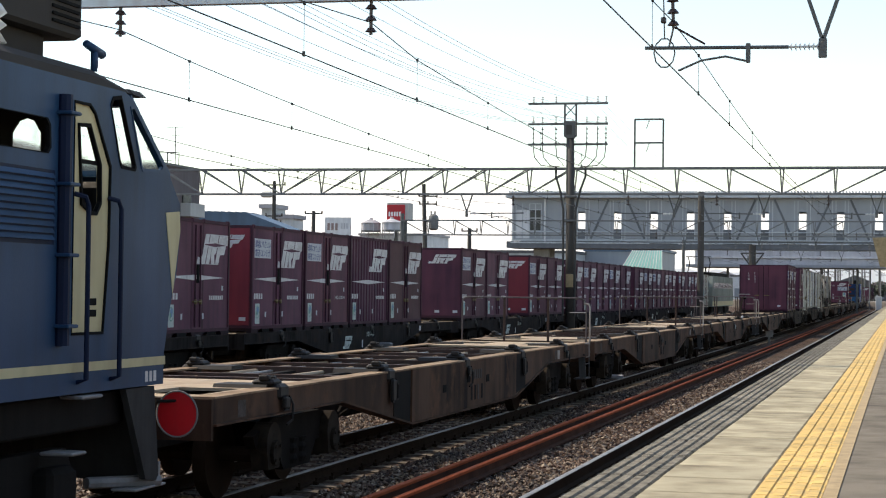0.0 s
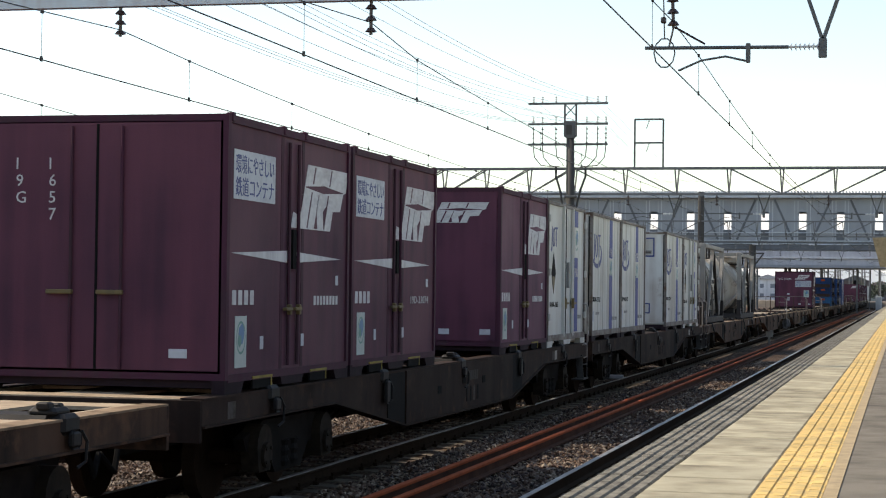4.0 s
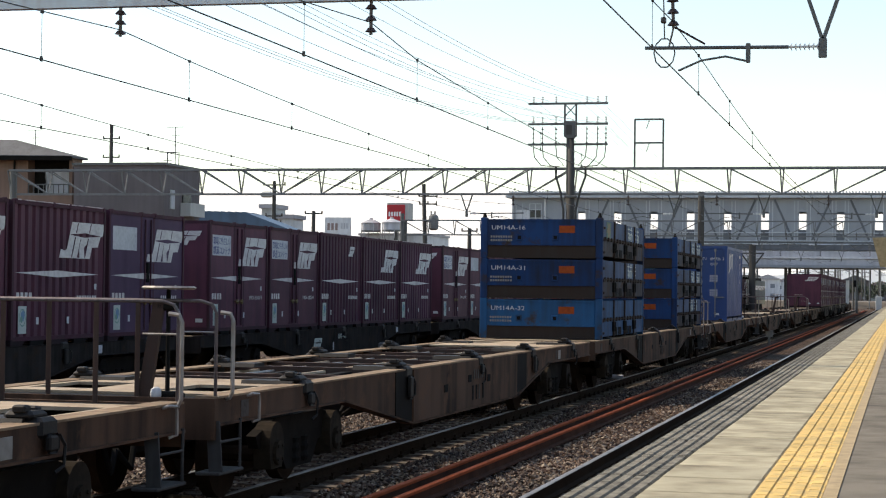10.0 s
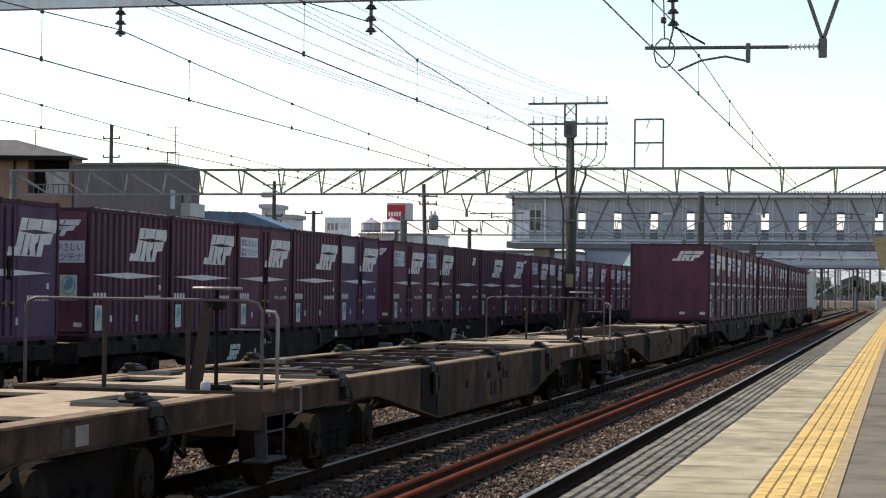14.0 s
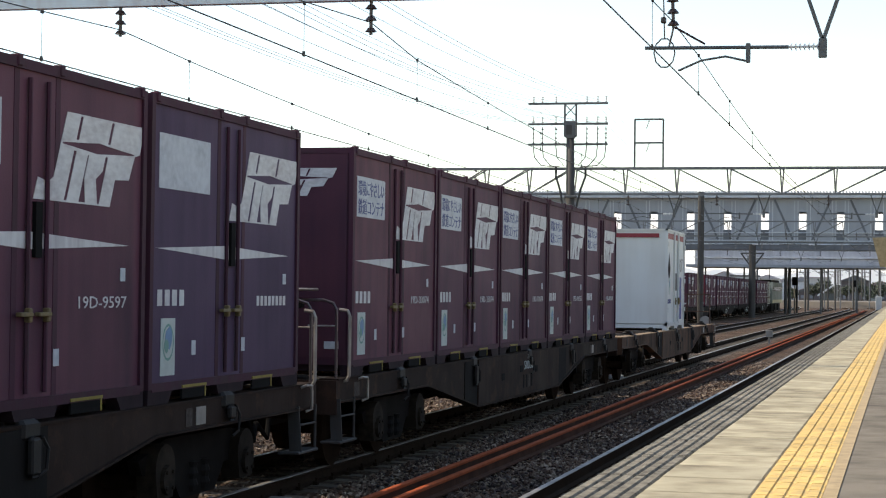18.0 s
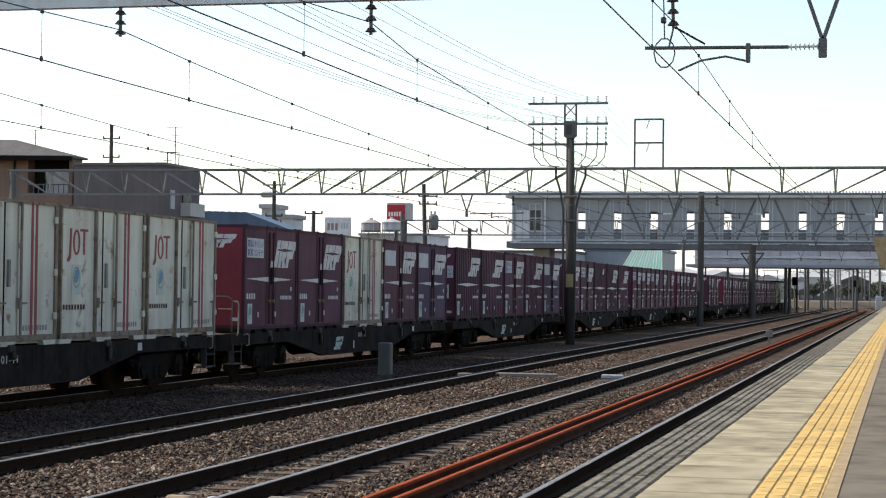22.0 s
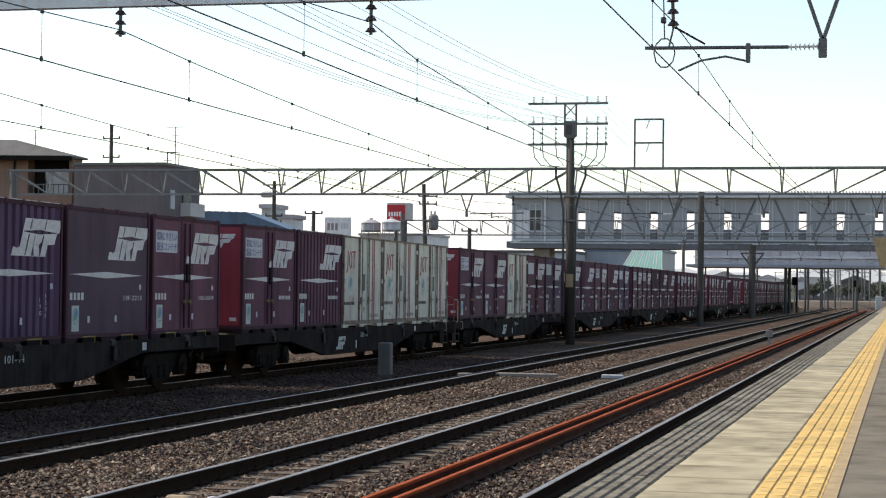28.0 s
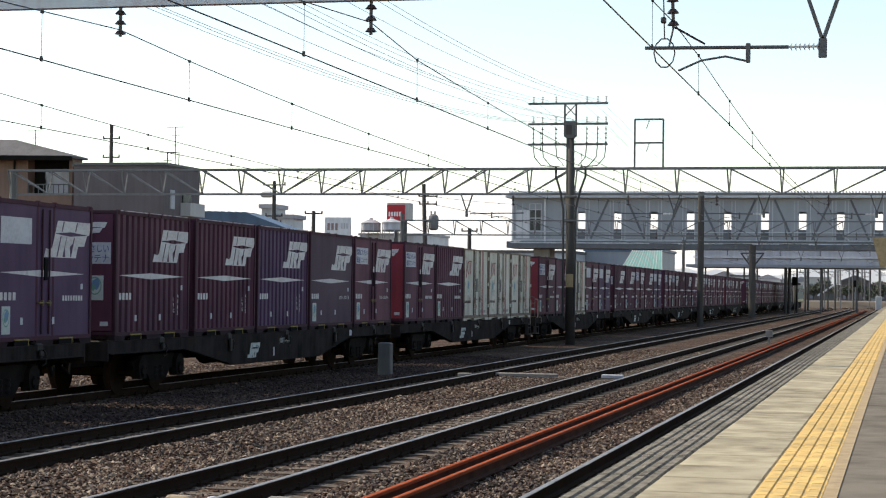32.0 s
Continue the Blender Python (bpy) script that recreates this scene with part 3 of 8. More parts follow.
# plain unseen back wall, added to block low sky light; it closes the platform
b = Form()
b.box(6.0, 6.3, -60, 95, -0.3, 3.3)
tagged(new("wall_platform", b.mesh("wall_platform", "housebrown")), "added plain brown wall, unseen, that blocks low sky behind the platform", "wall", kind="structure")

# grooved edge stones
f = Form()
f.box(-0.155, 0.155, -0.297, 0.297, -0.12, -0.010)
for k in range(5):
    x = -0.128 + k * 0.064
    f.prism([(x - 0.027, -0.010), (x + 0.027, -0.010), (x + 0.019, 0.0), (x - 0.019, 0.0)], 1, -0.297, 0.297)
EDGE = f.mesh("edge_stone", "coping")
# paving slab between edge and tactile strip
f = Form()
f.bev(-0.251, 0.251, -0.333, 0.333, -0.1, 0.0, 0.011)
SLAB = f.mesh("paving_slab", "concrete")
# tactile block with four raised bars
f = Form()
f.box(-0.152, 0.152, -0.1455, 0.1455, -0.05, -0.004)
for k in range(4):
    x = -0.112 + k * 0.0747
    f.prism([(x - 0.030, -0.004), (x + 0.030, -0.004), (x + 0.024, 0.003), (x - 0.024, 0.003)], 1, -0.141, 0.141)
TACT = f.mesh("tactile_block", "yellow")
far_e, far_s, far_t = Form(), Form(), Form()
y = 6.0
n = 0
while y < 325:
    if y > 7 and n < 160:
        o = part("edge_stone", EDGE, "", plat)
        o.location = (-1.318, y, HP + random.uniform(-0.003, 0.003))
        n += 1
    else:
        far_e.box(-1.473, -1.163, y - 0.297, y + 0.297, HP - 0.12, HP - 0.003)
    y += 0.6
y, n = 5.5, 0
while y < 325:
    if n < 150:
        o = part("paving_slab", SLAB, "", plat)
        o.location = (-0.907, y, HP + random.uniform(-0.003, 0.003))
        n += 1
    else:
        far_s.box(-1.158, -0.656, y - 0.341, y + 0.341, HP - 0.1, HP)
    y += 0.686
y, n = 6.0, 0
while y < 325:
    if n < 290:
        o = part("tactile_block", TACT, "", plat)
        o.location = (-0.50, y, HP + 0.003)
        n += 1
    else:
        far_t.box(-0.652, -0.348, y - 0.148, y + 0.148, HP - 0.05, HP + 0.004)
    y += 0.30
far_e.box(-1.473, -1.163, -40, 5.68, HP - 0.12, HP - 0.003)
far_s.box(-1.158, -0.656, -40, 5.14, HP - 0.1, HP)
far_t.box(-0.652, -0.348, -40, 5.83, HP - 0.05, HP + 0.004)
b = Form()
b.box(-0.62, -0.34, -40, 330, HP - 0.2, HP - 0.055)
part("tactile_bed", b, "ochre", plat)
part("far_edge_stones", far_e, "coping", plat, kind="stuff")
part("far_paving", far_s, "concrete", plat, kind="stuff")
part("far_tactile_blocks", far_t, "yellow", plat, kind="stuff")

# ---- containers: local origin at the middle of the base's low-y end; the camera sees the +x side and the -y end ----
CL, CW, CH = 3.715, 2.45, 2.45


def frame_form(l, w, h, t=0.07):
    f = Form()
    x = w / 2
    for sx in (-1, 1):
        for y in (0, l - t):
            f.box(sx * x - (t if sx > 0 else 0), sx * x + (0 if sx > 0 else t), y, y + t, 0.12, h - t)
        f.box(sx * x - (t if sx > 0 else 0), sx * x + (0 if sx > 0 else t), 0, l, h - t, h)
        f.box(sx * x - (t if sx > 0 else 0), sx * x + (0 if sx > 0 else t), t, l - t, 0.10, 0.17)
    for y in (0, l - t):
        f.box(-x + t, x - t, y, y + t, h - t, h)
        f.box(-x + t, x - t, y, y + t, 0.12, 0.2)
    return f


def feet_form(l, w, foot=0.55):
    """The stepped base: feet at the ends and beside the two fork pockets."""
    f = Form()
    x = w / 2 - 0.005
    for sx in (-1, 1):
        a, b = (x - 0.12, x) if sx > 0 else (-x, -x + 0.12)
        for y0, y1 in ((0.0, 0.42), (l - 0.42, l)):
            f.prism([(y0, 0.0), (y1, 0.0), (y1 + (0.10 if y0 == 0 else 0), 0.12), (y0 - (0.10 if y0 > 0 else 0), 0.12)], 0, a, b)
        f.prism([(l / 2 - 0.30, 0.02), (l / 2 + 0.30, 0.02), (l / 2 + 0.36, 0.12), (l / 2 - 0.36, 0.12)], 0, a, b)
    f.box(-x + 0.1, x - 0.1, 0.05, l - 0.05, 0.05, 0.14)
    return f


def mark_logo(m, s, parent, mat="logo"):
    """A slanted white block with a tapering level slit and a few cuts through it; m lays it on a face."""
    outer = [(0.0, 0.0), (0.90, 0.0), (0.90, 0.32), (1.08, 0.34), (1.10, 0.63), (1.16, 0.66), (1.16, 1.0), (0.17, 1.0), (0.17, 0.26), (0.12, 0.20), (0.0, 0.24)]
    cuts = [[(0.19, 0.64), (0.50, 0.602), (0.62, 0.585), (0.74, 0.602), (1.09, 0.64), (1.09, 0.655), (0.74, 0.695), (0.62, 0.715), (0.50, 0.695), (0.19, 0.66)],
            [(0.335, 0.02), (0.368, 0.02), (0.368, 0.585), (0.335, 0.585)], [(0.335, 0.71), (0.368, 0.71), (0.368, 0.98), (0.335, 0.98)],
            [(0.507, 0.02), (0.59, 0.02), (0.522, 0.29), (0.522, 0.56), (0.507, 0.56)],
            [(0.735, 0.02), (0.758, 0.02), (0.758, 0.57), (0.725, 0.57), (0.725, 0.40), (0.66, 0.30)], [(0.725, 0.72), (0.757, 0.72), (0.757, 0.98), (0.725, 0.98)]]
    ob = part("mark", sheet(Form(), outer, cuts, lambda u, w, d: (u + 0.20 * w, w, d), 0.004), mat, parent, "white slanted block mark")
    ob.matrix_basis = m @ Matrix.Diagonal((s[0], s[1], 1, 1))
    return ob


def at_side(x, y, z):
    return Matrix.Translation((x, y, z)) @ SIDE


def at_end(x, y, z):
    return Matrix.Translation((x, y, z)) @ ENDF


def on_side(x, y, z):
    """Places of container marks, as heights over the wagon's own deck line."""
    return at_side(x, y, z - 0.05)


def on_end(x, y, z):
    return at_end(x, y, z - 0.05)


def bars(m, w, h, n, mat, parent, name="small_print", gap=0.35):
    """Unreadable writing as plain bars."""
    f = Form()
    c = w / n
    for i in range(n):
        f.box(i * c, i * c + c * (1 - gap), 0, h, 0, 0.003)
    ob = part(name, f, mat, parent)
    ob.matrix_basis = m
    return ob


def plate(name, m, w, h, mat, parent, label="", t=0.004):
    f = Form()
    f.box(0, w, 0, h, 0, t)
    ob = part(name, f, mat, parent, label)
    ob.matrix_basis = m
    return ob


def slogan(m, w, h, c, blank=False):
    p = plate("slogan_sign", m, w, h, "signw", c, "faded pale sign panel" if blank else "pale sign panel with blue slogan")
    if not blank:
        k = Matrix.Translation((w * 0.04, h * 0.56, 0.005))
        writing("環境にやさしい", h * 0.42, "navy", k, p, width=w * 0.92)
        k = Matrix.Translation((w * 0.04, h * 0.10, 0.005))
        writing("鉄道コンテナ", h * 0.42, "navy", k, p, width=w * 0.92)
    return p


def eco(m, w, h, c, ground="sticker_pale"):
    p = plate("sticker", m, w, h, ground, c, "pale sticker with a green round mark")
    f = Form()
    k = 16
    r = min(w, h) * 0.40
    f.add([(w / 2 + q * r * math.cos(6.2832 * i / k), h * 0.58 + q * r * 1.25 * math.sin(6.2832 * i / k), 0.006) for q in (1.0, 0.86) for i in range(k)],
          [(i, (i + 1) % k, k + (i + 1) % k, k + i) for i in range(k)])
    part("ring", f, "sticker", p)
    f = Form()
    f.prism([(w / 2 + r * 0.62 * math.cos(6.2832 * i / 10) + r * 0.12, h * 0.66 + r * (0.62 + 0.12 * (i % 3)) * math.sin(6.2832 * i / 10)) for i in range(10)], 2, 0.004, 0.006)
    part("globe", f, "globe", p)
    f = Form()
    f.prism([(w / 2 - r * 0.3 + r * 0.40 * math.cos(6.2832 * i / 9), h * 0.52 + r * (0.42 + 0.1 * (i % 2)) * math.sin(6.2832 * i / 9)) for i in range(9)], 2, 0.0065, 0.008)
    part("leaf_shape", f, "sticker", p)
    return p


def side_marks(c, x, sign, number, small=False, plain_stripe=True):
    if sign:
        slogan(on_side(x, 0.20, 1.77), 1.12, 0.44, c, sign == "blank")
    if small:
        mark_logo(on_side(x, 2.5, 1.95), (0.42, 0.26), c)
    else:
        mark_logo(on_side(x, 1.80, 1.57), (1.40, 0.64), c)
    f = Form()
    f.prism([(0.16, 1.24), (1.75, 1.175), (3.45, 1.24), (1.75, 1.295)], 0, x, x + 0.004)
    part("stripe", f, "logo", c, "white tapering stripe")
    bars(on_side(x, 0.20, 0.83), 0.62, 0.13, 4, "logo", c, "owner_print")
    if " " in number:
        for i, word in enumerate(number.split()):
            for j, ch in enumerate(word):
                writing(ch, 0.115, "logo", on_side(x + 0.002, 2.88 + 0.22 * i, 0.86 - 0.112 * (j + 0.6 * (1 - i))), c)
    elif number:
        writing(number, 0.125, "logo", on_side(x + 0.002, 2.55, 0.82), c, width=0.85)
    else:
        bars(on_side(x, 2.55, 0.82), 0.85, 0.09, 8, "logo", c)
    if " " not in number:
        eco(on_side(x, 0.28, 0.27), 0.30, 0.46, c)
    for y, z in ((0.95, 0.42), (2.15, 0.42)):
        plate("data_plate", on_side(x, y, z), 0.09, 0.12, "signw", c)
    plate("data_plate", on_side(x, 3.28, 1.02), 0.09, 0.10, "signw", c)


def end_marks(c, number, sign, y=-0.004):
    """Markings of the end that faces the camera."""
    mark_logo(on_end(0.06, y, 1.98), (0.72, 0.30), c)
    if number:
        writing(number, 0.17, "logo", on_end(-1.03, y - 0.002, 1.96), c, width=0.88)
    for u in (0.30, 0.92):
        plate("data_plate", on_end(u, y, 0.34), 0.16, 0.08, "signw", c)
    if sign:
        slogan(on_end(0.10, y, 1.50), 1.02, 0.40, c)
        eco(on_end(0.64, y, 0.82), 0.34, 0.46, c)
        plate("data_plate", on_end(-0.42, y, 0.98), 0.16, 0.10, "signw", c)
        plate("data_plate", on_end(-0.42, y, 0.72), 0.16, 0.08, "signw", c)
        plate("data_plate", on_end(-0.42, y, 0.60), 0.16, 0.08, "signw", c)


def ribs(f, x, y0, y1, z0, z1, depth, pitch, out=1):
    """A corrugated side wall."""
    prof = []
    y = y0
    while y < y1 - pitch * 0.5:
        prof += [(y, x), (y + pitch * 0.52, x), (y + pitch * 0.62, x - out * depth), (y + pitch * 0.90, x - out * depth)]
        y += pitch
    prof += [(y1, x)]
    vs = [(u, v, z) for z in (z0, z1) for v, u in prof]
    n = len(prof)
    f.add(vs, [(i, i + 1, n + i + 1, n + i) for i in range(n - 1)])


def base_container(kind, col, sign, endsign=False, number="", endnumber="", endcol="maroon", small=False, label="", endlogo=True):
    c = thing("freight_container", label, "container", "freight containers")
    x = CW / 2
    b = Form()
    b.box(-x + 0.03, x - (0.12 if kind == "rib" else 0.035), 0.03, CL - 0.03, 0.12, CH - 0.02)
    part("body", b, col, c, smooth=False)
    f = Form()
    f.box(-x + 0.05, x - 0.05, -0.0, 0.028, 0.18, CH - 0.06)
    part("end_wall", f, endcol, c)
    fr = frame_form(CL, CW, CH)
    for y in (0.08, 1.5, 2.15, CL - 0.14):
        fr.bev(x - 0.06, x + 0.012, y, y + 0.07, CH - 0.06, CH + 0.02, 0.008)
    part("frame", fr, "dkframe", c)
    part("base", feet_form(CL, CW), "dkbase", c)
    if kind == "rib":
        f = Form()
        ribs(f, x - 0.02, 0.07, CL - 0.07, 0.15, CH - 0.05, 0.055, 0.268)
        part("ribbed_side", f, col, c)
        # pale dashes painted as sunlight catching the roof edge
        f = Form()
        for i in range(9):
            y0 = 0.12 + i * 0.40
            f.box(x - 0.05, x + 0.004, y0, y0 + (0.30 if i % 3 else 0.18), CH - 0.002, CH + 0.014)
        part("roof_lip", f, "roofglint", c, kind="stuff")
        xm = x - 0.019
    else:
        f = Form()
        f.box(x - 0.05, x - 0.022, 0.07, CL - 0.07, 0.17, CH - 0.07)
        part("side_panel", f, col, c)
        xm = x - 0.021
        for y in (1.50, 2.13) if kind == "flat" else ():
            f = Form()
            f.box(x - 0.03, x - 0.0185, y, y + 0.075, 0.16, CH - 0.06)
            p = part("door_post", f, "dkframe", c)
        for y in (1.70, 1.98) if kind == "flat" else ():
            f = Form()
            f.tube((x + 0.0, y, 0.2), (x + 0.0, y, CH - 0.12), 0.017, 6)
            p = part("lock_bar", f, "dkframe", c)
            g = Form()
            g.bev(x, x + 0.045, y - 0.17, y + 0.02, 0.72, 0.75, 0.006)
            g.bev(x - 0.01, x + 0.035, y - 0.025, y + 0.025, 0.68, 0.78, 0.008)
            part("handle", g, "brass", p, "worn brass-coloured handle")
        if kind == "flat":
            f = Form()
            f.box(x - 0.03, x + 0.008, 1.80, 1.90, 1.12, 1.5)
            part("lock_cover", f, "black", c)
    side_marks(c, xm, sign, number, small)
    if endlogo:
        end_marks(c, endnumber, endsign)
    else:
        for i, s in enumerate(endnumber.split()):
            for j, ch in enumerate(s):
                writing(ch, 0.15, "logo", on_end(-0.78 + 0.32 * i, -0.006, 2.02 - j * 0.15), c)
        plate("data_plate", on_end(0.70, -0.004, 0.36), 0.17, 0.08, "signw", c)
        f = Form()
        f.box(-0.012, 0.012, -0.006, 0.02, 0.2, CH - 0.08)
        part("door_seam", f, "black", c)
        for xx in (-0.24, 0.24):
            f = Form()
            f.tube((xx, -0.018, 0.2), (xx, -0.018, CH - 0.1), 0.015, 6)
            lb = part("lock_bar", f, "dkframe", c)
            g = Form()
            g.bev(xx - 0.22, xx + 0.03, -0.055, -0.015, 0.86, 0.90, 0.006)
            part("handle", g, "brass", lb)
    for y in (0.72, CL - 1.30):
        f = Form()
        f.box(x - 0.02, x - 0.002, y, y + 0.5, 0.02, 0.11)
        pk = part("fork_pocket", f, "black", c)
        g = Form()
        g.box(x - 0.02, x + 0.010, y - 0.02, y + 0.52, 0.11, 0.132)
        g.box(x - 0.02, x + 0.004, y + 0.5, y + 0.52, 0.02, 0.11)
        part("pocket_rim", g, "pocketyellow", pk, "worn yellow pocket rim")
    return c


def shape_mark(m, s, parent, mat):
    """Stylised initials reduced to three plain strokes."""
    f = Form()
    f.prism([(0.0, -0.25), (0.10, -0.30), (0.22, -0.15), (0.26, 1.0), (0.16, 1.0), (0.12, 0.0)], 2, 0, 0.004)
    k = 16
    for i in range(k):
        a0, a1 = 6.2832 * i / k, 6.2832 * (i + 1) / k
        pts = [(0.50 + 0.19 * math.cos(a), 0.47 + 0.50 * math.sin(a)) for a in (a0, a1)] + [(0.50 + 0.10 * math.cos(a), 0.47 + 0.40 * math.sin(a)) for a in (a1, a0)]
        f.prism(pts, 2, 0, 0.004)
    f.prism([(0.68, 0.90), (1.10, 0.90), (1.10, 1.0), (0.68, 1.0)], 2, 0, 0.004)
    f.prism([(0.85, 0.0), (0.94, 0.0), (0.94, 0.90), (0.85, 0.90)], 2, 0, 0.004)
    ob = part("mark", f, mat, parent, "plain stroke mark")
    ob.matrix_basis = m @ Matrix.Diagonal((s[0], s[1], 1, 1))
    return ob


def base_reefer(style, label, number="", endnumber=""):
    """White insulated container: 'blue' or 'red' stripes, or the plain square one."""
    c = thing("insulated_container", label, "container", "freight containers")
    x = CW / 2
    col = "cream" if style == "red" else "white_clean" if style == "plain" else "white"
    h = 2.545 if style == "plain" else CH
    b = Form()
    b.bev(-x + 0.03, x - 0.03, 0.03, CL - 0.03, 0.14, h - 0.01, 0.03)
    part("body", b, col, c)
    t = 0.06
    f = Form()
    for sx in (-1, 1):
        for y in (0, CL - t):
            f.box(min(sx * x, sx * (x - t)), max(sx * x, sx * (x - t)), y, y + t, 0.1, h)
        f.box(min(sx * x, sx * (x - t)), max(sx * x, sx * (x - t)), 0, CL, h - 0.05, h)
        f.box(min(sx * x, sx * (x - t)), max(sx * x, sx * (x - t)), 0, CL, 0.10, 0.20)
    for y in (0, CL - t):
        f.box(-x, x, y + 0.002, y + t - 0.002, h - 0.045, h - 0.002)
    part("frame", f, col if style == "plain" else "reefer_frame" if style != "red" else "cream_frame", c)
    part("base", feet_form(CL, CW), col if style != "swoosh" else "dkbase", c)
    for y in (1.42, 1.78, 2.32) if style != "swoosh" else ():
        f = Form()
        if y == 1.78:
            f.box(x - 0.035, x - 0.02, y, y + 0.035, 0.2, h - 0.06)
            part("door_seal", f, "black", c)
        else:
            f.bev(x - 0.04, x + 0.02, y, y + 0.07, 0.15, h - 0.03, 0.01)
            part("door_post", f, col if style != "red" else "cream_frame", c)
    for y in (1.52, 2.28) if style != "swoosh" else ():
        f = Form()
        f.tube((x, y, 0.2), (x, y, h - 0.1), 0.014, 6)
        p = part("lock_bar", f, col, c)
        g = Form()
        g.box(x, x + 0.045, y - 0.02, y + 0.24, 0.715, 0.75)
        g.box(x, x + 0.045, y - 0.03, y + 0.03, 0.64, 0.82)
        part("handle", g, "brass" if style != "red" else "cream_frame", p)
    if style != "swoosh":
        f = Form()
        f.box(x - 0.03, x + 0.01, 1.90, 1.98, 1.0, 1.45)
        part("lock_cover", f, "grey_trim", c)
    for z in (0.45, 1.2, 2.1) if style != "swoosh" else ():
        f = Form()
        f.bev(x - 0.01, x + 0.03, CL - 0.12, CL - 0.01, z, z + 0.12, 0.01)
        part("hinge", f, col, c)
        f = Form()
        f.bev(x - 0.01, x + 0.03, 0.01, 0.12, z, z + 0.12, 0.01)
        part("hinge", f, col, c)
    xs = x - 0.029
    if style == "blue":
        shape_mark(on_side(xs, 0.35, 1.75), (0.55, 0.33), c, "navy")
        f = Form()
        f.box(xs, xs + 0.004, 2.68, 3.02, 0.22, 1.55)
        part("stripe", f, "stripe_blue", c)
        f = Form()
        f.box(xs, xs + 0.004, 2.68, 3.02, 2.10, h - 0.06)
        part("stripe", f, "stripe_blue", c)
        writing("19A", 0.24, "logo", on_side(xs + 0.006, 2.70, 1.25), c, width=0.30)
        eco(on_side(xs, 2.70, 1.60), 0.38, 0.54, c, "white")
        f = Form()
        f.prism([(0.42, 1.25), (0.62, 0.90), (0.82, 1.25), (0.62, 1.60)], 0, xs, xs + 0.004)
        dm = part("diamond", f, "dark", c, "dark diamond mark with an orange lower half")
        f = Form()
        f.prism([(0.46, 1.19), (0.62, 0.92), (0.78, 1.19)], 0, xs + 0.004, xs + 0.006)
        part("lower_half", f, "brass", dm)
        writing("R19A-965", 0.13, "dark", on_side(xs + 0.002, 0.30, 0.72), c, width=0.75)
        bars(on_side(xs, 2.5, 0.50), 0.95, 0.07, 9, "grey_trim", c)
    elif style == "swoosh":
        shape_mark(on_side(xs, 0.24, 1.66), (0.78, 0.44), c, "navy")
        eco(on_side(xs, 2.30, 1.31), 0.34, 0.30, c)
        writing("UR19A-21212", 0.13, "dark", on_side(xs + 0.002, 0.18, 0.80), c, width=0.95)
        f = Form()
        arc = [(0.72 + 0.56 * math.cos(a), 1.66 + 0.27 * math.sin(a)) for a in [math.radians(-155 + 15 * i) for i in range(14)]]
        arc += [(0.68 + 0.50 * math.cos(a), 1.70 + 0.22 * math.sin(a)) for a in [math.radians(38 - 15 * i) for i in range(13)]]
        f.prism(arc, 0, xs, xs + 0.003)
        part("swoosh", f, "navy", c, "blue curved swoosh")
        for z0, z1 in ((0.20, 1.30), (1.62, h - 0.06)):
            f = Form()
            f.box(xs, xs + 0.004, 2.28, 2.66, z0, z1)
            part("stripe", f, "stripe_blue", c)
        writing("19A", 0.24, "logo", on_side(xs + 0.006, 2.32, 1.70), c, width=0.30)
        for y in (0.85, 1.45, 2.0, 2.95, 3.35):
            f = Form()
            f.box(xs - 0.002, xs + 0.006, y, y + 0.025, 0.2, h - 0.06)
            part("panel_seam", f, "white", c)
        bars(on_side(xs, 0.60, 0.55), 0.45, 0.05, 6, "grey_trim", c)
        plate("data_plate", on_side(xs, 0.22, 0.42), 0.16, 0.20, "signw", c)
        bars(on_side(xs, 2.5, 0.42), 0.85, 0.07, 9, "grey_trim", c)
    elif style == "red":
        shape_mark(on_side(xs, 0.28, 1.64), (0.80, 0.46), c, "stripe_red")
        for y in (2.77, 2.93):
            f = Form()
            f.box(xs, xs + 0.004, y, y + 0.09, 0.2, h - 0.05)
            part("stripe", f, "stripe_red", c)
        eco(on_side(xs, 0.50, 0.92), 0.38, 0.54, c)
        bars(on_side(xs, 0.15, 0.66), 0.95, 0.09, 8, "rustbar", c)
        bars(on_side(xs, 2.5, 0.32), 0.95, 0.09, 9, "grey_trim", c)
    else:
        f = Form()
        f.box(xs, xs + 0.004, 0.08, CL - 0.08, h - 0.24, h - 0.10)
        part("stripe", f, "stripe_red", c)
        f = Form()
        f.prism([(0.30, 1.55), (0.55, 1.15), (0.80, 1.55), (0.55, 1.95)], 0, xs, xs + 0.004)
        part("diamond", f, "dark", c, "dark diamond mark")
        eco(on_side(xs, 0.52, 0.95), 0.30, 0.42, c)
        f = Form()
        f.box(xs, xs + 0.004, 2.85, 3.25, 0.25, 1.35)
        part("stripe", f, "stripe_blue", c)
        shape_mark(on_side(xs, 2.65, 1.55), (0.78, 0.34), c, "grey_trim")
        bars(on_side(xs, 0.2, 0.72), 0.75, 0.11, 8, "navy", c)
        f = Form()
        f.box(-x + 0.18, x - 0.22, -0.0035, 0.031, h - 0.22, h - 0.12)
        part("stripe", f, "stripe_red", c)
        writing("UR20A-126", 0.155, "navy", on_end(-0.97, 0.024, 1.80), c, width=0.88)
        bars(on_end(-0.92, 0.026, 0.52), 0.45, 0.045, 5, "grey_trim", c)
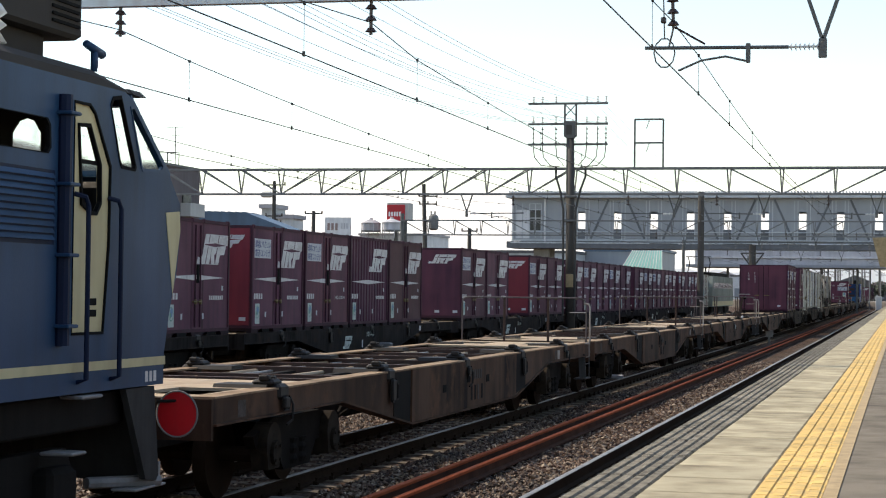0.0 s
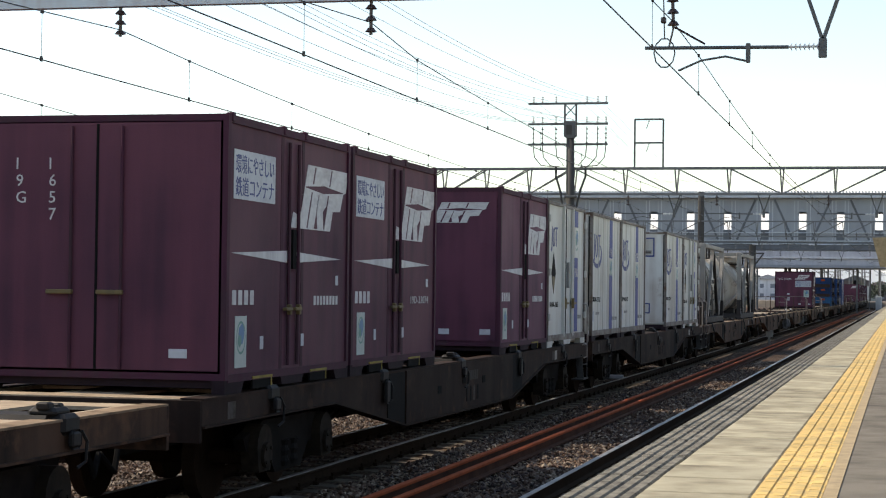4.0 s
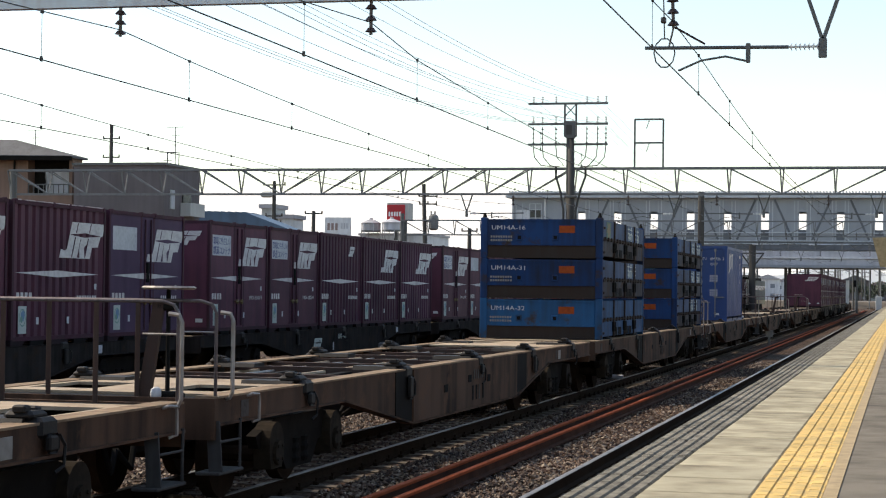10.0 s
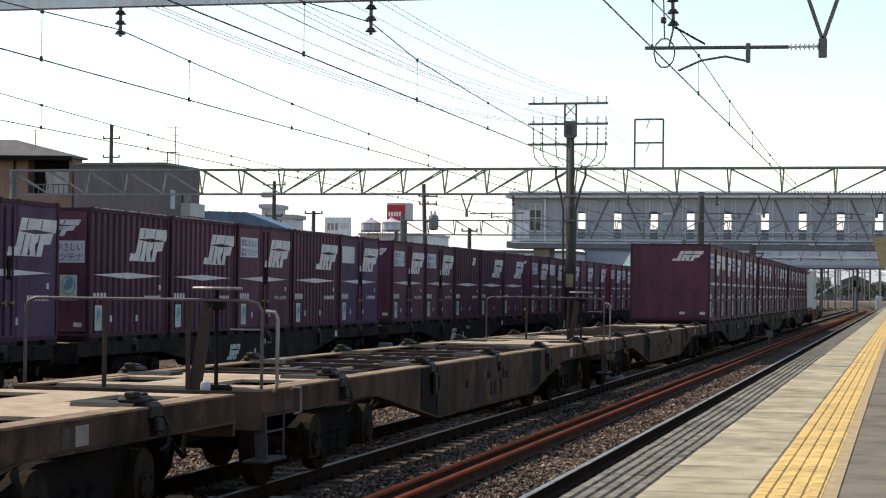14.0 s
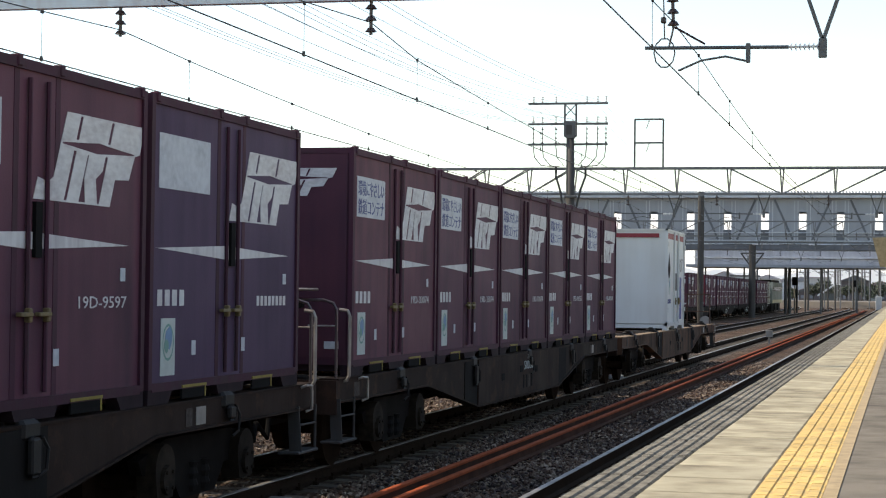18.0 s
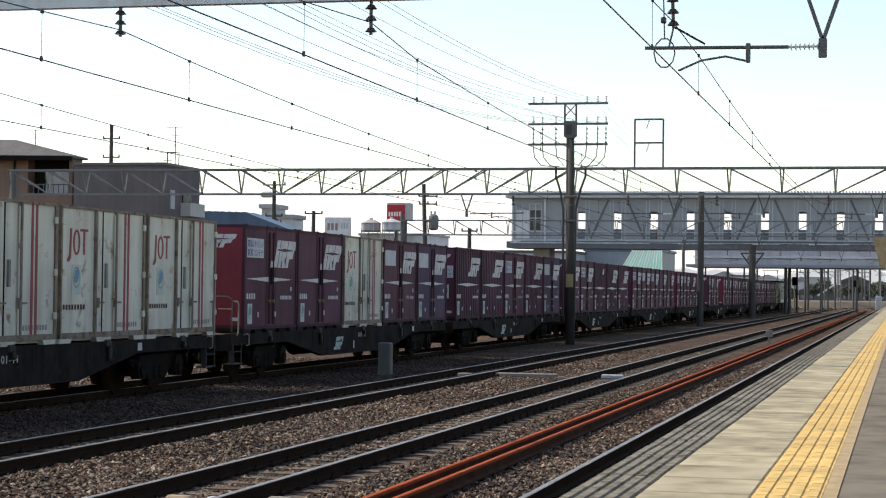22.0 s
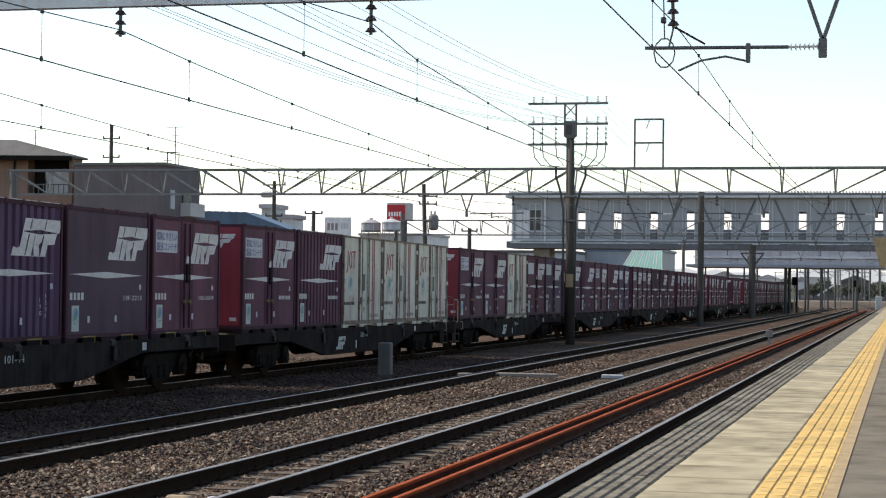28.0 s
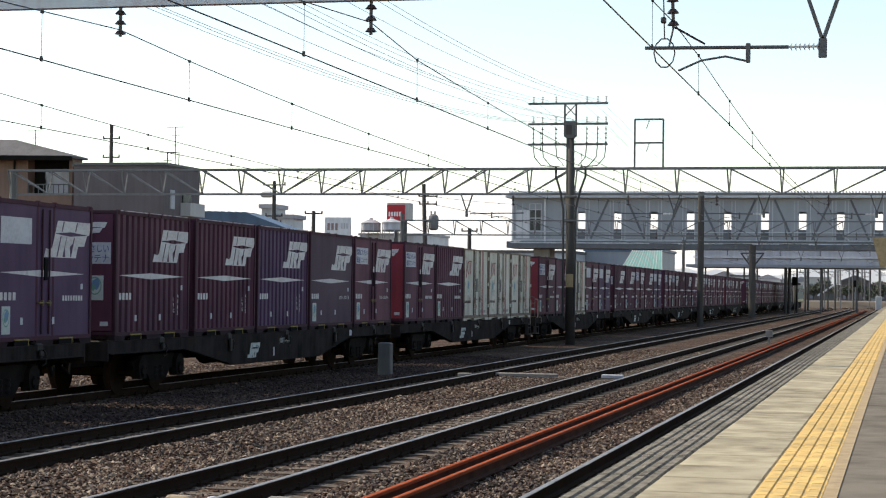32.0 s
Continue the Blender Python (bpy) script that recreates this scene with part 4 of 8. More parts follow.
    # end wall with doors and gear
    if style in ("blue", "swoosh"):
        f = Form()
        f.box(-x + 0.07, x - 0.07, 0.012, 0.032, 0.21, h - 0.06)
        part("end_wall", f, "white_stain", c, "white end wall with brown rust stains")
        f = Form()
        f.box(0.43, 0.85, -0.004, 0.006, 1.90, 1.99)
        vs_ = part("vent_slot", f, "grey_trim", c)
        f = Form()
        f.box(0.45, 0.83, -0.008, -0.004, 1.935, 1.96)
        part("slot_opening", f, "rustbar", vs_)
        f = Form()
        f.box(x - 0.085, x - 0.062, -0.002, 0.02, 0.22, h - 0.07)
        part("door_seal", f, "black", c)
        for xx in (-0.35, 0.02):
            f = Form()
            f.bev(xx, xx + 0.035, -0.012, 0.02, 0.2, h - 0.08, 0.008)
            part("door_bar", f, "white", c)
        f = Form()
        f.bev(0.32, 0.95, 0.005, 0.04, 1.82, 2.32, 0.015)
        part("hatch", f, "white", c)
        f = Form()
        f.box(0.36, 0.90, 0.0, 0.02, 1.83, 1.87)
        f.box(0.36, 0.90, 0.0, 0.02, 2.28, 2.31)
        f.box(0.34, 0.37, 0.0, 0.02, 1.83, 2.31)
        f.box(0.89, 0.92, 0.0, 0.02, 1.83, 2.31)
        part("hatch_trim", f, "navy", c)
        for xx in (-0.72, 0.0):
            f = Form()
            f.bev(xx, xx + 0.4, 0.0, 0.03, 0.98, 1.18, 0.01)
            p = part("latch_box", f, "white", c)
            g = Form()
            g.bev(xx + 0.03, xx + 0.36, -0.03, 0.0, 1.03, 1.08, 0.01)
            part("handle", g, "brass", p)
        f = Form()
        f.bev(0.38, 0.82, 0.0, 0.03, 0.42, 0.68, 0.01)
        vb = part("vent_box", f, "white", c)
        f = Form()
        for a0, a1, b0, b1 in ((0.38, 0.82, 0.42, 0.45), (0.38, 0.82, 0.65, 0.68), (0.38, 0.41, 0.45, 0.65), (0.79, 0.82, 0.45, 0.65)):
            f.box(a0, a1, -0.005, 0.0, b0, b1)
        part("vent_trim", f, "navy", vb)
        shape_mark(on_end(-1.10, 0.026, 1.56), (0.55, 0.30), c, "navy")
        if endnumber:
            writing(endnumber, 0.13, "navy", on_end(-1.05, 0.026, 1.95), c)
    return c


def base_tank(label, number):
    """A tank in an open frame, six metres long."""
    c = thing("tank_container", label, "tank container", "tank containers")
    L, W, H = 6.058, 2.438, 2.438
    x = W / 2
    t = 0.15
    for sx in (-1, 1):
        for y in (0, L - t):
            f = Form()
            f.bev(min(sx * x, sx * (x - t)), max(sx * x, sx * (x - t)), y, y + t, 0.72, H, 0.015)
            p = part("corner_post", f, "tankframe", c)
            f = Form()
            f.bev(min(sx * x, sx * (x - t)), max(sx * x, sx * (x - t)), y, y + t, 0.02, 0.718, 0.015)
            part("sooty_foot", f, "tankdark", p, "dark sooty lower post")
        f = Form()
        f.bev(min(sx * x, sx * (x - 0.11)), max(sx * x, sx * (x - 0.11)), t, L - t, H - 0.13, H - 0.01, 0.01)
        part("top_rail", f, "tankframe", c)
        f = Form()
        f.bev(min(sx * x, sx * (x - 0.14)), max(sx * x, sx * (x - 0.14)), t, L - t, 0.05, 0.22, 0.01)
        part("bottom_rail", f, "tankdark", c)
    for y in (0.02, L - 0.12):
        f = Form()
        f.bev(-x + t, x - t, y, y + 0.10, H - 0.13, H - 0.01, 0.01)
        part("end_beam", f, "tankframe", c)
        f = Form()
        f.bev(-x + t, x - t, y, y + 0.12, 0.05, 0.22, 0.01)
        part("lower_end_beam", f, "tankdark", c)
    for y in (0.07, L - 0.07):
        for sx in (-1, 1):
            f = Form()
            f.bar((sx * (x - 0.1), y, 1.25), (sx * 0.25, y, H - 0.1), 0.09, 0.05)
            part("end_brace", f, "tankframe", c)
            f = Form()
            f.bar((sx * (x - 0.1), y, 1.0), (sx * 0.35, y, 0.2), 0.09, 0.05)
            part("end_brace", f, "tankframe", c)
    for sx in (-1, 1):
        xb = sx * (x - 0.06)
        for ya, za, yb, zb, mt in ((0.16, 2.0, 1.18, 0.24, "tankdark"), (2.92, H - 0.12, 1.30, 0.24, "tankframe"), (3.10, H - 0.12, 4.55, 0.24, "tankdark"),
                                   (4.70, 0.24, L - 0.14, 2.05, "tankframe")):
            sb = Form()
            sb.bar((xb, ya, za), (xb, yb, zb), 0.13, 0.09, (1, 0, 0))
            part("side_brace", sb, mt, c)
        for y in (0.95, 4.15):
            sb = Form()
            sb.bar((xb - sx * 0.12, y - 0.18, 1.15), (xb - sx * 0.12, y + 0.12, 0.24), 0.08, 0.05, (1, 0, 0))
            part("stay", sb, "tankframe", c)
        for y in (1.24, 4.62):
            sb = Form()
            sb.prism([(y - 0.26, 0.22), (y + 0.26, 0.22), (y + 0.10, 0.44), (y - 0.10, 0.44)], 0, min(xb - 0.03, xb + 0.03), max(xb - 0.03, xb + 0.03))
            part("gusset", sb, "tankdark", c)
    for sx in (-1, 1):
        for y in (0.0, L - 0.17):
            for z in (0.0, H - 0.13):
                f = Form()
                f.bev(min(sx * (x + 0.006), sx * (x - 0.17)), max(sx * (x + 0.006), sx * (x - 0.17)), y - 0.006, y + 0.176, z, z + 0.135, 0.02)
                cc = part("corner_casting", f, "tankdark" if z == 0 else "tankframe", c)
                f = Form()
                f.box(min(sx * (x + 0.006), sx * (x + 0.009)), max(sx * (x + 0.006), sx * (x + 0.009)), y + 0.05, y + 0.12, z + 0.035, z + 0.10)
                part("casting_hole", f, "black", cc)
    R = 1.06
    f = Form()
    rings = [(0.12, 0.02), (0.14, 0.45), (0.20, 0.75), (0.32, 0.95), (0.50, R)] + [(0.5 + 0.4 * i, R) for i in range(1, 13)] + [(L - 0.32, 0.95), (L - 0.20, 0.75), (L - 0.14, 0.45), (L - 0.12, 0.02)]
    f.lathe(rings, 36, 1, (0, 0, 1.20))
    vessel = part("vessel", f, "tank", c, "cream tank vessel with dull streaks", smooth=True)
    for y, wd in ((1.75, 0.12), (2.45, 0.62), (3.55, 0.12)):
        f = Form()
        f.lathe([(y, R), (y + 0.004, R + 0.02), (y + wd, R + 0.02), (y + wd + 0.004, R)], 36, 1, (0, 0, 1.20))
        part("hoop", f, "tankband", vessel, "dull brown stained band", smooth=False)
    f = Form()
    for i in range(24):
        a0 = math.radians(180 + 25) + i * math.radians(130) / 24
        a1 = a0 + math.radians(130) / 24
        rr = R + 0.006
        f.add([(rr * math.cos(a), y, 1.2 + rr * math.sin(a)) for y in (0.5, L - 0.5) for a in (a0, a1)], [(0, 1, 3, 2)])
    part("soot_belly", f, "tankdark", vessel, "dark painted lower half")
    f = Form()
    k = 20
    pts = []
    for i in range(k + 1):
        a = math.radians(212) + i * math.radians(116) / k
        pts.append((0.93 * math.cos(a), 1.2 + 0.93 * math.sin(a)))
    f.prism(pts, 1, 0.30, 0.325)
    part("soot_end", f, "tankdark", vessel, "dark painted lower end")
    writing(number, 0.14, "black", at_end(-0.62, 0.135, 1.50), vessel, width=0.98)
    bars(at_end(-0.55, 0.128, 1.08), 0.32, 0.04, 4, "navy", vessel)
    for x0, x1 in ((-0.75, -0.45), (0.45, 0.75)):
        f = Form()
        for k in range(4):
            f.box(x0 + k * 0.08, x0 + k * 0.08 + 0.05, 0.7, 5.3, H - 0.17, H - 0.14)
        part("walkway", f, "tankframe", c, "grated top walkway")
    f = Form()
    f.lathe([(H - 0.32, 0.28), (H - 0.12, 0.28), (H - 0.08, 0.22)], 16, 2, (0.0, 2.9, 0))
    part("manhole", f, "tankframe", c, smooth=False)
    f = Form()
    f.bev(-0.35, 0.95, 1.30, 2.30, H - 0.36, H - 0.12, 0.03)
    part("valve_box", f, "tank", c)
    f = Form()
    f.bev(-0.45, 1.0, 1.20, 3.4, H - 0.42, H - 0.38, 0.01)
    part("spill_tray", f, "tankdark", c)
    for y in (2.55, 2.75, 3.5, 3.7):
        f = Form()
        f.bar((0.98, y, H - 0.40), (0.98, y, H - 0.05), 0.04, 0.04)
        part("tray_stay", f, "tankdark", c)
    plate("name_plate", at_side(x - 0.01, 2.0, 1.20), 0.95, 0.20, "tank", c)
    bars(at_side(x - 0.004, 2.05, 1.24), 0.85, 0.12, 8, "tankdark", c)
    plate("number_plate", at_side(x - 0.01, 2.55, 0.88), 0.26, 0.22, "tank", c)
    writing("50", 0.20, "tankdark", at_side(x - 0.003, 2.58, 0.92), c, width=0.20)
    writing(number, 0.15, "tankdark", at_side(R + 0.015, 0.95, 1.22), vessel, width=0.85)
    plate("data_plate", at_side(x + 0.001, 0.03, 0.22), 0.10, 0.20, "signw", c)
    for y in (0.8, L - 1.2):
        f = Form()
        f.bev(-0.9, 0.9, y, y + 0.4, 0.15, 0.42, 0.02)
        part("saddle", f, "tankdark", c)
    return c


def base_openbox(label, number, light=False, glyphs=4, low=False):
    """Low open-top blue box with posts, six metres long; three of them make a stack."""
    c = thing("open_top_box", label, "container", "stacked blue open boxes")
    L, W, H = 6.058, 2.45, 0.797
    x = W / 2
    col = "blue_light" if light else "blue_worn"
    b = Form()
    b.bev(-x + 0.05, x - 0.05, 0.06, L - 0.06, 0.06, H - 0.14, 0.02)
    part("body", b, "boxbrown", c)
    f = Form()
    f.bev(-x + 0.14, x - 0.14, 0.01, 0.075, 0.25, H - 0.03, 0.012)
    f.box(-x + 0.14, x - 0.14, -0.004, 0.01, H - 0.07, H - 0.03)
    f.box(-x + 0.14, x - 0.14, -0.004, 0.01, 0.25, 0.28)
    part("end_panel", f, col, c)
    f = Form()
    f.box(-x + 0.14, x - 0.14, 0.03, 0.06, 0.02, 0.25)
    f.box(-x + 0.14, x - 0.14, 0.0, 0.06, 0.0, 0.04)
    part("end_sill", f, "boxbrown", c, "brown grimy lower sill")
    f = Form()
    f.bev(-x + 0.14, x - 0.14, L - 0.075, L - 0.01, 0.05, H - 0.03, 0.012)
    part("far_end_panel", f, col, c)
    for a, e in ((0.14, 1.50), (1.56, 3.02), (3.08, 4.42), (4.48, L - 0.14)):
        f = Form()
        f.bev(x - 0.06, x - 0.01, a, e, 0.40, H - 0.03, 0.012)
        part("upper_flap", f, col if light else "bluepale", c)
        f = Form()
        f.bev(x - 0.055, x - 0.014, a, e, 0.05, 0.385, 0.01)
        part("lower_flap", f, col if light else "boxlow", c)
    for sx in (-1, 1):
        for y in (0.0, L - 0.14):
            f = Form()
            f.bev(min(sx * x, sx * (x - 0.14)), max(sx * x, sx * (x - 0.14)), y, y + 0.14, 0.0, H, 0.012)
            p = part("corner_post", f, col, c)
            g = Form()
            g.tube((sx * (x - 0.07), y + 0.07, H), (sx * (x - 0.07), y + 0.07, H + 0.10), 0.055, 6, 0.012)
            part("stacking_cone", g, "dark", p)
            g = Form()
            for z in (0.10, 0.34, 0.58):
                g.bev(min(sx * (x + 0.02), sx * (x - 0.05)), max(sx * (x + 0.02), sx * (x - 0.05)), y + 0.10, y + 0.24, z, z + 0.05, 0.008)
            part("hook_strip", g, "boxbrown", p)
    f = Form()
    f.box(-x + 0.01, -x + 0.06, 0.14, L - 0.14, 0.04, H - 0.03)
    part("back_panel", f, "blue_worn", c)
    for y in (1.50, 3.02, 4.42):
        f = Form()
        f.bev(x - 0.03, x + 0.02, y, y + 0.06, 0.03, H - 0.02, 0.008)
        part("side_post", f, "boxbrown", c)
        for dy in (-0.10, 0.10):
            g = Form()
            g.bev(x - 0.02, x + 0.035, y + dy, y + dy + 0.07, 0.14, 0.34, 0.012)
            part("latch", g, "dark", c)
    f = Form()
    f.box(x - 0.02, x + 0.006, 0.15, L - 0.15, 0.378, 0.405)
    for i in range(14):
        y = 0.28 + i * 0.40
        f.bev(x - 0.02, x + 0.022, y, y + 0.09, 0.35, 0.43, 0.006)
    part("hinge_strip", f, "boxbrown", c)
    for y in (1.72, 2.28, 3.30, 3.78):
        f = Form()
        f.box(x - 0.03, x - 0.008, y, y + 0.40, 0.06, 0.22)
        part("fork_pocket", f, "black", c)
    strokes = ((0.0, 0.30, 0.68, 0.705), (0.13, 0.17, 0.44, 0.75), (0.02, 0.28, 0.59, 0.615), (0.0, 0.05, 0.46, 0.60), (0.24, 0.29, 0.46, 0.60), (0.05, 0.26, 0.50, 0.525), (0.06, 0.24, 0.73, 0.75))
    spots = (3.50, 3.87, 4.46, 4.88, 5.30) if not low else (3.0, 3.38, 3.75, 4.30, 4.65)
    for k, y in enumerate(spots[:glyphs]):
        g = Form()
        for j, (u0, u1, z0, z1) in enumerate(strokes):
            if (j + k) % 3 or j < 3:
                g.box(x - 0.0105, x - 0.0075 + 0.0006 * j, y + u0, y + u1, z0 - 0.01 * (k % 2), z1 - 0.01 * (k % 2))
        part("faded_print", g, "sticker_pale", c, "worn white painted sign")
    if glyphs == 5 and not low:
        g = Form()
        g.prism([(3.24 + (0.13 if q % 2 == 0 else 0.055) * math.sin(q * math.pi / 5), 0.58 + (0.13 if q % 2 == 0 else 0.055) * math.cos(q * math.pi / 5)) for q in range(10)], 0, x - 0.0105, x - 0.0075)
        part("star", g, "brass", c, "faded orange star")
    if glyphs == 4:
        f = Form()
        f.box(x - 0.010, x - 0.0075, 0.55, 1.10, 0.42, 0.74)
        part("patch", f, "patchgreen", c, "faded green patch")
        f = Form()
        f.box(x - 0.0073, x - 0.006, 0.75, 0.91, 0.43, 0.71)
        f.box(x - 0.0073, x - 0.006, 0.64, 0.75, 0.53, 0.62)
        f.box(x - 0.0073, x - 0.006, 0.91, 1.02, 0.53, 0.62)
        part("patch", f, "brass", c, "faded ochre cross patch")
    writing(number, 0.12, "logo", at_end(-1.0, 0.008, 0.56), c, width=0.68)
    bars(at_end(-1.02, 0.008, 0.40), 0.45, 0.040, 9, "tankframe", c)
    bars(at_end(-1.02, 0.008, 0.33), 0.45, 0.040, 9, "tankframe", c)
    plate("orange_label", at_end(0.36, 0.009, 0.50), 0.31, 0.14, "railrust", c, "orange label plate")
    for xx in (-0.50, 0.22):
        f = Form()
        f.bev(xx, xx + 0.13, -0.012, 0.012, 0.34, 0.47, 0.01)
        q = part("lug", f, col, c)
        f = Form()
        f.box(xx + 0.03, xx + 0.10, -0.0145, -0.012, 0.37, 0.44)
        part("lug_hole", f, "black", q)
    return c


def base_bluebox():
    c = thing("shipping_container", "clean blue corrugated steel shipping container with end doors", "container")
    L, W, H = 6.058, 2.438, 2.53
    x = W / 2
    b = Form()
    b.box(-x + 0.06, x - 0.07, 0.06, L - 0.05, 0.14, H - 0.03)
    part("body", b, "blue", c)
    f = frame_form(L, W, H, 0.09)
    part("frame", f, "blue", c)
    f = Form()
    ribs(f, x - 0.02, 0.09, L - 0.09, 0.16, H - 0.08, 0.04, 0.21)
    part("ribbed_side", f, "blue", c)
    for sx in (-1, 1):
        for y in (0, L - 0.17):
            for z in (0, H - 0.12):
                f = Form()
                f.bev(min(sx * (x + 0.004), sx * (x - 0.15)), max(sx * (x + 0.004), sx * (x - 0.15)), y - 0.003, y + 0.175, z, z + 0.122, 0.012)
                part("corner_casting", f, "blue", c)
    f = Form()
    f.box(-x + 0.15, x - 0.15, 0.02, L - 0.02, 0.04, 0.14)
    f.box(x - 0.08, x, 0.15, L - 0.15, 0.0, 0.16)
    part("base_rail", f, "blue", c)
    for xx in (-0.62, 0.6):
        f = Form()
        f.bev(xx - 0.53, xx + 0.53, 0.02, 0.06, 0.18, H - 0.12, 0.01)
        for z in (0.7, 1.25, 1.8):
            f.box(xx - 0.53, xx + 0.53, 0.012, 0.03, z, z + 0.03)
        d = part("door_leaf", f, "blue", c)
        for o in (-0.24, 0.22):
            g = Form()
            g.tube((xx + o, -0.01, 0.14), (xx + o, -0.01, H - 0.08), 0.018, 8)
            for z in (0.25, 0.8, 1.3, 1.9, 2.35):
                g.bev(xx + o - 0.04, xx + o + 0.04, -0.02, 0.03, z, z + 0.07, 0.008)
            part("lock_rod", g, "gantry", d)
            g = Form()
            g.box(xx + o, xx + o + 0.30, -0.045, -0.01, 0.62 + 0.18 * (o > 0), 0.655 + 0.18 * (o > 0))
            part("handle", g, "gantry", d)
    writing("JOTU", 0.13, "logo", at_end(0.30, 0.004, 2.06), c, width=0.22)
    writing("099736", 0.13, "logo", at_end(0.65, 0.004, 2.06), c, width=0.34)
    writing("2", 0.13, "logo", at_end(1.06, 0.004, 2.06), c)
    writing("2269", 0.12, "logo", at_end(0.65, 0.004, 1.89), c, width=0.24)
    for z in (1.50, 1.42, 1.34, 1.02, 0.94, 0.86):
        bars(at_end(0.64, 0.006, z), 0.28, 0.05, 4, "logo", c)
        if z in (1.50, 1.34, 1.02, 0.86):
            bars(at_end(0.15, 0.006, z), 0.24 if z == 1.5 else 0.14, 0.045, 3, "logo", c)
    plate("data_plate", at_end(-0.98, 0.004, 0.42), 0.20, 0.26, "grey_trim", c)
    plate("data_plate", at_end(0.82, 0.004, 0.22), 0.14, 0.06, "signw", c)
    f = Form()
    f.prism([(-0.40 + 0.08 * math.cos(6.283 * i / 14), 2.03 + 0.10 * math.sin(6.283 * i / 14)) for i in range(14)], 1, 0.008, 0.019)
    part("round_emblem", f, "logo", c)
    shape_mark(at_side(x - 0.019, 0.75, 1.78), (1.5, 0.52), c, "logo")
    bars(at_side(x - 0.019, 4.9, 2.20), 0.55, 0.10, 5, "logo", c)
    for z in (1.95, 1.80, 1.65, 1.3):
        bars(at_side(x - 0.019, 5.15, z), 0.18, 0.10, 1, "logo", c)
    for y in (1.95, 3.8):
        f = Form()
        f.box(x - 0.01, x + 0.002, y, y + 0.35, 0.02, 0.13)
        part("fork_pocket", f, "black", c)
    return c


# ---- wagon: local origin on the rail at its low-y coupling ----


def base_wagon(grey=False, end="low", number="", caps=False, clean=False, blackish=False):
    """end: the railed end, 'low' (with the brake stand), 'high' (plain), 'none', or 'tail' for the last wagon's rear railing."""
    c = thing("container_wagon", "blackish flat container wagon with fish-belly sills" if blackish else "grimy brown flat container wagon with fish-belly sills" if not grey else "grey flat container wagon with fish-belly sills",
              "railway wagon", "container wagons")
    sm = "sill_grey" if grey else "sill_blackish" if blackish else "sill"
    bm_ = "bogie_clean" if clean else "bogie"
    hw = 1.235
    z1 = 1.055
    ya, yb = 0.40, 20.02
    prof = [(ya, z1), (ya, 0.83), (4.15, 0.83), (7.02, 0.41), (13.2, 0.41), (15.9, 0.83), (yb, 0.83), (yb, z1)]
    for sx in (-1, 1):
        f = Form()
        f.prism(prof, 0, sx * hw - (0.03 if sx > 0 else 0), sx * hw + (0 if sx > 0 else 0.03))
        s = part("side_sill", f, sm, c)
        f = Form()
        f.box(min(sx * hw, sx * (hw - 0.20)), max(sx * (hw + 0.012), sx * (hw - 0.20)), ya, yb, z1, z1 + 0.018)
        part("sill_flange", f, "flange" if not grey and not blackish else sm, s, "rust-brown worn top flange, darkened for container shade" if not grey and not blackish else "")
        f = Form()
        lp = prof[1:7]
        for (a, za), (b, zb) in zip(lp[:-1], lp[1:]):
            f.bar((sx * (hw - 0.05), a, za), (sx * (hw - 0.05), b, zb), 0.16, 0.02, (0, 0, 1))
        part("lower_flange", f, sm, s)
        if grey:
            continue
        f = Form()
        x0, x1 = sx * (hw - 0.001), sx * (hw + 0.022)
        f.prism([(7.0, 0.425), (13.2, 0.425), (13.2, z1 - 0.004), (7.0, z1 - 0.004)], 0, min(x0, x1), max(x0, x1))
        part("belly_plate", f, sm, s, "broad riveted belly plate")
        for y0, y1 in ((6.22, 6.96), (13.24, 13.98)):
            f = Form()
            x1 = sx * (hw + 0.010)
            zz = 0.41 + (7.02 - y0) * 0.1463 if y0 < 10 else 0.41 + (y1 - 13.2) * 0.1556
            za, zb = (zz, 0.44) if y0 < 10 else (0.44, zz)
            f.prism([(y0, za + 0.02), (y1, zb), (y1, z1 - 0.01), (y0, z1 - 0.01)], 0, min(x0, x1), max(x0, x1))
            part("soot_panel", f, "dark", s, "soot-black lock gear panel")
    f = Form()
    for sx in (-1, 1):
        f.box(sx * 0.35 - 0.06, sx * 0.35 + 0.06, 0.6, 19.8, 0.55, 1.0)
    part("centre_sill", f, "dark", c)
    lo, hi = (0.86 if end == "low" else ya), (yb - 0.46 if end in ("high", "tail") else yb)
    for k, (y0, y1) in enumerate(((lo, 3.75), (16.55, hi))):
        f = Form()
        inner = hw - 0.19
        for x0, x1, a, b in ((-inner, inner, 0.0, 0.42), (-inner, -0.95, 0.42, 1.5), (0.95, inner, 0.42, 1.5), (-0.32, 0.32, 0.42, 1.5), (-inner, inner, 1.5, y1 - y0 - 0.25)):
            yy0, yy1 = (y0 + a, y0 + b) if k == 0 else (y1 - b, y1 - a)
            f.box(x0, x1, yy0, yy1, z1 - 0.02, z1 + 0.010)
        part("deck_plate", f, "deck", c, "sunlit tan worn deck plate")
    for y in (4.45, 5.3, 7.3, 8.6, 10.2, 11.8, 13.1, 15.1, 15.9) if not grey else (6.9, 13.4):
        f = Form()
        f.box(-hw + 0.1, hw - 0.1, y - 0.06, y + 0.06, 0.92, 1.045)
        part("cross_beam", f, "rustbar" if not grey else "dark", c)
